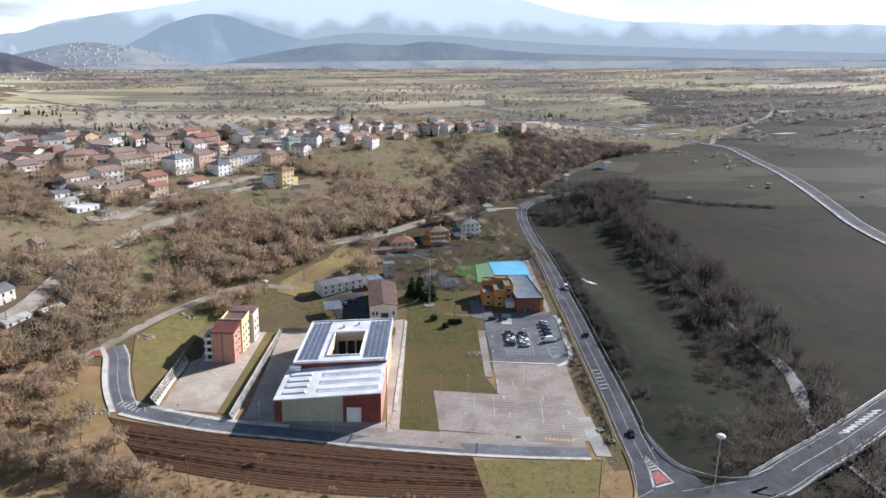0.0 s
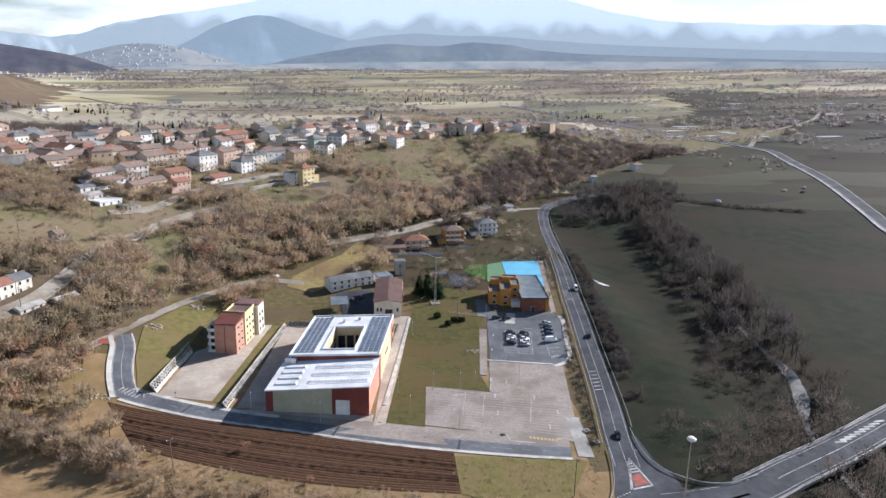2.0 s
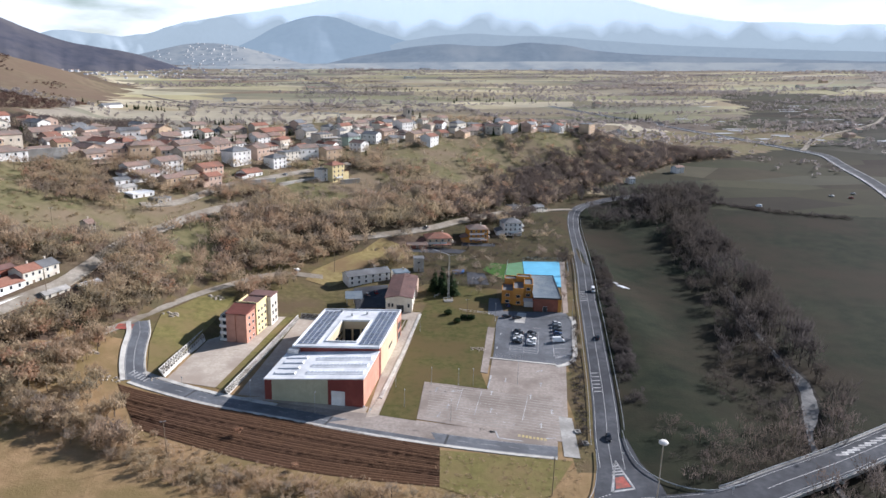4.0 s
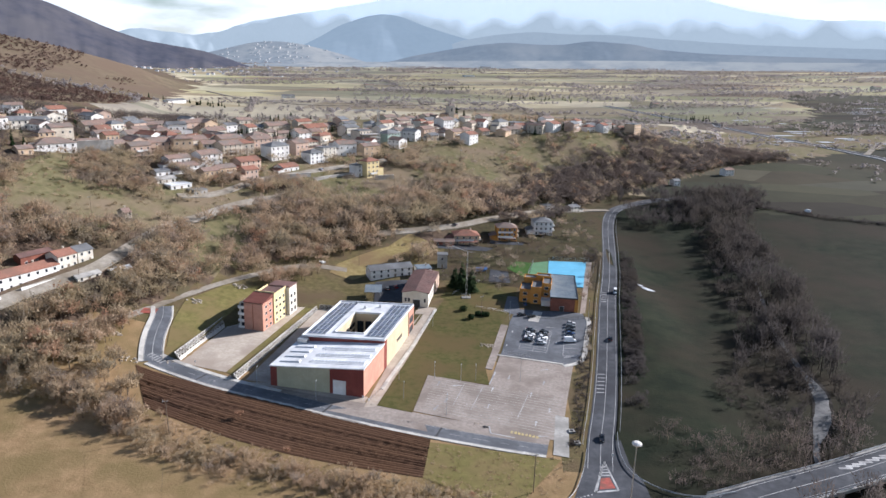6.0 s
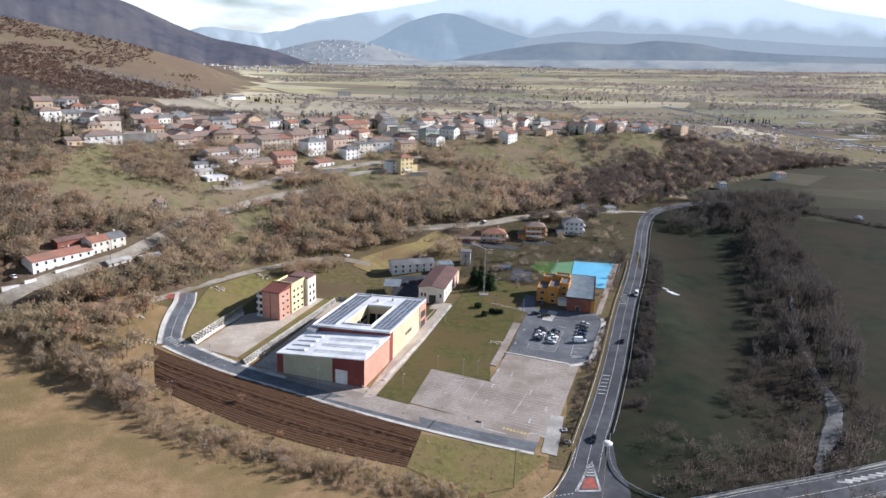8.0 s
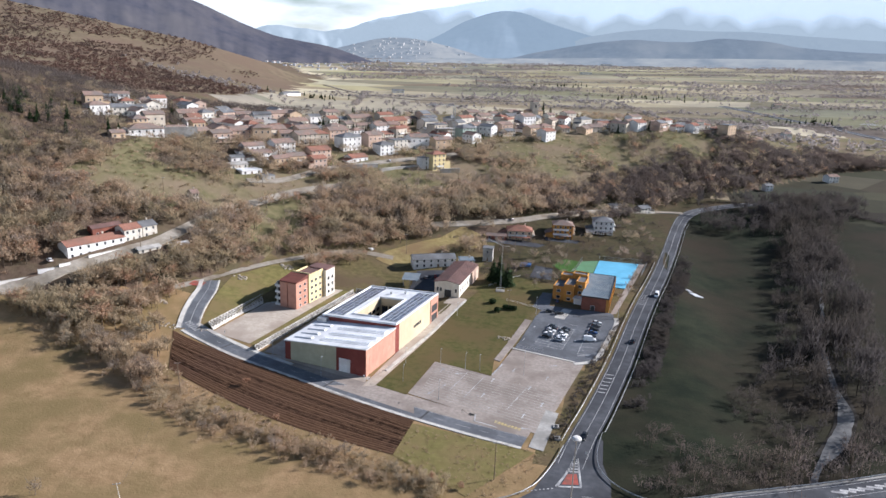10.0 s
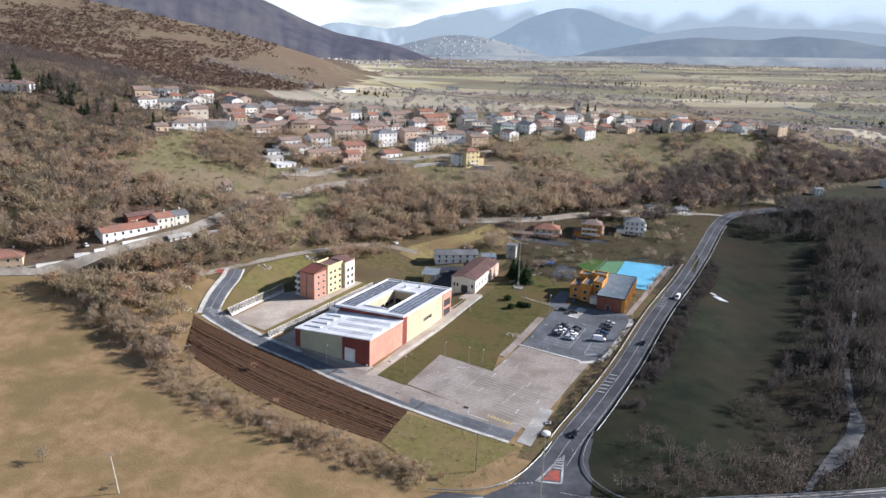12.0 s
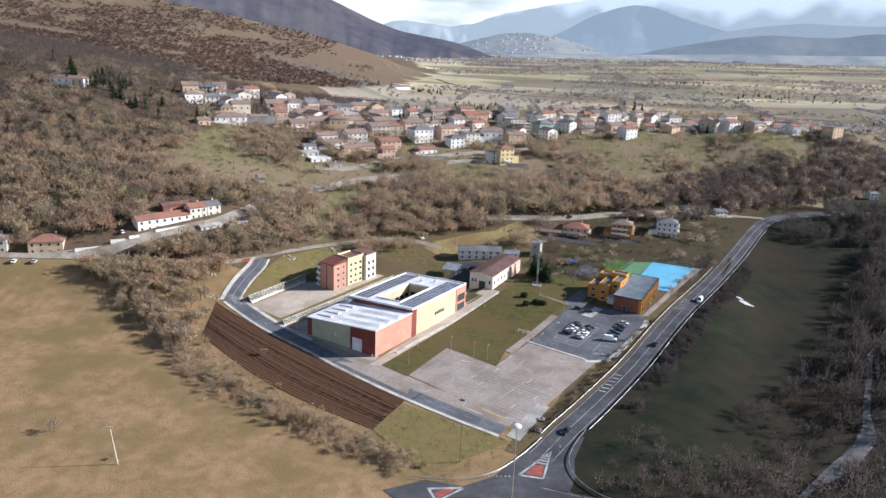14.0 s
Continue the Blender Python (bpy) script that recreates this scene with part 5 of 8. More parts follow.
# ---- orange school and brick gym ----
oschool = thing("nursery_school", "orange rendered school of stepped cubic blocks", "school", 16.6, 322.0, 2.3, -6)
for x0, x1, y0, y1, z1 in ((-8, -2.5, 0, 12, 6.4), (-2.5, 2.6, -1.4, 11, 8.2), (2.6, 7.0, 1.5, 12, 9.6), (-7, -1, 12, 18, 8.8), (-1, 6.2, 12, 17, 10.2)):
    blk = part("block", Build().box(x0 + 0.01, x1 - 0.01, y0 + 0.01, y1 - 0.01, -2, z1), M_ORANGE, oschool)
    part("flat_roof", Build().box(x0 + 0.3, x1 - 0.3, y0 + 0.3, y1 - 0.3, z1, z1 + 0.06), M_GREY_ROOF, blk)
    b = Build()
    b.box(x0, x1, y0, y0 + 0.25, z1, z1 + 0.6).box(x0, x1, y1 - 0.25, y1, z1, z1 + 0.6).box(x0, x0 + 0.25, y0 + 0.25, y1 - 0.25, z1, z1 + 0.6).box(x1 - 0.25, x1, y0 + 0.25, y1 - 0.25, z1, z1 + 0.6)
    part("parapet", b, M_ORANGE, blk)
    for k in range(int(z1 / 3.1)):
        put_opening(oschool, (x0 + x1) / 2, y0, 0.9 + k * 3.1, 0, 1.8, 1.3)
    put_opening(oschool, x1, (y0 + y1) / 2, z1 - 1.9, 90, 1.6, 1.1)
part("entrance", Build().box(3.0, 7.4, -3.2, 1.48, -1, 2.9).box(2.6, 7.8, -3.8, 1.6, 2.9, 3.15), M_WHITE, oschool, "white glazed entrance with a flat canopy")
gym = thing("gym_hall", "brick gym with orange piers and a grey sheet roof", "gym", 30.2, 330.8, 2.3, -2.6)
part("wall", Build().box(-6.1, 6.1, -18.5, 18.5, -2, 6.6), M_BRICK, gym)
b = Build()
b.solid([(-6.4, -18.8, 6.6), (6.4, -18.8, 6.6), (6.4, 18.8, 6.6), (-6.4, 18.8, 6.6)], [(-6.4, -18.8, 7.0), (6.4, -18.8, 6.85), (6.4, 18.8, 6.85), (-6.4, 18.8, 7.0)])
gym_roof = part("roof", b, M_BLUE_SHEET, gym, "grey ribbed sheet roof")
RIB = Build().box(-6.2, 6.2, 0, 0.12, 6.8, 7.02).mesh("roof_rib", M_BLUE_SHEET)
for i in range(23):
    part("roof_rib", RIB, (), gym_roof, m=pose(0, -18.3 + i * 1.6, 0))
b = Build()
b.box(-6.6, 6.6, -19.0, -18.82, 6.5, 7.12).box(-6.6, 6.6, 18.82, 19.0, 6.5, 7.12).box(-6.6, -6.42, -18.82, 18.82, 6.5, 7.2).box(6.42, 6.6, -18.82, 18.82, 6.5, 7.2)
part("roof_edge", b, M_DARK, gym)
for i in range(9):
    y = -18.5 + i * 4.55
    part("pier", Build().box(6.1, 6.7, y - 0.1, y + 0.7, -2, 6.5), M_ORANGE, gym)
    if i < 8:
        put_opening(gym, 6.1, y + 2.6, 2.6, 90, 2.4, 2.6)
put_opening(gym, -0.8, -18.5, 0, 0, 1.9, 2.6, "door", M_DARK)
part("front_pier", Build().box(5.2, 6.2, -18.75, -18.5, -2, 6.5), M_ORANGE, gym)

# ---- openwork retaining walls ----


def lattice_wall(x0, y0, x1, y1, z0, h, label):
    L = math.hypot(x1 - x0, y1 - y0)
    ob = thing("openwork_wall", label, "wall", x0, y0, z0, math.degrees(math.atan2(y1 - y0, x1 - x0)), "openwork walls")
    ob.matrix_basis = pose(x0, y0, z0, -34, 0, math.degrees(math.atan2(y1 - y0, x1 - x0)))
    n = int(L / 2.0)
    part("base", Build().box(0, L, -0.25, 0.25, -1.5, 0.35, inset=0.03), M_KERB, ob)
    part("coping", Build().box(0, L, -0.25, 0.25, h - 0.25, h, inset=0.03), M_KERB, ob)
    cell = Build()
    w, t = L / n, 0.1
    cell.box(0, 0.2, -0.22, 0.22, 0.35, h - 0.25)
    for a, c in (((0.2, 0.35), (w, h - 0.25)), ((0.2, h - 0.25), (w, 0.35))):
        dx, dz = c[0] - a[0], c[1] - a[1]
        k = math.hypot(dx, dz)
        nx, nz = -dz / k * t, dx / k * t
        ring = [(a[0] + nx, a[1] + nz), (a[0] - nx, a[1] - nz), (c[0] - nx, c[1] - nz), (c[0] + nx, c[1] + nz)]
        cell.solid([(p, -0.2, q) for p, q in ring], [(p, 0.2, q) for p, q in ring])
    cell = cell.mesh("lattice_block", M_KERB)
    for i in range(n):
        part("lattice_block", cell, (), ob, m=pose(i * w, 0, 0))
    part("backing", Build().box(0, L, 0.3, 0.5, -1, h - 0.3), M_LITTER, ob, "dark earth behind the openings")


lattice_wall(-123.0, 234.7, -119.0, 286.5, 1.7, 3.1, "white openwork concrete wall holding the grassy bank")
lattice_wall(-95.8, 224.0, -85.6, 300.5, -0.1, 2.6, "white openwork concrete wall beside the school drive")
lattice_wall(-85.6, 300.6, -75.0, 300.0, 0.3, 2.6, "white openwork concrete wall behind the school")


# ---- the village on the ridge ----
house(-263.4, 379.6, 54, 21.5, 13.0, 6.5, M_WHITE, M_TILE, "white rendered village house with a weathered clay tile hipped roof", "hip", 5, 2)
house(-256.8, 402.8, 54, 12.3, 9.1, 4.5, M_WHITE, M_TILE, "white rendered village house with a weathered clay tile pitched roof", "gable", 3, 1)
house(-282.5, 453.9, 54, 16.9, 12.5, 6, M_STONE, M_TILE, "old stone village house with a weathered clay tile pitched roof", "gable", 3, 2)
house(-267.5, 359.5, 59, 8.0, 7.5, 3.5, M_PEACH, M_TILE, "peach rendered village house with a weathered clay tile pitched roof", "gable", 2, 1)
house(-230.2, 435.1, 54, 17.1, 12.6, 6, M_PINK, M_TILE, "pink rendered village house with a weathered clay tile pitched roof", "gable", 4, 2)
house(-252.0, 450.8, 59, 15.8, 11.6, 6, M_WHITE, M_TILE, "white rendered village house with a weathered clay tile pitched roof", "gable", 3, 2)
house(-234.8, 469.7, 56, 8.9, 7.5, 7, M_YELLOW, M_TILE, "yellow rendered village house with a weathered clay tile pitched roof", "gable", 2, 2)
house(-261.3, 495.2, 49, 12.9, 9.5, 6, M_OFFWHITE, M_TILE, "off-white rendered village house with a weathered clay tile pitched roof", "gable", 3, 2)
house(-198.7, 408.8, 58, 13.6, 10.0, 5, M_WHITE, M_TILE, "white rendered village house with a weathered clay tile pitched roof", "gable", 3, 2)
house(-193.7, 430.4, 58, 15.5, 11.5, 8.5, M_WHITE, M_TILE, "white rendered village house with a weathered clay tile pitched roof", "gable", 4, 3)
house(-190.9, 458.8, 58, 15.6, 11.5, 8, M_STONE, M_TILE, "old stone village house with a weathered clay tile pitched roof", "gable", 4, 3)
house(-178.2, 419.4, 56, 12.3, 9.0, 7, M_PEACH, M_TILE, "peach rendered village house with a weathered clay tile pitched roof", "gable", 3, 2)
house(-171.7, 440.3, 58, 15.7, 11.5, 8, M_PINK, M_TILE_RED, "pink rendered village house with a red clay tile pitched roof", "gable", 4, 3)
house(-193.0, 385.3, 58, 13.6, 10.0, 3, M_WHITE, M_WHITE_ROOF, "white rendered village house with a white sheet flat roof", "flat", 3, 1)
house(-180.5, 384.8, 58, 8.8, 7.5, 3, M_CONCRETE, M_GREY_ROOF, "grey concrete village house with a grey flat roof", "flat", 2, 1)
house(-216.6, 461.4, 59, 15.8, 11.7, 7, M_STONE, M_TILE, "old stone village house with a weathered clay tile pitched roof", "gable", 3, 2)
house(-223.0, 510.8, 58, 15.5, 11.5, 7, M_OFFWHITE, M_TILE, "off-white rendered village house with a weathered clay tile pitched roof", "gable", 3, 2)
house(-255.4, 551.3, 44, 14.0, 10.3, 6, M_STONE, M_TILE, "old stone village house with a weathered clay tile pitched roof", "gable", 3, 2)
house(-222.3, 539.9, 61, 10.9, 8.0, 7, M_WHITE, M_GREY_ROOF, "white rendered village house with a grey pitched roof", "gable", 2, 2)
house(-187.3, 504.3, 58, 15.1, 11.1, 9, M_OFFWHITE, M_TILE, "off-white rendered village house with a weathered clay tile hipped roof", "hip", 3, 3)
house(-163.0, 474.0, 58, 15.8, 11.6, 10.5, M_WHITE, M_GREY_ROOF, "white rendered village house with a grey hipped roof", "hip", 4, 3)
house(-150.1, 458.2, 58, 13.7, 10.1, 3.5, M_WHITE, M_TILE_RED, "white rendered village house with a red clay tile pitched roof", "gable", 3, 1)
house(-133.8, 501.7, 56, 12.3, 9.0, 8, M_OFFWHITE, M_GREY_ROOF, "off-white rendered village house with a grey flat roof", "flat", 3, 3)
house(-165.8, 547.1, 61, 14.3, 10.5, 8, M_WHITE, M_TILE, "white rendered village house with a weathered clay tile pitched roof", "gable", 3, 3)
house(-165.8, 581.0, 54, 21.6, 13.0, 7, M_PEACH, M_TILE_RED, "peach rendered village house with a red clay tile pitched roof", "gable", 4, 2)
house(-118.5, 556.6, 56, 14.2, 10.4, 13, M_STONE, M_GREY_ROOF, "old stone village house with a grey flat roof", "flat", 4, 4)
house(-99.7, 575.4, 59, 16.2, 12.0, 8, M_TEAL, M_GREY_ROOF, "pale green rendered village house with a grey hipped roof", "hip", 4, 3)
house(-97.5, 481.2, 54, 11.6, 8.6, 12, M_YELLOW, M_TILE_RED, "yellow rendered village house with a red clay tile hipped roof", "hip", 3, 4)
house(-105.7, 477.1, 54, 6.2, 7.5, 8, M_WHITE, M_GREY_ROOF, "white rendered village house with a grey flat roof", "flat", 1, 3)
house(-197.9, 580.3, 54, 21.8, 13.0, 6, M_STONE, M_TILE, "old stone village house with a weathered clay tile pitched roof", "gable", 3, 2)
house(-230.7, 591.1, 59, 14.7, 10.8, 6, M_STONE, M_TILE, "old stone village house with a weathered clay tile pitched roof", "gable", 3, 2)
house(-73.3, 611.9, 56, 14.1, 10.4, 7, M_PINK, M_TILE, "pink rendered village house with a weathered clay tile pitched roof", "gable", 3, 2)
house(-60.0, 649.9, 56, 15.8, 11.7, 10, M_WHITE, M_TILE, "white rendered village house with a weathered clay tile pitched roof", "gable", 4, 3)
house(-79.5, 680.9, 59, 14.6, 10.7, 8, M_STONE, M_TILE, "old stone village house with a weathered clay tile pitched roof", "gable", 3, 3)
house(-34.0, 601.6, 61, 13.7, 10.1, 9, M_WHITE, M_TILE_RED, "white rendered village house with a red clay tile pitched roof", "gable", 3, 3)
house(-42.5, 684.1, 56, 9.3, 7.5, 8, M_OFFWHITE, M_TILE, "off-white rendered village house with a weathered clay tile pitched roof", "gable", 2, 3)
house(-25.7, 697.5, 54, 13.5, 10.0, 9, M_OFFWHITE, M_TILE, "off-white rendered village house with a weathered clay tile pitched roof", "gable", 3, 3)
house(40.5, 669.6, 59, 14.6, 10.7, 8, M_WHITE, M_TILE_RED, "white rendered village house with a red clay tile pitched roof", "gable", 3, 3)
house(92.3, 737.7, 59, 17.8, 13.0, 6.5, M_OFFWHITE, M_TILE, "off-white rendered village house with a weathered clay tile hipped roof", "hip", 4, 2)
house(122.6, 711.7, 56, 15.0, 11.0, 14, M_PEACH, M_GREY_ROOF, "peach rendered village house with a grey flat roof", "flat", 3, 5)
house(5.5, 698.6, 59, 17.5, 12.9, 4, M_CONCRETE, M_GREY_ROOF, "grey concrete village house with a grey flat roof", "flat", 3, 1)
house(55.0, 687.8, 54, 11.9, 8.8, 6, M_STONE, M_TILE, "old stone village house with a weathered clay tile pitched roof", "gable", 2, 2)
house(-100.2, 648.9, 59, 15.1, 11.1, 7, M_STONE, M_TILE, "old stone village house with a weathered clay tile pitched roof", "gable", 3, 2)
house(-116.6, 670.3, 54, 13.6, 10.0, 7, M_STONE, M_TILE, "old stone village house with a weathered clay tile pitched roof", "gable", 3, 2)
house(50.5, 523.0, 44, 9.4, 7.5, 5, M_OFFWHITE, M_GREY_ROOF, "off-white rendered village house with a grey pitched roof", "gable", 3, 2)
house(30.9, 507.1, 44, 8.4, 7.5, 4, M_WHITE, M_GREY_ROOF, "white rendered village house with a grey flat roof", "flat", 2, 1)
house(-192.9, 326.8, 56, 3.6, 7.5, 5, M_STONE, M_TILE, "old stone village house with a weathered clay tile pitched roof", "gable", 2, 2)
house(-201.0, 386.0, 58, 12.0, 6.0, 3.0, M_OFFWHITE, M_CONCRETE, "low pale shed with a grey sheet roof", "gable", 3, 1, False)
house(-206.5, 393.5, 58, 9.0, 6.0, 3.2, M_WHITE, M_GREY_ROOF, "low white shed with a grey sheet roof", "gable", 2, 1, False)
house(-205.5, 412.0, 58, 15.0, 9.0, 7.0, M_WHITE, M_TILE, "long white village house with a weathered tile roof", "gable", 4, 2)
house(-183.5, 408.0, 58, 10.5, 8.5, 6.5, M_PEACH, M_TILE, "peach rendered row house with a weathered tile roof", "gable", 3, 2)
house(-166.0, 428.5, 58, 10.0, 8.5, 6.5, M_PINK, M_TILE_RED, "pink rendered row house with a red tile roof", "gable", 3, 2)
house(-231.0, 414.0, 56, 13.0, 10.0, 7.0, M_PINK, M_TILE, "pink rendered village house with a weathered tile roof", "gable", 3, 2)
house(-181.5, 494.0, 57, 16.0, 10.0, 8.5, M_PINK, M_TILE, "tall pale pink village house with a weathered tile roof", "gable", 4, 3)
house(-139.0, 484.0, 56, 12.0, 10.0, 8.0, M_WHITE, M_GREY_ROOF, "white village house on a stepped terrace", "hip", 3, 3)
# three villas below the ridge
def villa(x, y, turn, w, d, storeys, wall, roof, label):
    """A villa: house, long balconies on two sides, a lower wing with its own roof, a porch on posts."""
    ob = house(x, y, turn, w, d, 3.0 * storeys, wall, roof, label, "hip", 4, storeys, group="villas below the ridge")
    for k in range(1, storeys):
        balcony(ob, -w * 0.1, -d / 2, k * 3.0, 0, w * 0.75, 1.6)
        balcony(ob, w / 2, 0, k * 3.0, 90, d * 0.8, 1.5)
    wing = part("wing", Build().box(-w / 2 - 4.5, -w / 2 + 0.2, -d / 2 + 1.0, d / 2 - 2.0, -3, 3.4), wall, ob, "low side wing")
    part("wing_roof", Build().solid([(-w / 2 - 5, -d / 2 + 0.5, 3.3), (-w / 2, -d / 2 + 0.5, 4.6), (-w / 2, d / 2 - 1.5, 4.6), (-w / 2 - 5, d / 2 - 1.5, 3.3)], [(-w / 2 - 5, -d / 2 + 0.5, 3.5), (-w / 2, -d / 2 + 0.5, 4.8), (-w / 2, d / 2 - 1.5, 4.8), (-w / 2 - 5, d / 2 - 1.5, 3.5)]), roof, wing)
    porch_ = part("porch_roof", Build().solid([(-w * 0.3, -d / 2 - 3.4, 2.5), (w * 0.42, -d / 2 - 3.4, 2.5), (w * 0.42, -d / 2, 3.0), (-w * 0.3, -d / 2, 3.0)], [(-w * 0.3, -d / 2 - 3.4, 2.7), (w * 0.42, -d / 2 - 3.4, 2.7), (w * 0.42, -d / 2, 3.2), (-w * 0.3, -d / 2, 3.2)]), roof, ob)
    for k in range(4):
        px = -w * 0.28 + k * w * 0.225
        part("porch_post", Build().box(px - 0.15, px + 0.15, -d / 2 - 3.2, -d / 2 - 2.9, -2, 2.5), M_WOOD, porch_)
    return ob


villa(-24.0, 418.5, 12, 15.5, 12, 2, M_PEACH, M_TILE_RED, "peach villa with red roof and timber balconies")
villa(1.0, 434.5, 10, 12.5, 11, 3, M_ORANGE, M_TILE, "tall orange villa with long balconies")
villa(25.0, 457.0, 10, 12.5, 11, 3, M_WHITE, M_GREY_ROOF, "white villa with a slate grey hipped roof")
house(-36.5, 408, 12, 12, 5, 2.8, M_BRICK, M_TILE, "low garage with a brown roof beside the villas", "gable", 3, 1, False, group="villas below the ridge")
# houses along the climbing lane
house(-200.2, 257.6, 68.2, 27, 9.0, 6.2, M_WHITE, M_TILE_RED, "long white farmhouse with a red tiled roof", "gable", 7, 2, group="lane houses", lift=0.8)
house(-193.6, 274.6, 68.2, 9.0, 8.6, 6.4, M_OFFWHITE, M_TILE_RED, "cream middle house of the row with a red roof", "gable", 3, 2, group="lane houses", lift=-0.6)
house(-190.4, 282.6, 68.2, 7.4, 8.6, 6.0, M_OFFWHITE, M_GREY_ROOF, "end house of the row with a grey slate roof", "gable", 2, 2, group="lane houses", lift=-1.0)
house(-203.6, 270.0, 68.2, 14, 5, 4.6, M_BRICK, M_BROWN_ROOF, "low brown shed behind the farmhouse row", "gable", 3, 1, False, group="lane houses")
house(-229.0, 214.5, 42, 15, 12, 6.2, M_PEACH, M_TILE_RED, "peach house with a red hipped roof", "hip", 4, 2, group="lane houses")
house(-246.0, 200.0, 40, 12, 10, 6.5, M_OFFWHITE, M_TILE, "cream house with a weathered tile roof", "hip", 3, 2, group="lane houses")
house(-181.0, 271.5, 66, 11, 4.5, 2.6, M_OFFWHITE, M_CONCRETE, "low shed with a grey sheet roof below the lane", "gable", 3, 1, False, group="lane houses")
house(-172.2, 283.0, 62, 9, 4.0, 2.4, M_OFFWHITE, M_WHITE_ROOF, "low shed with a pale sheet roof beside the lane", "gable", 3, 1, False, group="lane houses")
for x0, y0, x1, y1, h in ((-194.6, 248.5, -185.2, 272.5, 1.7), (-213.5, 216.6, -206.0, 228.2, 2.3), (-204.6, 229.6, -200.6, 234.6, 2.0), (-199.6, 236.4, -197.6, 240.6, 1.8)):
    L = math.hypot(x1 - x0, y1 - y0)
    w = thing("yard_wall", "white rendered yard wall along the climbing lane", "wall", x0, y0, min(height(x0, y0), height(x1, y1)), math.degrees(math.atan2(y1 - y0, x1 - x0)), "white yard walls")
    part("stem", Build().box(0, L, -0.15, 0.15, -2, h), M_WHITE, w)
    part("coping", Build().box(-0.05, L + 0.05, -0.22, 0.22, h, h + 0.12), M_KERB, w)
house(-352, 328, 20, 24, 9, 6.5, M_WHITE, M_TILE, "large white house among dark firs on the hillside", "hip", 5, 2, group="lane houses")
house(220, 715, 30, 11, 8, 6, M_WHITE, M_TILE, "small white farmhouse in the valley wood", "gable", 3, 2, group="valley farms")
house(156, 654, 30, 7, 6, 5, M_WHITE, M_GREY_ROOF, "small white farm cottage in the valley wood", "gable", 2, 2, group="valley farms")
house(226, 980, 30, 12, 8, 6, M_WHITE, M_TILE, "small white farmhouse on the plain", "gable", 3, 2, group="valley farms")
# church tower
tower = thing("church_tower", "square pale stone bell tower of the village", "tower", -58, 690, height(-58, 690) - 0.5, 35)
part("shaft", Build().box(-3.2, 3.2, -3.2, 3.2, -2, 17.5, inset=0.1), M_STONE, tower)
part("cornice", Build().box(-3.5, 3.5, -3.5, 3.5, 17.5, 18.0), M_OFFWHITE, tower)
part("roof", Build().solid([(-3.6, -3.6, 18), (3.6, -3.6, 18), (3.6, 3.6, 18), (-3.6, 3.6, 18)], [(-0.3, -0.3, 19.6), (0.3, -0.3, 19.6), (0.3, 0.3, 19.6), (-0.3, 0.3, 19.6)]), M_TILE, tower)
for turn in (0, 90):
    put_opening(tower, 0 if turn == 0 else 3.15, -3.15 if turn == 0 else 0, 12.5, turn, 1.4, 3.0)
# tower crane over the building site
crane = thing("tower_crane", "pale grey tower crane over the village building site", "crane", -106, 563, height(-106, 563), 20)
b = Build()
for sx in (-0.8, 0.8):
    for sy in (-0.8, 0.8):
        b.rod((sx, sy, 0), (sx, sy, 27), 0.14, n=4)
for k in range(18):
    z = k * 1.5
    b.rod((-0.8, -0.8, z), (0.8, -0.8, z + 1.5), 0.09, n=4).rod((0.8, -0.8, z), (0.8, 0.8, z + 1.5), 0.09, n=4).rod((0.8, 0.8, z), (-0.8, 0.8, z + 1.5), 0.09, n=4).rod((-0.8, 0.8, z), (-0.8, -0.8, z + 1.5), 0.09, n=4)
part("mast", b, M_STEEL, crane)
b = Build()
b.rod((-6, 0, 27.4), (0, 0, 27.4), 0.25, n=4).rod((0, 0, 27.4), (0, 0, 30), 0.2, n=4)
for s in (-0.5, 0.5):
    b.rod((0, s, 27.2), (-22, s, 27.2), 0.12, n=4)
b.rod((0, 0, 28.2), (-22, 0, 27.8), 0.12, n=4)
for k in range(15):
    b.rod((-k * 1.45, -0.5, 27.2), (-k * 1.45 - 0.7, 0, 28.1), 0.07, n=4).rod((-k * 1.45 - 0.7, 0, 28.1), (-k * 1.45 - 1.4, 0.5, 27.2), 0.07, n=4)
part("jib", b, M_STEEL, crane)
part("counterweight", Build().box(4.0, 6.0, -0.7, 0.7, 26, 27.6), M_CONCRETE, crane)
part("counter_jib", Build().rod((0, 0, 27.4), (6, 0, 27.4), 0.22, n=4), M_STEEL, crane)
# building under scaffolding: open concrete floors
shell = thing("building_shell", "unfinished concrete building shell with open floors", "building", -112, 553, height(-112, 553), 40)
for k in range(4):
    part("slab", Build().box(-8, 8, -5.5, 5.5, 2.6 * k + 2.4, 2.6 * k + 2.8, inset=0.03), M_CONCRETE, shell)
    for i in range(5):
        for yy in (-5.2, 5.2):
            part("column", Build().box(-7.8 + i * 3.8, -7.4 + i * 3.8, yy - 0.2, yy + 0.2, 2.6 * k - 0.2, 2.6 * k + 2.4), M_CONCRETE, shell)
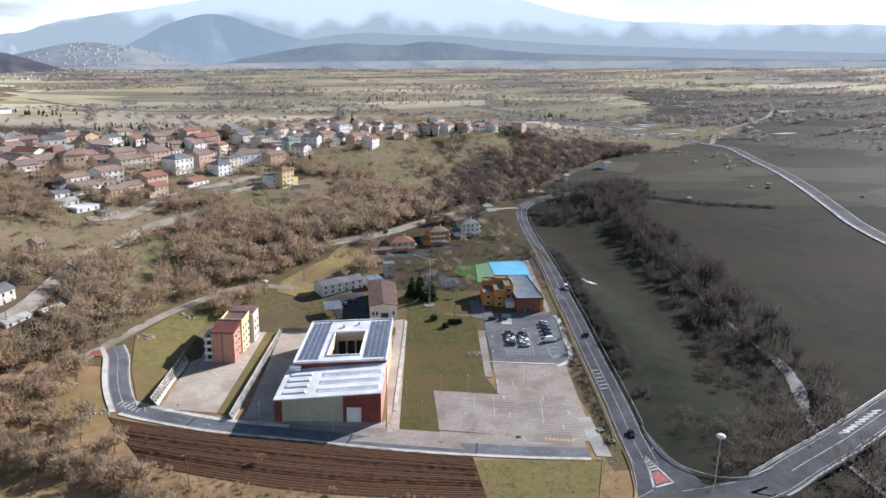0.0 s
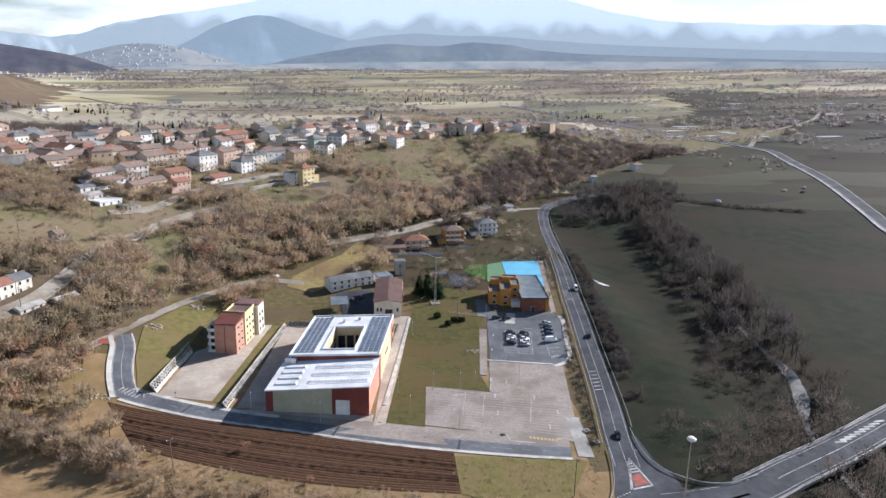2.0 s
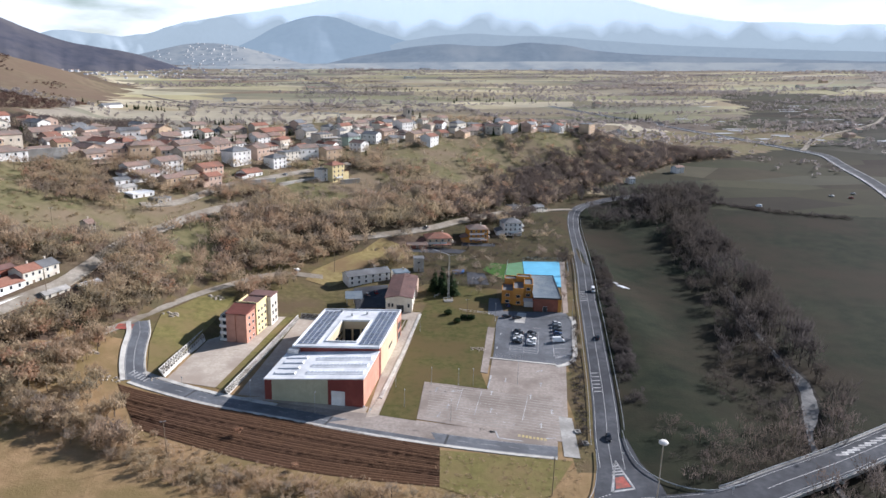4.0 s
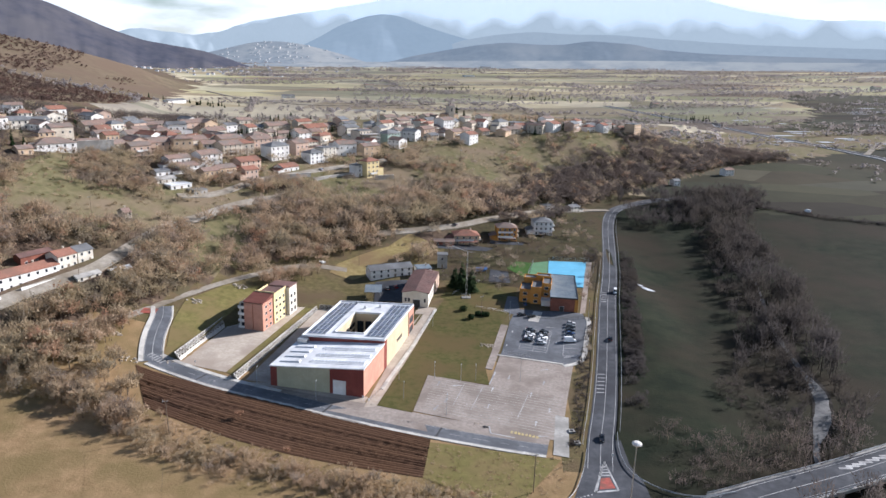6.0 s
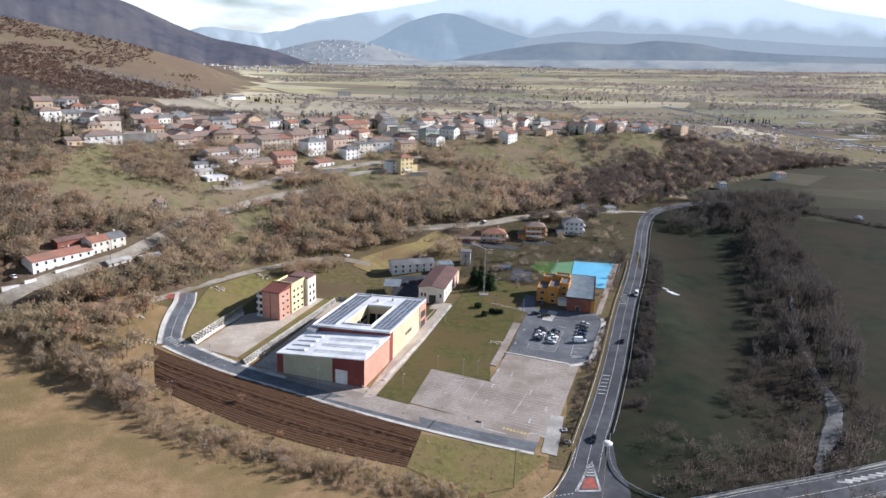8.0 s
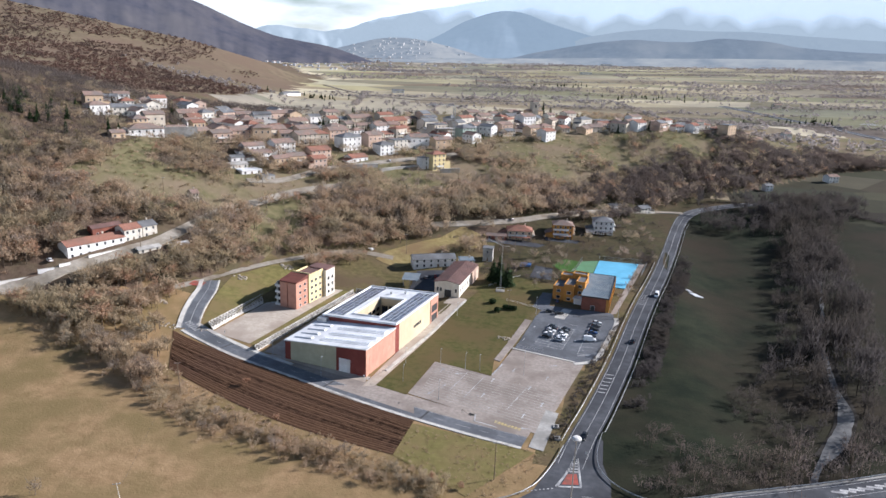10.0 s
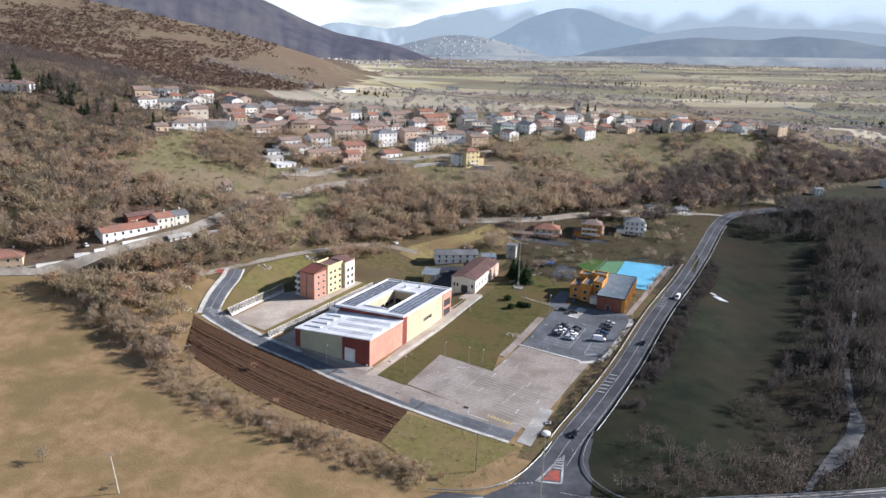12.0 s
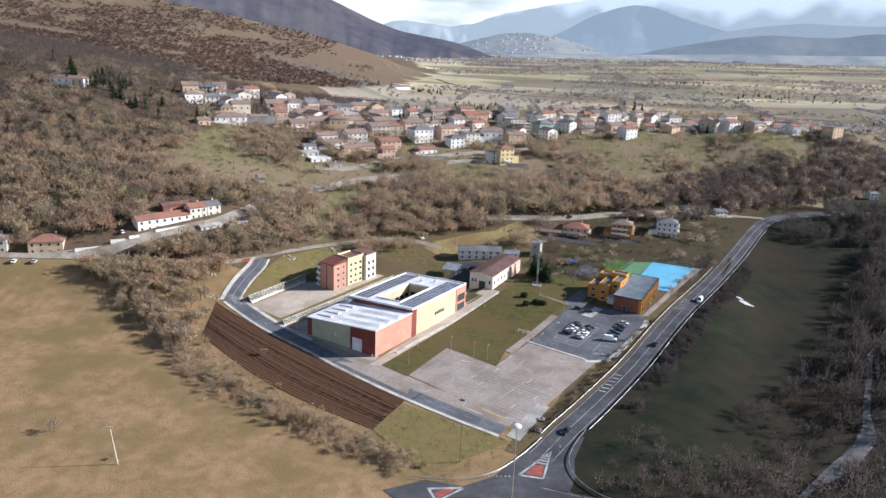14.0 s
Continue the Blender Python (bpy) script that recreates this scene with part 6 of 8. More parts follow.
# retaining walls under the village
for x0, y0, x1, y1, h in ((-128, 448, -108, 477, 2.4), (-92, 474, -80, 483, 3.0), (-152, 436, -132, 454, 2.2), (-270, 368, -238, 400, 2.4)):
    L = math.hypot(x1 - x0, y1 - y0)
    w = thing("retaining_wall", "grey concrete retaining wall under the village", "wall", x0, y0, height(x0, y0) - 1.0, math.degrees(math.atan2(y1 - y0, x1 - x0)), "retaining walls")
    part("stem", Build().box(0, L, -0.3, 0.3, -3, h + 0.8), M_CONCRETE, w)
    part("coping", Build().box(-0.1, L + 0.1, -0.4, 0.4, h + 0.8, h + 1.0), M_KERB, w)
# the closely packed remaining houses of the village
rnd = random.Random(11)
TAKEN = [(o.location.x, o.location.y) for o in scene.objects if o.get("category") == "house"]
WALLS = ((M_WHITE, "white rendered"), (M_WHITE, "bright white"), (M_OFFWHITE, "pale rendered"), (M_OFFWHITE, "cream rendered"), (M_STONE, "old stone"), (M_PEACH, "peach rendered"), (M_PINK, "pink rendered"), (M_WHITE, "whitewashed"))
count = 0
while count < 125:
    count += 1
    for _ in range(60):
        f = rnd.random()
        i = rnd.choice((3, 4, 4, 5, 5, 6, 7, 8, 9, 10))
        p = BROW[i][:2] + (BROW[i + 1][:2] - BROW[i][:2]) * f
        away = rnd.uniform(4, 105 if i < 8 else 45)
        d = BROW[i + 1][:2] - BROW[i][:2]
        d = np.array([-d[1], d[0]]) / np.linalg.norm(d)
        x, y = p + d * away
        if min((x - a) ** 2 + (y - c) ** 2 for a, c in TAKEN) > 11.8 ** 2:
            break
    else:
        continue
    TAKEN.append((x, y))
    wl_, wn_ = rnd.choice(WALLS)
    rf = rnd.choice((M_TILE, M_TILE, M_TILE, M_TILE_RED, M_GREY_ROOF))
    w = rnd.uniform(8.5, 17)
    house(x, y, rnd.choice((42, 50, 55, 60, 66, 74, -22, -32, 58)), w, rnd.uniform(7.5, 11.5), rnd.uniform(4, 9.5), wl_, rf, wn_ + " village house with a " + {M_TILE: "weathered tile", M_TILE_RED: "red tile", M_GREY_ROOF: "grey"}[rf] + " roof",
          rnd.choice(("gable", "gable", "hip")), 3, 2)
# far farms and the white sheds on the plain
for x, y, w, d, h, form, m in ((-607, 1240, 46, 14, 7, "gable", M_WHITE), (-470, 1480, 26, 12, 5, "gable", M_WHITE), (880, 1420, 44, 14, 5, "flat", M_WHITE), (760, 1220, 60, 12, 4, "gable", M_CONCRETE), (560, 1010, 16, 10, 5, "gable", M_PINK),
                               (600, 1060, 14, 9, 5, "gable", M_STONE), (700, 1090, 16, 9, 5, "gable", M_PINK), (1060, 1960, 40, 16, 10, "flat", M_OFFWHITE), (1010, 2080, 30, 14, 7, "gable", M_OFFWHITE), (1190, 2300, 30, 14, 7, "gable", M_PEACH),
                               (300, 1500, 18, 10, 5, "gable", M_STONE), (-380, 1900, 20, 12, 6, "gable", M_OFFWHITE), (-150, 2600, 40, 20, 7, "flat", M_WHITE), (60, 3300, 60, 26, 9, "flat", M_WHITE), (-120, 3450, 50, 24, 9, "flat", M_WHITE)):
    house(x, y, 75 if w == 46 else 30, w, d, h, m, M_TILE if form == "gable" and m is not M_WHITE else M_GREY_ROOF, "far farm building standing among fields on the plain", form, max(2, int(w / 8)), 1, False, "farm_building", "farm buildings of the plain", sides_too=False)
# towns in the far distance: blocks too small to tell apart
b = Build()
for cx, cy, n, sx, sy in ((-1420, 2900, 110, 330, 260), (-1180, 2600, 50, 180, 160), (-1550, 3800, 110, 480, 220), (-900, 3800, 60, 400, 160), (1150, 3950, 60, 500, 140), (300, 3800, 50, 500, 140), (2300, 3300, 50, 500, 180)):
    for k in range(n):
        x, y = rnd.gauss(cx, sx), rnd.gauss(cy, sy)
        w, d, h = rnd.uniform(7, 12), rnd.uniform(7, 10), rnd.uniform(3, 6)
        z = height(x, y)
        b.box(x - w / 2, x + w / 2, y - d / 2, y + d / 2, z - 2, z + h, 0 if k % 3 else 2)
        b.solid([(x - w / 2 - 0.5, y - d / 2 - 0.5, z + h), (x + w / 2 + 0.5, y - d / 2 - 0.5, z + h), (x + w / 2 + 0.5, y + d / 2 + 0.5, z + h), (x - w / 2 - 0.5, y + d / 2 + 0.5, z + h)],
                [(x - w / 2 - 0.5, y - 0.2, z + h + 2), (x + w / 2 + 0.5, y - 0.2, z + h + 2), (x + w / 2 + 0.5, y + 0.2, z + h + 2), (x - w / 2 - 0.5, y + 0.2, z + h + 2)], 1)
for k in range(70):
    a, f = rnd.gauss(-18.2, 1.9), rnd.uniform(0.25, 0.98)
    top = float(np.interp(a, [-24, -22, -20, -18, -16.2, -14.5, -12.5], [120, 160, 198, 208, 192, 165, 130]))
    r = 4300 - 500 * (1 - f)
    x, y, z = r * math.sin(radians(a)), r * math.cos(radians(a)), 50 + (top - 50) * f ** 1.15
    w, h = rnd.uniform(8, 20), rnd.uniform(4, 9)
    b.box(x - w / 2, x + w / 2, y - 6, y + 6, z - 8, z + h, 3)
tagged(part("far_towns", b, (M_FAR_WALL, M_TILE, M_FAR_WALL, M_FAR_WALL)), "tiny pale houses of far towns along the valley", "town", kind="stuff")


# ---- trees ----
def tuft(b, r, centres, rad, count, size=(0.03, 0.07)):
    """Small ragged sprays lying round some centres, so that a crown has a lit and a shaded side."""
    for k in range(count):
        c = centres[r.randrange(len(centres))]
        d = Vector((r.gauss(0, 1), r.gauss(0, 1), r.gauss(0.35, 0.9))).normalized()
        p = c + d * rad * r.uniform(0.55, 1.1)
        n_ = (d + Vector((r.gauss(0, 0.4), r.gauss(0, 0.4), r.gauss(0.1, 0.4)))).normalized()
        u = n_.orthogonal().normalized()
        w = n_.cross(u)
        a = r.uniform(0, 6.283)
        pts = []
        for j in range(3):
            q, l = a + j * 2.1 + r.uniform(-0.5, 0.5), r.uniform(*size)
            pts.append(p + u * math.cos(q) * l + w * math.sin(q) * l)
        b.face(pts)


def bare_tree(seed, twigs, spread_=0.42, limbs=True, clump=False, mass=0):
    """A leafless tree one metre high: tapered trunk and limbs, and a crown of many fine twig sprays (or leaf clumps)."""
    r = random.Random(seed)
    wood, crown = Build(), Build()
    if limbs:
        wood.rod((0, 0, -0.05), (0.01, 0.01, 0.34), 0.026, 0.018, 5)
        wood.rod((0.01, 0.01, 0.34), (0.02, -0.01, 0.82), 0.018, 0.005, 4)
    else:
        wood.solid([(-0.02, 0, -0.05), (0.02, -0.012, -0.05), (0.01, 0.02, -0.05)], [(-0.004, 0, 0.8), (0.004, -0.004, 0.8), (0, 0.005, 0.8)])
    tips = []
    for k in range(8):
        a, z = k * 2.4 + r.uniform(-0.4, 0.4), r.uniform(0.22, 0.55)
        l = r.uniform(0.6, 1.0) * spread_
        e = (math.cos(a) * l, math.sin(a) * l, z + r.uniform(0.16, 0.36))
        if limbs:
            wood.rod((0.01, 0.01, z), e, 0.011, 0.004, 3)
        tips.append(((0.01, 0.01, z), e))
    for k in range(twigs):
        (ax, ay, az), (ex, ey, ez) = tips[r.randrange(8)]
        f = r.uniform(0.35, 1.1)
        p = Vector((ax + (ex - ax) * f, ay + (ey - ay) * f, az + (ez - az) * f + r.uniform(-0.06, 0.12)))
        if k % 4 == 0:
            p = Vector((r.gauss(0, 0.13), r.gauss(0, 0.13), r.uniform(0.5, 0.9)))
        out_ = Vector((p.x, p.y, max(0.08, p.z - 0.35))).normalized()
        d = (out_ + Vector((r.gauss(0, 0.45), r.gauss(0, 0.45), r.gauss(0.4, 0.4)))).normalized()
        s = d.orthogonal().normalized()
        s = (s * math.cos(k) + d.cross(s) * math.sin(k)).normalized()
        if clump:
            l, w = r.uniform(0.07, 0.12), r.uniform(0.035, 0.06)
        else:
            l, w = r.uniform(0.15, 0.3), r.uniform(0.006, 0.012) * (1 if limbs else 1.35)
        crown.face([p - s * w, p + s * w, p + d * l])
    tuft(crown, r, [Vector(a_) + (Vector(e_) - Vector(a_)) * 0.85 for a_, e_ in tips] + [Vector((0, 0, 0.74)), Vector((0.05, 0.03, 0.6))], 0.18, mass)
    return wood, crown


def arrays(*builds):
    """Triangles of some builds as arrays for joining many copies."""
    v, f, s, n = [], [], [], 0
    for slot, b in enumerate(builds):
        v += b.v
        for q in b.f:
            for i in range(1, len(q) - 1):
                f.append((q[0] + n, q[i] + n, q[i + 1] + n))
                s.append(slot)
        n = len(v)
    return np.array(v, np.float32), np.array(f, np.int32), np.array(s, np.int32)


def scatter(name, templates, places, mats, label, category):
    """Joins many copies of some templates into one mesh. places: x, y, height and width of each."""
    V, F_, S, n = [], [], [], 0
    P = np.array(places, float)
    if len(P) == 0:
        return None
    Z = land(P[:, 0], P[:, 1]) - 0.1
    rg = np.random.RandomState(len(P))
    for k, (x, y, h, w) in enumerate(P):
        v, f, s = templates[rg.randint(len(templates))]
        a = rg.uniform(0, 6.283)
        c, q = math.cos(a) * w, math.sin(a) * w
        V.append(np.stack([v[:, 0] * c - v[:, 1] * q + x, v[:, 0] * q + v[:, 1] * c + y, v[:, 2] * h + Z[k]], 1))
        F_.append(f + n)
        S.append(s)
        n += len(v)
    V, F_, S = np.concatenate(V), np.concatenate(F_), np.concatenate(S)
    me = bpy.data.meshes.new(name)
    me.vertices.add(len(V))
    me.vertices.foreach_set("co", V.astype(np.float32).ravel())
    me.loops.add(len(F_) * 3)
    me.loops.foreach_set("vertex_index", F_.astype(np.int32).ravel())
    me.polygons.add(len(F_))
    me.polygons.foreach_set("loop_start", np.arange(0, len(F_) * 3, 3, dtype=np.int32))
    for m in mats:
        me.materials.append(m)
    me.polygons.foreach_set("material_index", S)
    me.update(calc_edges=True)
    return tagged(new(name, me), label, category, kind="stuff")


ROADS = np.concatenate([np.asarray(l)[:, :2] for l in (MAIN, FRONT, BEND, LANE, VILLAGE_ROAD, UPPER, SIDE, BRIDGE)])
HOUSES = np.array([(o.location.x, o.location.y) for o in scene.objects if o.get("category") in ("house", "warehouse", "school", "gym", "apartment block", "building")])


def free(x, y, road=5.0, home=9.0):
    """Whether a tree may stand here: off the roads, the yards and the houses."""
    if -124 < x < 42 and 188 < y < 345 and not (x < -118 and y > 310) and not (x < -45 and y > 312):
        return False
    if -126 < x < -20 and 171 < y < 226 and y > 171 + (-20 - x) * 0.27:
        return False
    if -96 < x < -40 and 338 < y < 412 and abs((x + 92) * 0.8 - (y - 345) * 0.6) < 11:
        return False
    if -40 < x < 40 and 396 < y < 466 and -30 < y - 436 - (x + 24) * 0.75 < 0 and abs(y - 424 - (x + 24) * 0.75) < 12:
        return False
    if -225 < x < -168 and 205 < y < 295 and ((VILLAGE_ROAD[:, 0] - x) ** 2 + (VILLAGE_ROAD[:, 1] - y) ** 2).min() < 11.5 ** 2:
        return False
    if ((ROADS[:, 0] - x) ** 2 + (ROADS[:, 1] - y) ** 2).min() < road * road:
        return False
    return ((HOUSES[:, 0] - x) ** 2 + (HOUSES[:, 1] - y) ** 2).min() > home * home


rt = random.Random(5)
FAR_T = [arrays(*bare_tree(s, 84, 0.42, False, mass=52)) for s in range(6)]
TINY_T = [arrays(*bare_tree(s, 40, 0.45, False, mass=20)) for s in range(30, 35)]
MID_T = [arrays(*bare_tree(s, 84, 0.4, False, mass=16)) for s in range(20, 25)]
DOT_T = []
for s in range(4):
    r = random.Random(40 + s)
    c = Build()
    tuft(c, r, [Vector((0, 0, 0.3)), Vector((0.2, 0.1, 0.4)), Vector((-0.2, 0, 0.5)), Vector((0, -0.2, 0.6))], 0.24, 15, (0.12, 0.24))
    DOT_T.append(arrays(c))
BUSH = []
for s in range(4):
    r = random.Random(50 + s)
    c = Build()
    tuft(c, r, [Vector((0.16 * math.cos(k * 1.3), 0.16 * math.sin(k * 1.3), 0.2 + 0.09 * k)) for k in range(5)], 0.24, 20, (0.04, 0.09))
    for k in range(46):
        a, e = r.uniform(0, 6.283), r.uniform(0.0, 1.45)
        rad = r.uniform(0.12, 0.45)
        p = Vector((math.cos(a) * math.cos(e) * rad, math.sin(a) * math.cos(e) * rad, math.sin(e) * rad * 1.6 + 0.05))
        d = (p.normalized() + Vector((r.gauss(0, 0.4), r.gauss(0, 0.4), r.gauss(0.2, 0.3)))).normalized()
        q = d.orthogonal().normalized()
        q = (q * math.cos(k) + d.cross(q) * math.sin(k)) * r.uniform(0.012, 0.026)
        c.face([p - q, p + q, p + d * r.uniform(0.2, 0.42)])
    BUSH.append(arrays(c))
OAK_T = [arrays(*bare_tree(s, 26, 0.38, False, clump=True, mass=80)) for s in range(70, 73)]

brown, grey, oaks, bushes, olive, clouded_east = [], [], [], [], [], []
# the wooded slope between the foot and the brow
rn = np.random.RandomState(3)
GX, GY = rn.uniform(-430, 330, 56000), rn.uniform(150, 830, 56000)
a1, c1, e1 = along(FOOT, GX, GY)
a2, c2, e2 = along(BROW, GX, GY)
on = e1 & ~e2
for x, y, k in zip(GX[on].tolist(), GY[on].tolist(), (a1 / (a1 + a2))[on].tolist()):
    east = -70 < x < 125
    dense = thick(x, y, 0.016) + (0.42 if k < 0.36 else -0.12 if not east else -0.24) + (0.25 if x > 110 else 0)
    if k > 0.3 and dense < 0 and rt.random() < (0.4 if x < -110 else 0.22) and free(x, y, 4.0, 8.0):
        (olive if rt.random() < 0.5 else bushes).append((x, y, rt.uniform(0.8, 2.4), rt.uniform(1.5, 4.0)))
    if k > 0.9 and rt.random() < 0.5 or dense < rt.uniform(-0.32, 0.12) or not free(x, y, 4.0, 8.0):
        continue
    h = rt.uniform(4.5, 10.5) * (1.0 if k < 0.5 else 0.78)
    w = h * rt.uniform(0.9, 1.25)
    if x > (5 if k < 0.45 else 60) + rt.uniform(-35, 35) and rt.random() < 0.85:
        clouded_east.append((x, y, h, w))
    elif rt.random() < 0.06:
        oaks.append((x, y, h, w))
    elif rt.random() < 0.3 + (0.4 if x > 60 else 0):
        grey.append((x, y, h, w))
    elif east and k > 0.4 and rt.random() < 0.6:
        olive.append((x, y, rt.uniform(1.2, 3.0), rt.uniform(2.2, 5)))
    else:
        brown.append((x, y, h, w))
    if rt.random() < 0.35:
        bushes.append((x + rt.uniform(-4, 4), y + rt.uniform(-4, 4), rt.uniform(1.2, 2.6), rt.uniform(2, 4)))
# the bank below the slope and the bushy ground to its west
GX, GY = rn.uniform(-300, -40, 7000), rn.uniform(150, 410, 7000)
a1, c1, e1 = along(FOOT, GX, GY)
on = ~e1 & (a1 < 26)
for x, y in zip(GX[on].tolist(), GY[on].tolist()):
    if not free(x, y, 4.5, 9) or (-150 < x < -118 and y < 322):
        continue
    if x < -160 and y < 214 - (x + 160) * 0.12 - 10:
        continue
    h = rt.uniform(4.5, 9)
    (brown if rt.random() < 0.7 else oaks if rt.random() < 0.4 else grey).append((x, y, h, h * rt.uniform(0.85, 1.2)))
# stream-side thickets, the row of tall grey trees, and the wooded valley floor, coloured dark as cloud shade
clouded, clouded_low, garden_firs, orchard, brush = [], [], [], [], []
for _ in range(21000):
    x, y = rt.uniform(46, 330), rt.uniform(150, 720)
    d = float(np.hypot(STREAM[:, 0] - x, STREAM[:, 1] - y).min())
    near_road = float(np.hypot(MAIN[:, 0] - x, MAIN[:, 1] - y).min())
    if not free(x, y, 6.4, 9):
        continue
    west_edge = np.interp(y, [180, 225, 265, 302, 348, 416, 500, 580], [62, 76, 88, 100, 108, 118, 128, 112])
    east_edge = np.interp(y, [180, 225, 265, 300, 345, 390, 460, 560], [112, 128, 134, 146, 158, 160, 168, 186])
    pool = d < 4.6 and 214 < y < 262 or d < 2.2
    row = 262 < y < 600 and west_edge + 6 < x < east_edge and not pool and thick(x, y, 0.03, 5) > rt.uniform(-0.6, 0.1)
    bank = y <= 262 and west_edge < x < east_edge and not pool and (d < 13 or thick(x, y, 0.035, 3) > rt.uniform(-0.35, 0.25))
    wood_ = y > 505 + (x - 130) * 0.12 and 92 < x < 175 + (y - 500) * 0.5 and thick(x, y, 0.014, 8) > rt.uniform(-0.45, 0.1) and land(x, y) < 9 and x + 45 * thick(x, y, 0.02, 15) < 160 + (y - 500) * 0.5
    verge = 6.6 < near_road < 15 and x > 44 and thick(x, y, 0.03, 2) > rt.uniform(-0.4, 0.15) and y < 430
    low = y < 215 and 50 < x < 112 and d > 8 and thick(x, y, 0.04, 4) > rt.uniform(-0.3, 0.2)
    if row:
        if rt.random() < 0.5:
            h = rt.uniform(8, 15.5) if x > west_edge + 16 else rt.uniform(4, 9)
            clouded.append((x, y, h, h * rt.uniform(0.5, 0.8)))
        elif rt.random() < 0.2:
            clouded_low.append((x, y, rt.uniform(1.2, 3.0), rt.uniform(2.5, 5.5)))
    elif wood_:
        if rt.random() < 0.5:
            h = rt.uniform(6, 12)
            clouded.append((x, y, h, h * rt.uniform(0.55, 0.9)))
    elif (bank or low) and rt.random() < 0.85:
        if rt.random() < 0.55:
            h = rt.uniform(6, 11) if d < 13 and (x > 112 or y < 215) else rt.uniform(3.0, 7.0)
            (brush if y < 222 else clouded).append((x, y, h, h * rt.uniform(0.7, 1.0)))
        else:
            (brush if y < 222 else clouded_low).append((x, y, rt.uniform(1.0, 2.6), rt.uniform(2.5, 5.5)))
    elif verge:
        clouded_low.append((x, y, rt.uniform(1.2, 3.6), rt.uniform(2.2, 4.6)))
# the unkept hedge along the valley side of the road
for _ in range(900):
    i = rt.randrange(8, 78)
    p, q = MAIN[i], MAIN[i + 1]
    out_ = np.array([q[1] - p[1], p[0] - q[0]]) / np.linalg.norm(q - p)
    x, y = p + out_ * rt.uniform(7.0, 14.5) + (q - p) * rt.random()
    if thick(x, y, 0.03, 2) > rt.uniform(-0.5, 0.2):
        clouded_low.append((x, y, rt.uniform(1.2, 3.8), rt.uniform(2.0, 4.4)))
# hedge with scattered trees round the wide meadow across the stream
for (x0, y0), (x1, y1) in (((180, 592), (210, 584)), ((208, 584), (250, 553)), ((250, 553), (300, 535))):
    n_ = int(math.hypot(x1 - x0, y1 - y0) / 0.9)
    for k in range(n_):
        f = (k + rt.random()) / n_
        clouded_low.append((x0 + (x1 - x0) * f + rt.gauss(0, 2.0), y0 + (y1 - y0) * f + rt.gauss(0, 2.0), rt.uniform(1.5, 4.0), rt.uniform(3, 7)))
# roadside shrubs between the lot and the road, park and verge
for _ in range(520):
    f = rt.random()
    y = 190 + f * 118
    x = 24 + (y - 190) * 0.115 + rt.uniform(-1.0, 6.5)
    if float(np.hypot(MAIN[:, 0] - x, MAIN[:, 1] - y).min()) > 6.6 and not (y > 256 and x < 31 + (y - 256) * 0.2):
        clouded_low.append((x, y, rt.uniform(0.5, 1.6), rt.uniform(1.2, 2.8)))
# village gardens
for _ in range(1500):
    i = rt.randrange(2, 11)
    p = BROW[i][:2] + (BROW[i + 1][:2] - BROW[i][:2]) * rt.random()
    d = BROW[i + 1][:2] - BROW[i][:2]
    x, y = p + np.array([-d[1], d[0]]) / np.linalg.norm(d) * rt.uniform(-12, 150)
    if free(x, y, 3.5, 7.5):
        h = rt.uniform(3, 7)
        if rt.random() < 0.07:
            garden_firs.append((x, y, h * 1.4, h * 0.7))
            continue
        (brown if rt.random() < 0.5 else grey if rt.random() < 0.6 else olive).append((x, y, h, h * rt.uniform(0.8, 1.1)))
# gardens and orchards round the villas and behind the courts
for _ in range(900):
    x, y = rt.uniform(-38, 66), rt.uniform(345, 500)
    if not free(x, y, 3.5, 9.5) or (8 < x < 56 and y < 404) or float(np.hypot(MAIN[:, 0] - x, MAIN[:, 1] - y).min()) < 8:
        continue
    if thick(x, y, 0.05, 16) > rt.uniform(-0.5, 0.3):
        if rt.random() < 0.45:
            orchard.append((x, y, rt.uniform(2.5, 5.0), rt.uniform(2.5, 4.5)))
        else:
            clouded_low.append((x, y, rt.uniform(0.8, 2.4), rt.uniform(1.6, 4.0)))
# behind the school and round the villas
for _ in range(420):
    x, y = rt.uniform(-110, 60), rt.uniform(345, 480)
    if free(x, y, 4.0, 10.0) and thick(x, y, 0.03, 6) > 0.0 and not (12 < x < 60 and y < 405):
        h = rt.uniform(2.5, 7)
        (brown if rt.random() < 0.25 else grey).append((x, y, h, h))
scatter("slope_wood", FAR_T, brown, (M_BARK, M_TWIG), "bare brown winter thicket covering the slope", "wood")
scatter("valley_wood", FAR_T, grey, (M_BARK, M_GREY_TWIG), "bare grey winter trees along slope and stream", "wood")
scatter("east_wood", FAR_T, clouded_east, (M_BARK, M_HALF_SHADE_TWIG), "bare trees coloured darker for the shaded eastern end of the slope", "wood")
scatter("orchard_trees", TINY_T, orchard, (M_BARK, M_HALF_SHADE_TWIG), "small bare garden trees round the villas", "orchard")
scatter("valley_brush", TINY_T, brush, (M_BARK, M_HALF_SHADE_TWIG), "brown bare brush below the bridge road", "undergrowth")
scatter("stream_wood", MID_T, clouded, (M_SHADED_TWIG, M_SHADED_TWIG), "bare grey trees coloured dark for the cloud-shaded valley floor", "wood")
scatter("stream_thicket", BUSH, clouded_low, (M_SHADED_TWIG,), "dark leafless thicket beside stream and road", "undergrowth")
scatter("oak_wood", OAK_T, oaks, (M_BARK, M_OAK), "oaks still holding dry russet leaves", "wood")
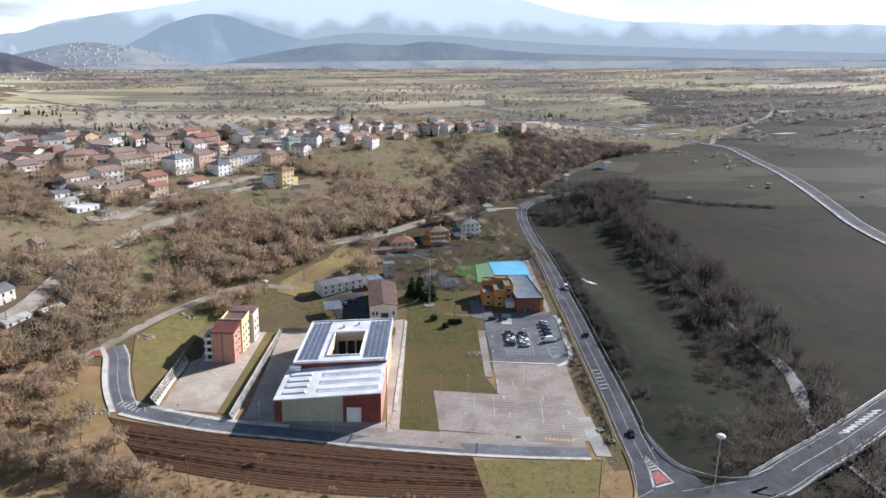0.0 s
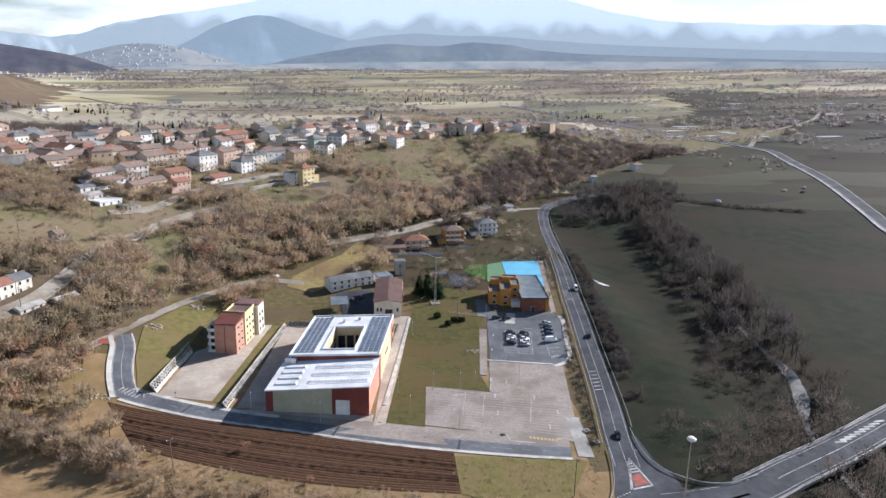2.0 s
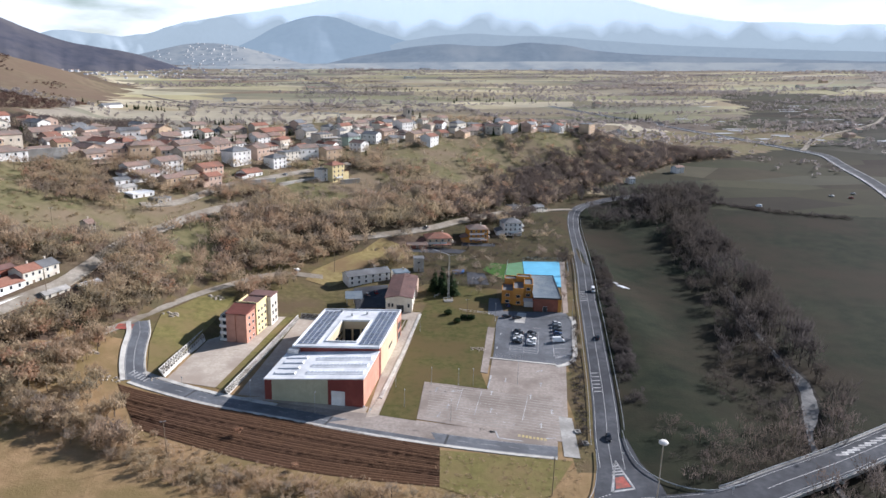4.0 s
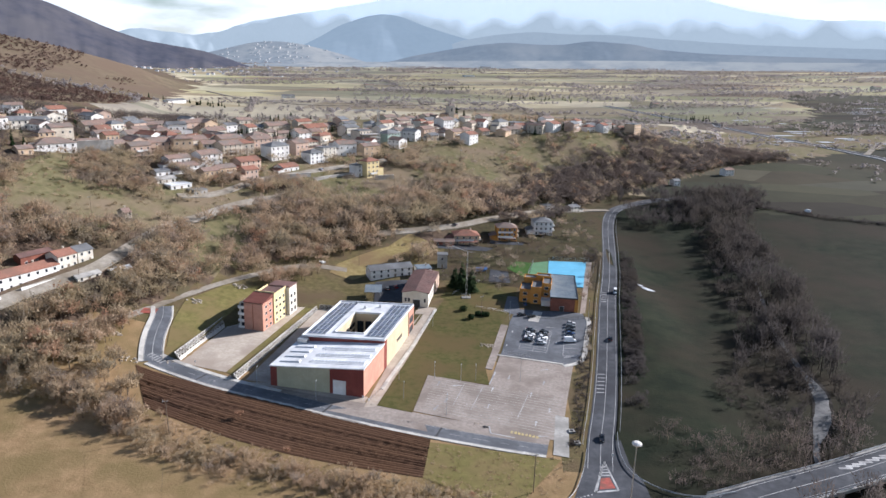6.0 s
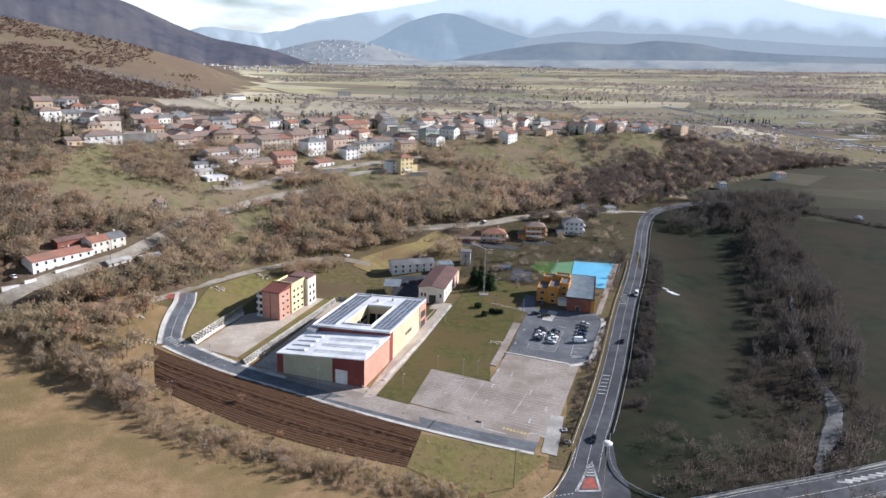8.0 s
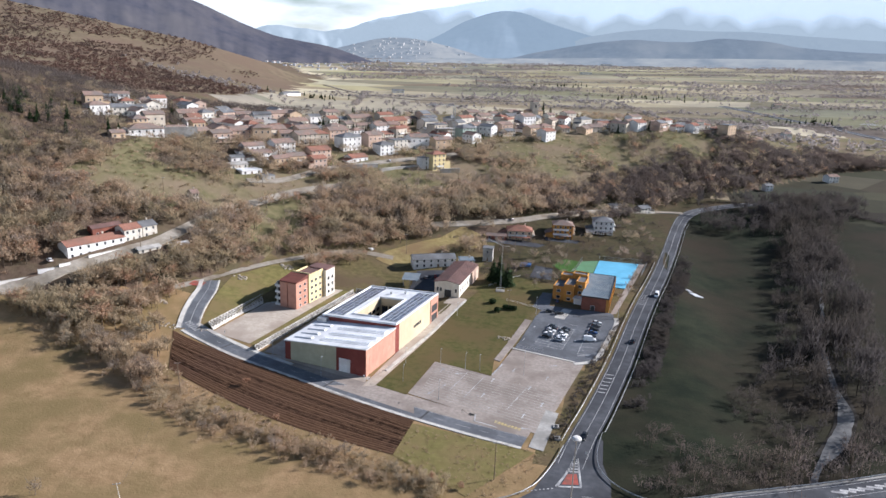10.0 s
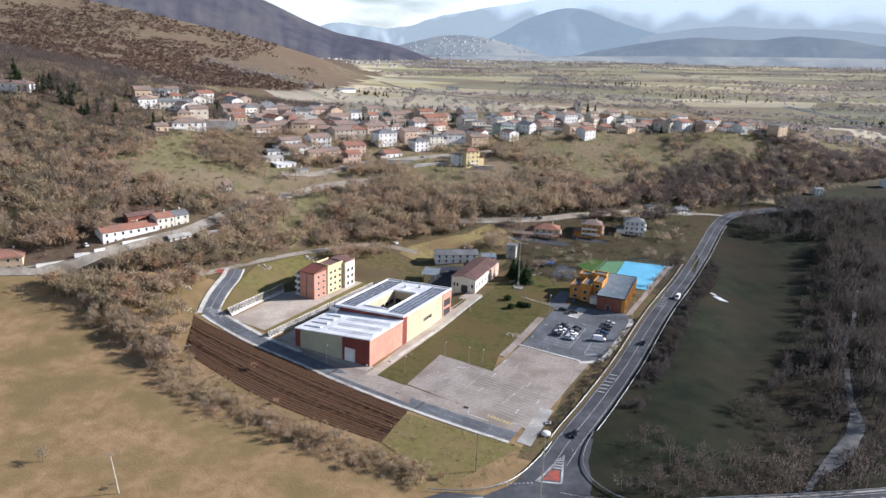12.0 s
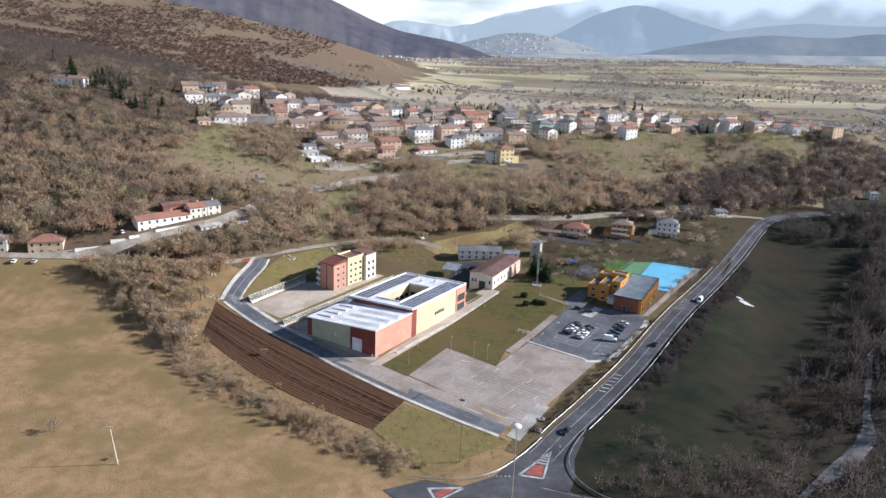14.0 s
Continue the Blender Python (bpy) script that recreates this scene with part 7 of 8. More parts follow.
scatter("undergrowth", BUSH, bushes, (M_TWIG,), "brown leafless bushes under the trees", "undergrowth")
scatter("olive_scrub", BUSH, olive, (M_SHRUB,), "olive green scrub on the grassy hillside", "undergrowth")
# far hedgerows, copses and hill woods
hedge_rows, copses, heath, pines_far, west = [], [], [], [], []
rh = random.Random(9)
for _ in range(400):
    x, y = rh.uniform(-1500, 2700), rh.uniform(900, 4000)
    if abs(math.degrees(math.atan2(x, y))) > 46:
        continue
    a = radians(rh.choice((24, 24, 24, 114, 10, -6)) + rh.uniform(-8, 8))
    n = rh.randrange(10, 50)
    wide_ = rh.choice((3, 4, 12))
    for k in range(n):
        px, py = x + math.cos(a) * k * 8 + rh.uniform(-3, 3), y + math.sin(a) * k * 8 + rh.uniform(-wide_, wide_)
        if px > -620 - max(0, py - 1500) * 0.4:
            hedge_rows.append((px, py, rh.uniform(4, 10), rh.uniform(9, 17)))
for _ in range(130):
    x, y = rh.uniform(-900, 2500), rh.uniform(940, 4000)
    s = rh.uniform(12, 60)
    for k in range(int(s * 1.5)):
        copses.append((rh.gauss(x, s * 1.7), rh.gauss(y, s * 0.6), rh.uniform(5, 12), rh.uniform(8, 15)))
for _ in range(2600):
    x, y = rh.uniform(180, 1300), rh.uniform(700, 1900)
    if thick(x, y, 0.005, 12) > 0.08 and float(np.hypot(FAST[:, 0] - x, FAST[:, 1] - y).min()) > 14:
        copses.append((x, y, rh.uniform(3, 8), rh.uniform(6, 11)))
GX, GY = rn.uniform(-2000, -480, 30000), rn.uniform(420, 1750, 30000)
a1, c1, e1 = along(HILL_FOOT, GX, GY)
a2, c2, e2 = along(HILL_CREST, GX, GY)
on = e1 & ~e2
for x, y, f in zip(GX[on].tolist(), GY[on].tolist(), (a1 / (a1 + a2))[on].tolist()):
    if thick(x, y, 0.008, 20) + (0.35 if x < -905 - (y - 1400) * 0.3 or y < 1150 else -0.5) + (0.35 if f < 0.25 and y < 1260 else 0) > rh.uniform(-0.1, 0.3):
        heath.append((x, y, rh.uniform(3, 6.5), rh.uniform(6, 11)))
for _ in range(5000):
    x, y = rh.uniform(-560, -255), rh.uniform(150, 610)
    if land(x, y) > 30 and free(x, y, 4, 11) and thick(x, y, 0.012, 31) > rh.uniform(-0.9, -0.25):
        west.append((x, y, rh.uniform(5, 9), rh.uniform(5, 10)))
for cx, cy, n, s in ((-175, 850, 40, 26), (-120, 900, 20, 20), (-360, 1050, 30, 40), (-330, 345, 40, 22), (-300, 700, 14, 16), (-190, 530, 14, 12), (300, 1200, 20, 30), (-560, 1250, 20, 40), (60, 1600, 24, 60), (-160, 1900, 20, 40)):
    for k in range(n):
        pines_far.append((rh.gauss(cx, s), rh.gauss(cy, s * 0.6), rh.uniform(6, 12), rh.uniform(3.5, 6)))
CONIFER = []
for s in range(3):
    r = random.Random(90 + s)
    w_, c = Build(), Build()
    w_.rod((0, 0, 0), (0, 0, 0.9), 0.02, 0.004, 4)
    for k in range(320):
        z = 1.0 - 0.95 * math.sqrt(r.random())
        rad = (1.02 - z) * 0.46 * r.uniform(0.55, 1.0)
        a = r.uniform(0, 6.283)
        p = Vector((math.cos(a) * rad * 0.35, math.sin(a) * rad * 0.35, z))
        d = Vector((math.cos(a), math.sin(a), -0.25)).normalized()
        q = Vector((-math.sin(a), math.cos(a), r.uniform(-0.4, 0.4))) * r.uniform(0.04, 0.09)
        c.face([p - q, p + q, p + d * rad * 0.9])
    CONIFER.append((w_, c))
CON_T = [arrays(*q) for q in CONIFER]
scatter("hedgerows", DOT_T, hedge_rows, (M_HAZED_TWIG,), "long bare hedgerows between the fields of the plain", "hedgerow")
scatter("copses", DOT_T, copses, (M_HAZED_TWIG,), "bare copses scattered over the plain", "wood")
scatter("west_wood", TINY_T, west, (M_BARK, M_HALF_SHADE_TWIG), "bare grey-brown wood on the hillside west of the village", "wood")
scatter("hill_wood", DOT_T, heath, (M_HEATH,), "russet brown oak scrub on the heath hill", "wood")
scatter("garden_evergreens", CON_T, garden_firs, (M_BARK, M_PINE), "dark cypresses and firs in the village gardens", "wood")
scatter("far_evergreens", CON_T, pines_far, (M_BARK, M_PINE), "dark evergreen groups near the far farms", "wood")

# ---- trees that stand singly ----
KINDS = {}


def tree(x, y, h, w, kind, label, group):
    """A tree of its own: trunk with limbs, and a crown; alike ones share their meshes."""
    key = (kind, (int(abs(x) * 7 + abs(y) * 3)) % 4)
    if key not in KINDS:
        if kind == "conifer":
            wood, crown = CONIFER[key[1] % 3]
        else:
            wood, crown = bare_tree(200 + key[1], {"bare": 200, "oak": 120, "shrub": 130}[kind], 0.42, clump=kind == "oak", mass={"bare": 150, "oak": 260, "shrub": 100}[kind])
        twig = {"bare": M_TWIG, "oak": M_OAK, "shrub": M_GREY_TWIG, "conifer": M_PINE}[kind]
        KINDS[key] = (wood.mesh("trunk", M_BARK), crown.mesh("crown", twig))
    ob = thing({"bare": "bare_tree", "oak": "oak_tree", "shrub": "bare_shrub", "conifer": "fir_tree"}[kind], label, "tree", x, y, height(x, y) - 0.1, (x * 37 + y * 11) % 360, group)
    ob.scale = (w, w, h)
    part("trunk", KINDS[key][0], (), ob)
    part("crown", KINDS[key][1], (), ob)
    return ob


rs = random.Random(21)
HEDGE = curve_pts([(-196, 216), (-170, 207), (-141, 199), (-118, 187), (-98, 175.5), (-80, 170), (-60, 167), (-40, 163), (-18, 160.5), (-2, 158)], 2.0)
HR = sides(HEDGE)
hb = []
for i, p in enumerate(HEDGE):
    far_w = i / len(HEDGE)
    for k in range(9):
        q = p + HR[i] * rs.gauss(0, 4.2 - 1.8 * far_w) + np.array([rs.uniform(-1, 1), rs.uniform(-1, 1)])
        hb.append((q[0], q[1], rs.uniform(1.2, 3.4), rs.uniform(1.8, 4.0)))
    for k in range(2 if far_w < 0.45 else 1):
        q = p + HR[i] * rs.gauss(-0.5, 4.5 - 2.6 * far_w)
        if rs.random() < (0.95 if far_w < 0.42 else 0.6):
            h = rs.uniform(4.5, 8.5) if far_w < 0.42 else rs.uniform(2.6, 5.0)
            if rs.random() < 0.85:
                tree(q[0], q[1], h, h * rs.uniform(0.8, 1.15), "bare" if rs.random() < 0.6 else "shrub", "bare thorny tree in the hedge by the ploughed field", "hedge trees")
for _ in range(900):
    i = rs.randrange(6, len(HEDGE) - 1)
    q = HEDGE[i] - HR[i] * rs.uniform(2, 15) * (1 if HR[i][1] < 0 else -1)
    edge = 199 + (-118 - q[0]) * 0.2857 - 5.5 * math.sin(max(0.0, min(1.0, (q[0] + 118) / 98)) * math.pi)
    if q[1] < edge + rs.uniform(-1.5, 1.0) and q[0] > -150:
        hb.append((q[0], q[1], rs.uniform(0.4, 1.5), rs.uniform(0.8, 2.6)))
for _ in range(420):
    x, y = rs.uniform(-22, 24), rs.uniform(158, 189)
    if y > 160 + (x + 20) * -0.35 and y < 189.5 - (x + 20) * 0.07 and x < 18 + (y - 170) * 0.35:
        hb.append((x, y, rs.uniform(0.2, 0.8), rs.uniform(0.5, 1.8)))
scatter("hedge", BUSH, hb, (M_TWIG,), "tangled leafless hedge along the ploughed field", "hedge")
for _ in range(150):
    x, y = rs.uniform(-215, -146), rs.uniform(196, 258)
    if x > -150 - (258 - y) * 0.1 or y < 214 + (x + 160) * -0.1 - 6:
        continue
    if free(x, y, 4.2, 9):
        h = rs.uniform(4.5, 9.5)
        kind = "oak" if rs.random() < 0.15 else "bare"
        tree(x, y, h, h * rs.uniform(0.85, 1.2), kind, "russet leafed oak by the lane" if kind == "oak" else "bare branching tree beside the lane", "trees by the lane")
for _ in range(70):
    x, y = rs.uniform(-178, -122), rs.uniform(196, 226)
    if y < 226 + (x + 122) * 0.28 + 14 and y > 200 + (x + 122) * -0.2 and not (x > -136 and y > 212):
        h = rs.uniform(3.5, 8.5)
        tree(x, y, h, h * rs.uniform(0.85, 1.15), "bare" if rs.random() < 0.7 else "shrub", "bare thorny tree in the hedge by the ploughed field", "hedge trees")
for x, y, h in ((-84.5, 196.5, 3.4), (-62.5, 178, 2.6), (3, 161, 2.4), (-6, 163, 2.2)):
    tree(x, y, h, h * 1.1, "oak", "small russet shrub at the edge of the ploughed field", "field edge shrubs")
for x, y, h in ((-103, 123, 4.6), (-76, 121.5, 2.2)):
    tree(x, y, h, h, "shrub", "small bare tree standing in the dry meadow", "meadow trees")
for x, y, h, w in ((-166.6, 235.5, 5, 4.5), (-20.5, 337, 16, 11.5), (-24.5, 340, 13, 10), (-15.5, 333.5, 14, 10.5), (-6, 469, 10, 5), (41, 503, 9, 3.4), (-55, 735, 17, 8), (-47, 733, 13, 7), (30, 720, 10, 8), (-338, 342, 12, 7), (-362, 338, 11, 7), (-372, 345, 13, 7), (-345, 348, 10, 6)):
    tree(x, y, h, w, "conifer", "dark green fir tree with a dense pointed crown", "firs")
for x, y, h in ((40.5, 330, 5), (44.5, 345, 6), (46, 360, 6), (47.5, 372, 5), (36.5, 268, 5), (38.5, 283, 4.5), (-12, 362, 6), (0, 352, 5), (6, 350, 6), (-2, 336, 5)):
    tree(x, y, h, h * 0.85, "shrub", "slender bare tree beside the school grounds", "school trees")


# ---- cars ----
def hubs(r, w):
    b = Build()
    b.rod((-w / 2, 0, 0), (w / 2, 0, 0), r, r, 12)
    return b


WHEEL = (hubs(0.32, 0.2).mesh("tyre", M_TYRE), hubs(0.2, 0.215).mesh("rim", M_STEEL))
CAR_GLASS = mat("car_glass", (0.015, 0.018, 0.022), (0.03, 0.035, 0.04), 1.0, rough=0.06)
LAMP_RED = mat("tail_lamp", (0.25, 0.012, 0.01), (0.35, 0.02, 0.015), 2.0, rough=0.3)
PAINTS = {}


def car(x, y, turn, paint, label, group, van=False):
    """A parked car, its nose towards +y: lofted body, glazed cabin, wheels, lamps."""
    if paint not in PAINTS:
        c = {"white": (0.78, 0.78, 0.78), "black": (0.015, 0.015, 0.018), "grey": (0.12, 0.125, 0.13), "silver": (0.5, 0.51, 0.52), "blue": (0.03, 0.06, 0.14), "red": (0.3, 0.03, 0.025)}[paint]
        PAINTS[paint] = mat("car_paint_" + paint, c, tuple(min(1, q * 1.08) for q in c), 1.0, rough=0.25)
    ob = thing("van" if van else "car", label, "van" if van else "car", x, y, height(x, y) + 0.07, turn, group)
    L, W, H = (5.4, 1.95, 2.3) if van else (4.2, 1.75, 1.48)
    h = L / 2
    b = Build()
    prof = [(-h, 0.35, 0.62), (-h + 0.1, 0.3, 0.92), (-h * 0.55, 0.26, 0.95), (h * 0.4, 0.26, 0.93), (h * 0.9, 0.28, 0.78), (h, 0.36, 0.6)]
    if van:
        prof = [(-h, 0.35, 1.1), (-h + 0.1, 0.3, 1.2), (-h * 0.5, 0.3, 1.2), (h * 0.5, 0.3, 1.15), (h * 0.92, 0.3, 0.95), (h, 0.4, 0.7)]
    for (y0, a0, c0), (y1, a1_, c1) in zip(prof, prof[1:]):
        w0 = W / 2 * (0.93 if abs(y0) > h * 0.85 else 1.0)
        w1 = W / 2 * (0.93 if abs(y1) > h * 0.85 else 1.0)
        b.solid([(-w0, y0, a0), (w0, y0, a0), (w1, y1, a1_), (-w1, y1, a1_)], [(-w0 * 0.95, y0, c0), (w0 * 0.95, y0, c0), (w1 * 0.95, y1, c1), (-w1 * 0.95, y1, c1)])
    part("body", b, PAINTS[paint], ob)
    y0, y1 = (-h + 0.12, h * 0.62) if van else (-h * 0.88, h * 0.36)
    ya, yb = (-h + 0.2, h * 0.36) if van else (-h * 0.6, h * 0.0)
    z0, z1 = (1.15, H) if van else (0.92, H)
    part("cabin", Build().solid([(-W * 0.47, y0, z0), (W * 0.47, y0, z0), (W * 0.47, y1, z0), (-W * 0.47, y1, z0)], [(-W * 0.37, ya, z1 - 0.08), (W * 0.37, ya, z1 - 0.08), (W * 0.37, yb, z1 - 0.08), (-W * 0.37, yb, z1 - 0.08)]), PAINTS[paint] if van else CAR_GLASS, ob, "" if van else "dark glazed cabin")
    part("roof", Build().box(-W * 0.375, W * 0.375, ya - 0.03, yb + 0.03, z1 - 0.09, z1, inset=0.06), PAINTS[paint], ob)
    if van:
        part("windscreen", Build().solid([(-W * 0.43, y1 - 0.12, z0 + 0.08), (W * 0.43, y1 - 0.12, z0 + 0.08), (W * 0.43, y1 + 0.02, z0 + 0.08), (-W * 0.43, y1 + 0.02, z0 + 0.08)],
                                         [(-W * 0.36, yb - 0.04, z1 - 0.2), (W * 0.36, yb - 0.04, z1 - 0.2), (W * 0.36, yb + 0.1, z1 - 0.2), (-W * 0.36, yb + 0.1, z1 - 0.2)]), CAR_GLASS, ob)
    for sx in (-1, 1):
        part("headlight", Build().box(sx * W * 0.36 - 0.16, sx * W * 0.36 + 0.16, h - 0.06, h + 0.015, 0.56, 0.7), M_FRAME, ob)
        part("tail_light", Build().box(sx * W * 0.38 - 0.12, sx * W * 0.38 + 0.12, -h - 0.015, -h + 0.05, 0.6, 0.84), LAMP_RED, ob)
        for yy in (-h * 0.6, h * 0.62):
            wheel = part("wheel", WHEEL[0], (), ob, m=pose(sx * (W / 2 - 0.1), yy, 0.32))
            part("rim", WHEEL[1], (), wheel)
    return ob


for k, (paint, f) in enumerate((("black", 0.42), ("white", 0.55), ("silver", 0.70), ("black", 0.82), ("grey", 0.93))):
    x, y = 7.9 + 3.1 * f + 2.9, 268.4 + 21.2 * f - 0.5
    car(x, y, 80 if k % 2 else -100, paint, paint + " hatchback parked in a marked stall", "parked cars")
for k, (paint, f) in enumerate((("silver", 0.38), ("white", 0.52), ("white", 0.63), ("grey", 0.77), ("black", 0.9))):
    x, y = 13.6 + 3.1 * f + 2.9, 267.4 + 21.2 * f - 0.5
    car(x, y, 80 if k % 2 else -100, paint, paint + " saloon parked in a marked stall", "parked cars")
for k, (paint, f, v) in enumerate((("white", 0.40, True), ("black", 0.52, False), ("blue", 0.63, False), ("black", 0.74, False), ("grey", 0.87, False), ("silver", 0.97, False))):
    x, y = 25.9 + 3.3 * f + 2.6, 264.6 + 32 * f + 1.2
    car(x, y, -82, paint, paint + (" van" if v else " car") + " parked beside the roadside kerb", "parked cars", v)
car(9.5, 303.5, -75, "black", "black car parked before the orange school", "parked cars")
car(14.2, 302.4, -70, "black", "black estate car parked before the orange school", "parked cars")
car(11.5, 318.5, 10, "blue", "dark blue car parked beside the orange school", "parked cars")
car(33.6, 199.5, 172, "black", "black car driving along the country road", "cars on the road")
car(47.6, 283, -8, "black", "black car driving along the country road", "cars on the road")
car(58.2, 345, 172, "white", "white delivery van driving along the country road", "cars on the road", True)
car(243, 572, 30, "white", "white van parked at the field's edge", "parked cars", True)
for x, y, t, c in ((-228, 196, 40, "white"), (-221, 201, 40, "silver"), (-206, 238, 60, "white"), (-58, 330, 20, "grey"), (-54, 333, 20, "red"), (-129, 470, 40, "white"), (-32, 432, 60, "grey"), (350, 622, 30, "white"), (338, 604, 20, "red"), (325, 612, 40, "white"), (402, 560, 20, "white")):
    car(x, y, t, c, c + " car parked outside in a yard", "parked cars")


# ---- lamps and poles ----
def street_lamp(x, y, h, label="tall grey steel lamp post with a flat head", turn=0.0):
    ob = thing("street_lamp", label, "street lamp", x, y, height(x, y), turn, "street lamps")
    part("pole", Build().rod((0, 0, -0.3), (0, 0, h), 0.09, 0.05, 8), M_STEEL, ob)
    part("base", Build().rod((0, 0, -0.2), (0, 0, 0.4), 0.16, 0.14, 8), M_STEEL, ob)
    part("arm", Build().rod((0, 0, h), (0, 0.9, h + 0.15), 0.04, 0.035, 6), M_STEEL, ob)
    part("head", Build().box(-0.17, 0.17, 0.5, 1.25, h + 0.08, h + 0.22, inset=0.04), M_STEEL, ob)
    return ob


for x, y, h in ((8.2, 238.2, 9), (-17, 209, 7), (-24, 236.5, 6), (-14, 236, 6), (-8.5, 236.5, 6), (-33, 218, 6), (-37, 233, 6), (-63, 212.5, 7), (-87, 220.5, 7), (-30, 286, 6), (4, 299, 8), (40.5, 306, 8)):
    street_lamp(x, y, h)
# the tall round-headed mast at the junction
mast = thing("junction_lamp", "tall lamp mast with a white disc head", "street lamp", 33.3, 149.4, 0, 0, "street lamps")
part("pole", Build().rod((0, 0, -0.5), (0, 0, 27.6), 0.22, 0.11, 10), M_STEEL, mast)
b = Build()
ring = [(math.cos(i * math.pi / 8), math.sin(i * math.pi / 8)) for i in range(16)]
for (r0, z0), (r1, z1) in (((0.35, 27.5), (1.15, 27.8)), ((1.15, 27.8), (1.2, 28.15)), ((1.2, 28.15), (0.75, 28.5)), ((0.75, 28.5), (0.1, 28.6))):
    for i in range(16):
        (c0, s0), (c1_, s1) = ring[i], ring[(i + 1) % 16]
        b.face([(c0 * r0, s0 * r0, z0), (c1_ * r0, s1 * r0, z0), (c1_ * r1, s1 * r1, z1), (c0 * r1, s0 * r1, z1)])
part("head", b, M_WHITE, mast, "white disc shaped lamp head")


def wood_pole(x, y, h, lean=0.0, bars=1, label="weathered wooden power pole with a crossarm"):
    ob = thing("power_pole", label, "power pole", x, y, height(x, y), 30, "power poles")
    top = (math.sin(radians(lean)) * -h, 0, h)
    part("post", Build().rod((0, 0, -0.5), top, 0.15, 0.1, 8), M_OFFWHITE if lean > 2 else M_WOOD, ob)
    for k in range(bars):
        z = h - 0.4 - k * 1.0
        part("crossarm", Build().box(top[0] - 0.9, top[0] + 0.9, -0.06, 0.06, z, z + 0.12), M_STEEL, ob)
        for s in (-0.75, 0.75):
            part("insulator", Build().rod((top[0] + s, 0, z + 0.12), (top[0] + s, 0, z + 0.36), 0.07, 0.05, 6), M_WHITE, ob)
    return ob


POLES = [(-72.8, 120.3, 12, 6), (-101.7, 183.2, 12, 2), (10.9, 168.2, 12, 0), (-151, 291, 11, 0), (-112, 350, 11, 0), (-79, 360, 12, 0), (-9, 300, 10, 0), (-22, 392, 11, 0), (8, 398, 10, 0), (-37, 545, 11, 0), (30, 560, 11, 0), (-182, 268, 10, 0), (-205, 318, 10, 0), (-300, 350, 10, 0)]
for x, y, h, lean in POLES:
    wood_pole(x, y, h, lean)


def cable(a, c, sag=1.2):
    """A hanging cable between two pole tops."""
    ob = thing("overhead_cable", "thin dark overhead cable between two poles", "cable", a[0], a[1], a[2], 0, "overhead cables")
    b = Build()
    P = [Vector(((c[0] - a[0]) * f, (c[1] - a[1]) * f, (c[2] - a[2]) * f - 4 * sag * f * (1 - f))) for f in [i / 8 for i in range(9)]]
    for p, q in zip(P, P[1:]):
        b.rod(p, q, 0.025, n=3)
    part("wire", b, M_DARK, ob)


for i, j in ((3, 4), (4, 5), (0, 1), (6, 8), (9, 10), (11, 12)):
    (x0, y0, h0, l0), (x1, y1, h1, l1) = POLES[i], POLES[j]
    cable((x0, y0, height(x0, y0) + h0 - 0.5), (x1, y1, height(x1, y1) + h1 - 0.5))

# steel lattice pylon with the small square base in the park
pyl = thing("lattice_pylon", "slim steel lattice pylon on a square concrete base", "pylon", -17.5, 324.0, height(-17.5, 324) - 0.1, 10)
part("base", Build().box(-2.2, 2.2, -1.6, 1.6, -0.3, 0.5, inset=0.08), M_CONCRETE, pyl)
b = Build()
for sx in (-1, 1):
    for sy in (-1, 1):
        b.rod((sx * 0.38, sy * 0.38, 0.5), (sx * 0.2, sy * 0.2, 24), 0.045, n=4)
for k in range(14):
    z, z2 = 0.5 + k * 1.65, 0.5 + (k + 1) * 1.65
    r0, r1 = 0.38 - 0.18 * k / 14, 0.38 - 0.18 * (k + 1) / 14
    b.rod((-r0, -r0, z), (r1, -r1, z2), 0.028, n=3).rod((r0, -r0, z), (r1, r1, z2), 0.028, n=3).rod((r0, r0, z), (-r1, r1, z2), 0.028, n=3).rod((-r0, r0, z), (-r1, -r1, z2), 0.028, n=3)
part("mast", b, M_STEEL, pyl)
part("crossarm", Build().rod((-7.5, 3.0, 26), (0.3, 0, 23.6), 0.12, n=4).rod((-0.3, 0, 23.6), (3.4, -0.6, 23.8), 0.1, n=4), M_STEEL, pyl)
b = Build()
for x0 in (-2.0, 2.0):
    b.rod((x0, -1.5, 0.5), (x0, -1.5, 1.5), 0.05, n=4).rod((x0, 1.5, 0.5), (x0, 1.5, 1.5), 0.05, n=4).rod((x0, -1.5, 1.5), (x0, 1.5, 1.5), 0.05, n=4)
b.rod((-2, -1.5, 1.5), (2, -1.5, 1.5), 0.05, n=4).rod((-2, 1.5, 1.5), (2, 1.5, 1.5), 0.05, n=4)
part("railing", b, M_WHITE, pyl)


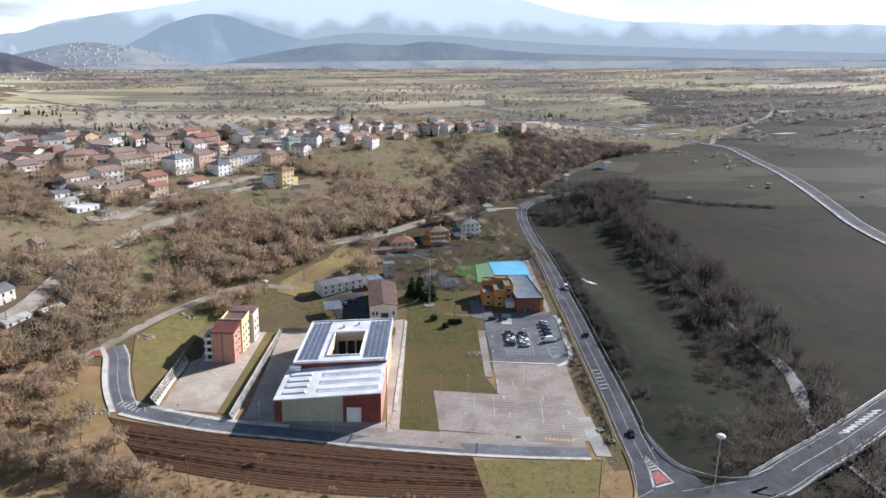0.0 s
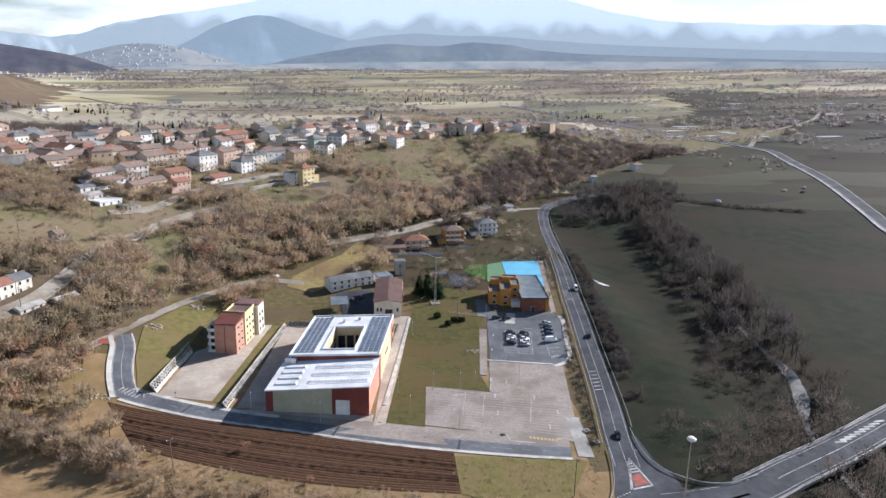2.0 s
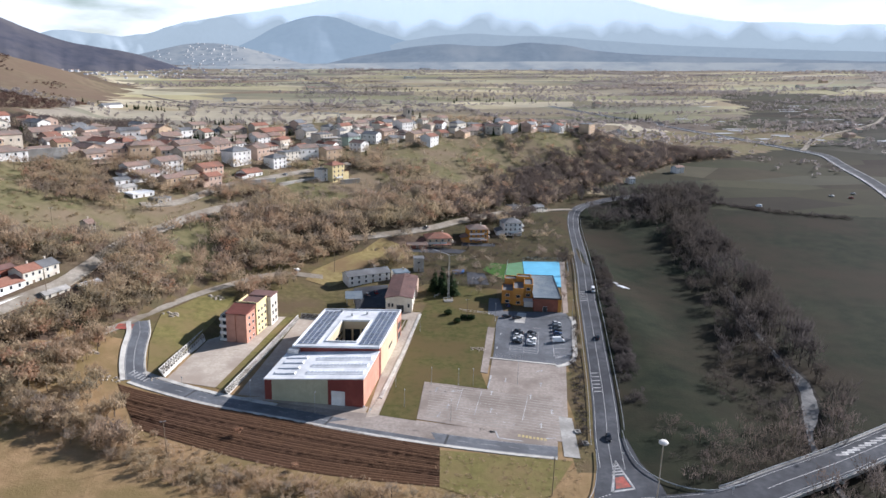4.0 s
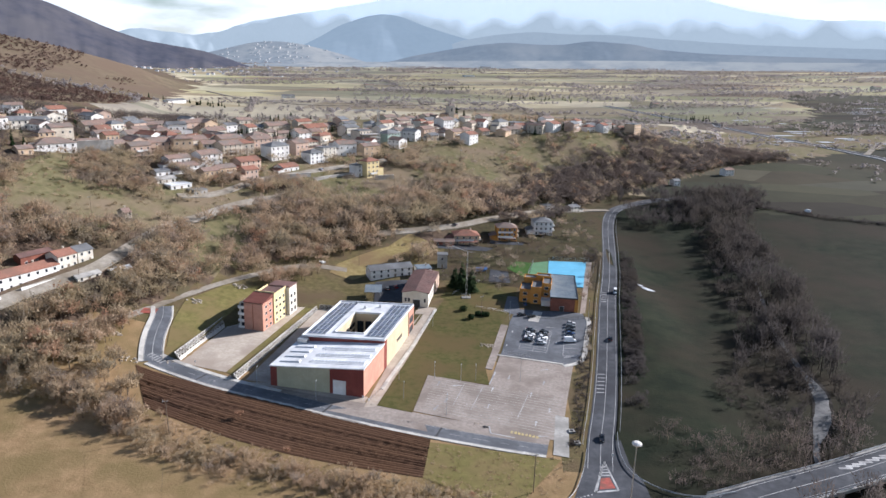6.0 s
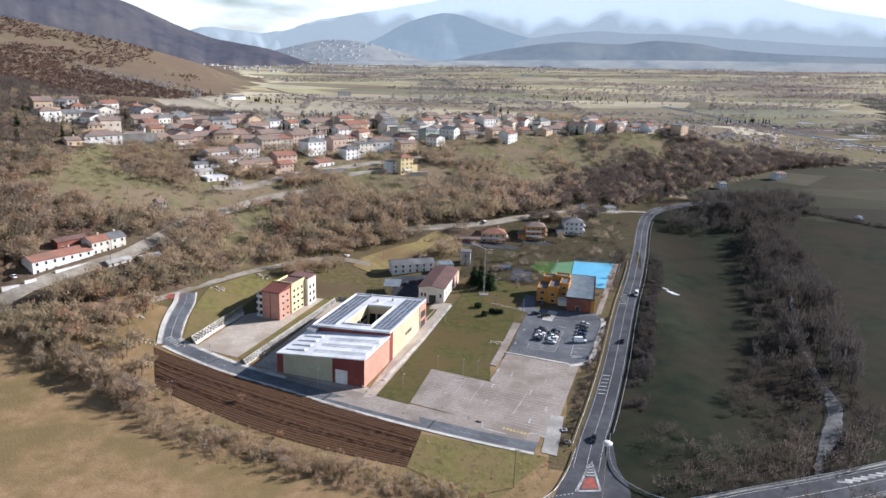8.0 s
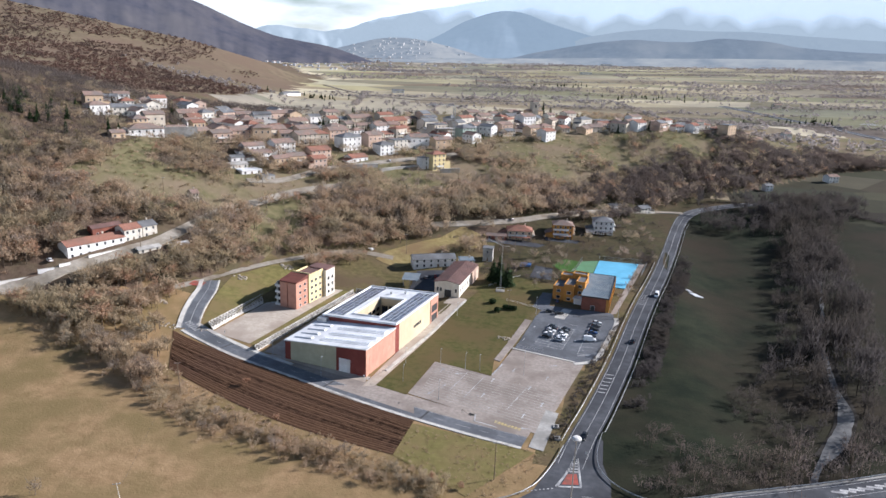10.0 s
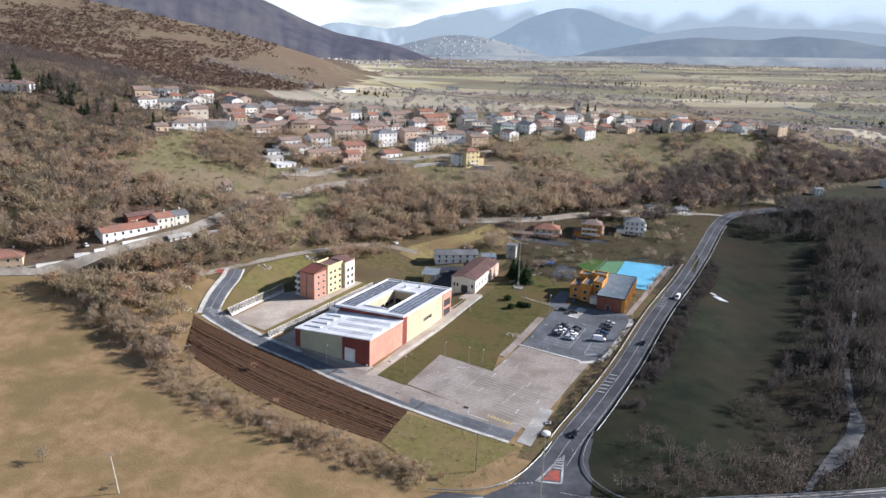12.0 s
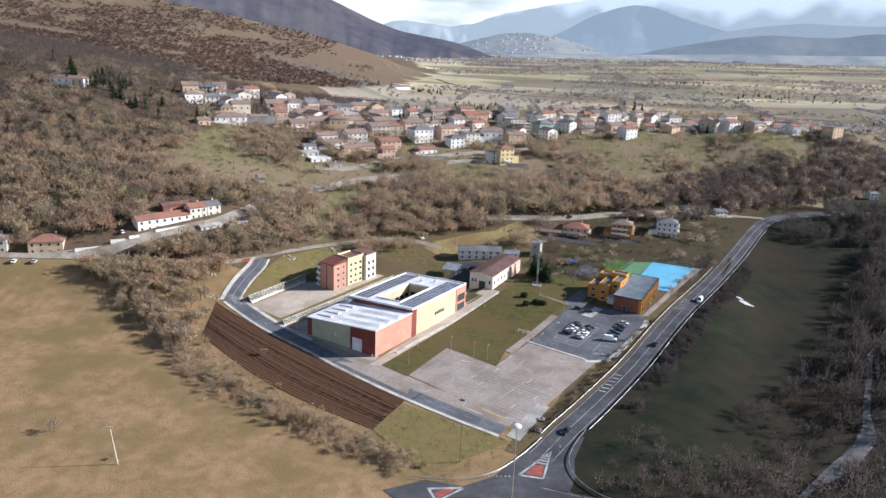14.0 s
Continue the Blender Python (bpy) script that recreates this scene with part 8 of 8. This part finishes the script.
# ---- guard rails ----
def guard_rail(line, off, label, zfun=None, post=4.0):
    r = sides(line)
    P = line + r * off
    Z = zfun(P) if zfun else land(P[:, 0], P[:, 1])
    ob = thing("guard_rail", label, "guard rail", 0, 0, 0, 0, "guard rails")
    b = Build()
    ring = ((-0.05, 0.5), (0.05, 0.5), (0.05, 0.6), (0.01, 0.65), (0.05, 0.7), (0.05, 0.8), (-0.05, 0.8))
    for i in range(len(P)):
        b.v += [(P[i][0] + r[i][0] * u, P[i][1] + r[i][1] * u, Z[i] + v) for u, v in ring]
    for i in range(len(P) - 1):
        for k in range(7):
            j = (k + 1) % 7
            b.f.append((i * 7 + k, i * 7 + j, i * 7 + 7 + j, i * 7 + 7 + k))
            b.s.append(0)
    part("rail", b, M_STEEL, ob)
    at = 0.0
    for i in range(len(P) - 1):
        at += np.linalg.norm(P[i + 1] - P[i])
        if at > post:
            at = 0.0
            part("post", Build().box(P[i][0] - 0.06, P[i][0] + 0.06, P[i][1] - 0.06, P[i][1] + 0.06, Z[i] - 0.4, Z[i] + 0.72), M_STEEL, ob)
    return ob


guard_rail(MAIN[4:75], -5.5, "galvanised steel guard rail beside the country road")
guard_rail(MAIN[8:110], 5.6, "galvanised steel guard rail above the valley meadow")
CORNER = curve_pts([(39.5, 204), (38.6, 193), (39.4, 184), (43, 177.5), (50, 172.8), (58, 172.2), (68, 176)], 2.5)
guard_rail(CORNER, 0.4, "galvanised steel guard rail round the junction corner")
guard_rail(BRIDGE[8:70], -6.3, "galvanised steel bridge rail over the stream", deck)
guard_rail(BRIDGE[12:70], 6.2, "galvanised steel bridge rail over the stream", deck)
guard_rail(curve_pts([(2, 153.6), (9, 156), (16, 160), (22.5, 168), (26.4, 180), (28.6, 192)], 2.5), -0.6, "galvanised steel guard rail beside the rough grass")


# ---- fences, rubble, small site furniture ----
def fence(x0, y0, x1, y1, h, label, mesh_mat=M_STEEL):
    ob = thing("fence", label, "fence", x0, y0, 0, 0, "fences")
    L = math.hypot(x1 - x0, y1 - y0)
    n = max(2, int(L / 2.6))
    P = [(x0 + (x1 - x0) * i / n, y0 + (y1 - y0) * i / n) for i in range(n + 1)]
    for (a, c) in P:
        part("post", Build().rod((a - x0, c - y0, height(a, c) - 0.2), (a - x0, c - y0, height(a, c) + h), 0.04, n=5), mesh_mat, ob)
    for (a, c), (d, e) in zip(P, P[1:]):
        b = Build()
        za, zb = height(a, c), height(d, e)
        for k in range(4):
            z = 0.15 + (h - 0.2) * k / 3
            b.rod((a - x0, c - y0, za + z), (d - x0, e - y0, zb + z), 0.018, n=3)
        for k in range(1, 8):
            f = k / 8
            b.rod((a + (d - a) * f - x0, c + (e - c) * f - y0, za + (zb - za) * f + 0.12), (a + (d - a) * f - x0, c + (e - c) * f - y0, za + (zb - za) * f + h), 0.012, n=3)
        part("fence_panel", b, mesh_mat, ob)


fence(1.6, 262.5, 12.5, 261.0, 1.8, "grey wire fence between the two parking lots")
fence(12.5, 300.5, 38.5, 304.0, 1.6, "dark metal fence before the gym", M_DARK)
fence(13.2, 360.5, 17.6, 391.8, 2.6, "tall wire fence beside the green court")
fence(27.0, 397.6, 50.8, 400.4, 3.0, "tall wire fence behind the blue court")
fence(50.5, 376, 53.6, 399, 2.2, "wire fence between court and road")
fence(-12.0, 311.0, 4.5, 305.8, 1.1, "low white park fence", M_WHITE)
fence(-24.5, 329, -12.0, 352, 1.1, "low white park fence", M_WHITE)


def rubble(x, y, n, r, seed, label, size=0.8, m=M_ROCK):
    """A heap of separate broken stones."""
    ob = thing("rubble_heap", label, "rubble", x, y, height(x, y), 0, "rubble heaps")
    q = random.Random(seed)
    for k in range(n):
        a, d = q.uniform(0, 6.28), r * math.sqrt(q.random())
        s = q.uniform(0.35, 1.0) * size
        px, py = math.cos(a) * d, math.sin(a) * d * 0.6
        pz = height(x + px, y + py) - height(x, y)
        n_ = q.randrange(5, 7)
        low = [(px + math.cos(i * 6.283 / n_) * s * q.uniform(0.7, 1.1), py + math.sin(i * 6.283 / n_) * s * q.uniform(0.7, 1.1), pz - 0.1) for i in range(n_)]
        high = [(px + (u - px) * q.uniform(0.45, 0.8), py + (v - py) * q.uniform(0.45, 0.8), pz + s * q.uniform(0.5, 0.9)) for u, v, _ in low]
        part("stone", Build().solid(low, high), m, ob)


rubble(-137.5, 281.5, 26, 3.6, 1, "heap of pale broken stones on the grassy bank", 0.9)
rubble(-126.0, 306.0, 30, 4.0, 2, "heap of pale broken stones near the lane", 0.9)
rubble(-126.0, 232.8, 14, 3.0, 3, "scattered pale stones beside the yard entrance", 0.5)
rubble(-98.4, 225.4, 12, 1.8, 4, "scattered pale stones at the wall's end", 0.6)
rubble(-140.0, 228.6, 18, 4.0, 5, "pale rubble beside the crossing", 0.6)
rubble(-5.6, 269.5, 40, 3.6, 6, "pale stone heap beside the footpath", 0.55)
rubble(-5.5, 203.5, 22, 3.2, 7, "small stones and debris on the paved lot", 0.3)
rubble(-3.6, 202.2, 10, 0.9, 8, "dark pile of debris on the paved lot", 0.5, M_DARK)
rubble(-98.0, 355.0, 14, 2.2, 9, "white bales beside the gravel lane", 0.8, M_WHITE)
for x, y in ((24.4, 203.4), (25.6, 196.2)):
    w = thing("well_cover", "concrete inspection well with a square lid", "well cover", x, y, height(x, y), 12, "well covers")
    part("well_box", Build().box(-1.0, 1.0, -1.0, 1.0, -0.3, 0.5, inset=0.05), M_CONCRETE, w)
    part("lid", Build().box(-0.5, 0.5, -0.5, 0.5, 0.5, 0.62, inset=0.03), M_DARK, w)
for x, y, s in ((-17.7, 305.6, 2.2), (-13.6, 296.4, 2.0), (-10.6, 301.2, 1.8), (-8.6, 301.0, 1.8), (-6.6, 300.8, 1.8)):
    w = thing("clipped_bush", "dark green clipped evergreen bush on the lawn", "bush", x, y, height(x, y), 0, "clipped bushes")
    r = random.Random(int(x * 10))
    c = Build()
    tuft(c, r, [Vector((q * s * 0.25, v * s * 0.25, s * 0.45)) for q in (-1, 0, 1) for v in (-1, 0, 1)], s * 0.62, 520, (0.2, 0.42))
    part("foliage", c, M_PINE, w)
    part("stem", Build().rod((0, 0, -0.1), (0, 0, s * 0.8), 0.12, 0.06, 6), M_BARK, w)
# leftover snow and puddles
for x, y, w, d, t in ((78.5, 363, 4.2, 2.4, -20), (75, 367, 2.2, 1.2, 30), (70.2, 377, 3.0, 1.0, -60)):
    b = Build()
    n = 14
    r = random.Random(int(x))
    pts = [(x + math.cos(i * 6.283 / n + radians(t)) * w * r.uniform(0.6, 1.05), y + math.sin(i * 6.283 / n + radians(t)) * d * r.uniform(0.6, 1.05)) for i in range(n)]
    b.solid([(u, v, height(u, v) - 0.1) for u, v in pts], [(x + (u - x) * 0.9, y + (v - y) * 0.9, height(u, v) + 0.16) for u, v in pts])
    setting("snow_patch", b, M_SNOW, "small patch of leftover snow on the meadow", "snow")
b = Build()
rr = random.Random(31)
for k in range(46):
    x, y = rr.uniform(420, 1100), rr.uniform(880, 1500)
    if k < 16:
        x, y = 380 + rr.uniform(-40, 120), 1000 + rr.uniform(-90, 260)
    w, d = rr.uniform(8, 30), rr.uniform(2.5, 7)
    pts = [(x + math.cos(i * 0.785 + 0.4) * w * rr.uniform(0.6, 1), y + math.sin(i * 0.785 + 0.4) * d * rr.uniform(0.6, 1)) for i in range(8)]
    b.face([(u, v, height(u, v) + 0.5) for u, v in pts])
tagged(part("snow_strips", b, M_SNOW), "thin strips of leftover snow on the far fields", "snow", kind="stuff")
# sign boards at the yard gates
for x, y, t in ((-46.5, 213.6, 10), (-44.2, 211.8, 40), (-115, 231.5, -20), (35.2, 187.5, -10), (62, 170.5, 20)):
    w = thing("road_sign", "small metal traffic sign on a steel post", "traffic sign", x, y, height(x, y), t, "traffic signs")
    part("post", Build().rod((0, 0, -0.2), (0, 0, 2.4), 0.04, n=6), M_STEEL, w)
    part("plate", Build().box(-0.35, 0.35, -0.05, -0.02, 1.75, 2.45), M_WHITE, w)
for k in range(7):
    w = thing("bollard", "short grey steel bollard beside the hall", "bollard", -44.6 + k * 0.5, 214.5 + k * 1.9, 0.06, 0, "bollards")
    part("shaft", Build().rod((0, 0, 0), (0, 0, 1.0), 0.07, n=8), M_STEEL, w)
    part("cap", Build().rod((0, 0, 1.0), (0, 0, 1.08), 0.09, 0.05, n=8), M_DARK, w)
rubble(-165.3, 306.3, 40, 5.5, 21, "junk heap of white scrap beside the lane", 1.3, M_WHITE)
rubble(-152.0, 243.0, 14, 2.2, 22, "pale stones on the bare earth by the bend", 0.8)
# blue covered stall and play things in the park
stall = thing("play_tent", "blue tarpaulin play tent on thin steel posts", "tent", -11.7, 367.5, height(-11.7, 367.5), 12)
for sx in (-2.6, 2.6):
    for sy in (-1.4, 1.4):
        part("post", Build().rod((sx, sy, -0.2), (sx, sy, 2.2), 0.06, n=5), M_STEEL, stall)
b = Build()
b.solid([(-3, -1.8, 2.2), (3, -1.8, 2.2), (3, 0, 3.1), (-3, 0, 3.1)], [(-3, -1.8, 2.26), (3, -1.8, 2.26), (3, 0, 3.16), (-3, 0, 3.16)])
b.solid([(-3, 0, 3.1), (3, 0, 3.1), (3, 1.8, 2.2), (-3, 1.8, 2.2)], [(-3, 0, 3.16), (3, 0, 3.16), (3, 1.8, 2.26), (-3, 1.8, 2.26)])
part("canopy", b, M_TARP, stall)
part("side_sheet", Build().box(-3, 3, 1.4, 1.46, 0.3, 2.2), M_TARP, stall)
rubble(-56.5, 331.0, 26, 4.0, 31, "dark scrap and machine parts in the farm yard", 0.9, M_DARK)
rubble(-1.5, 362.0, 12, 4.0, 33, "small grey boulders on the play yard", 0.6, M_CONCRETE)
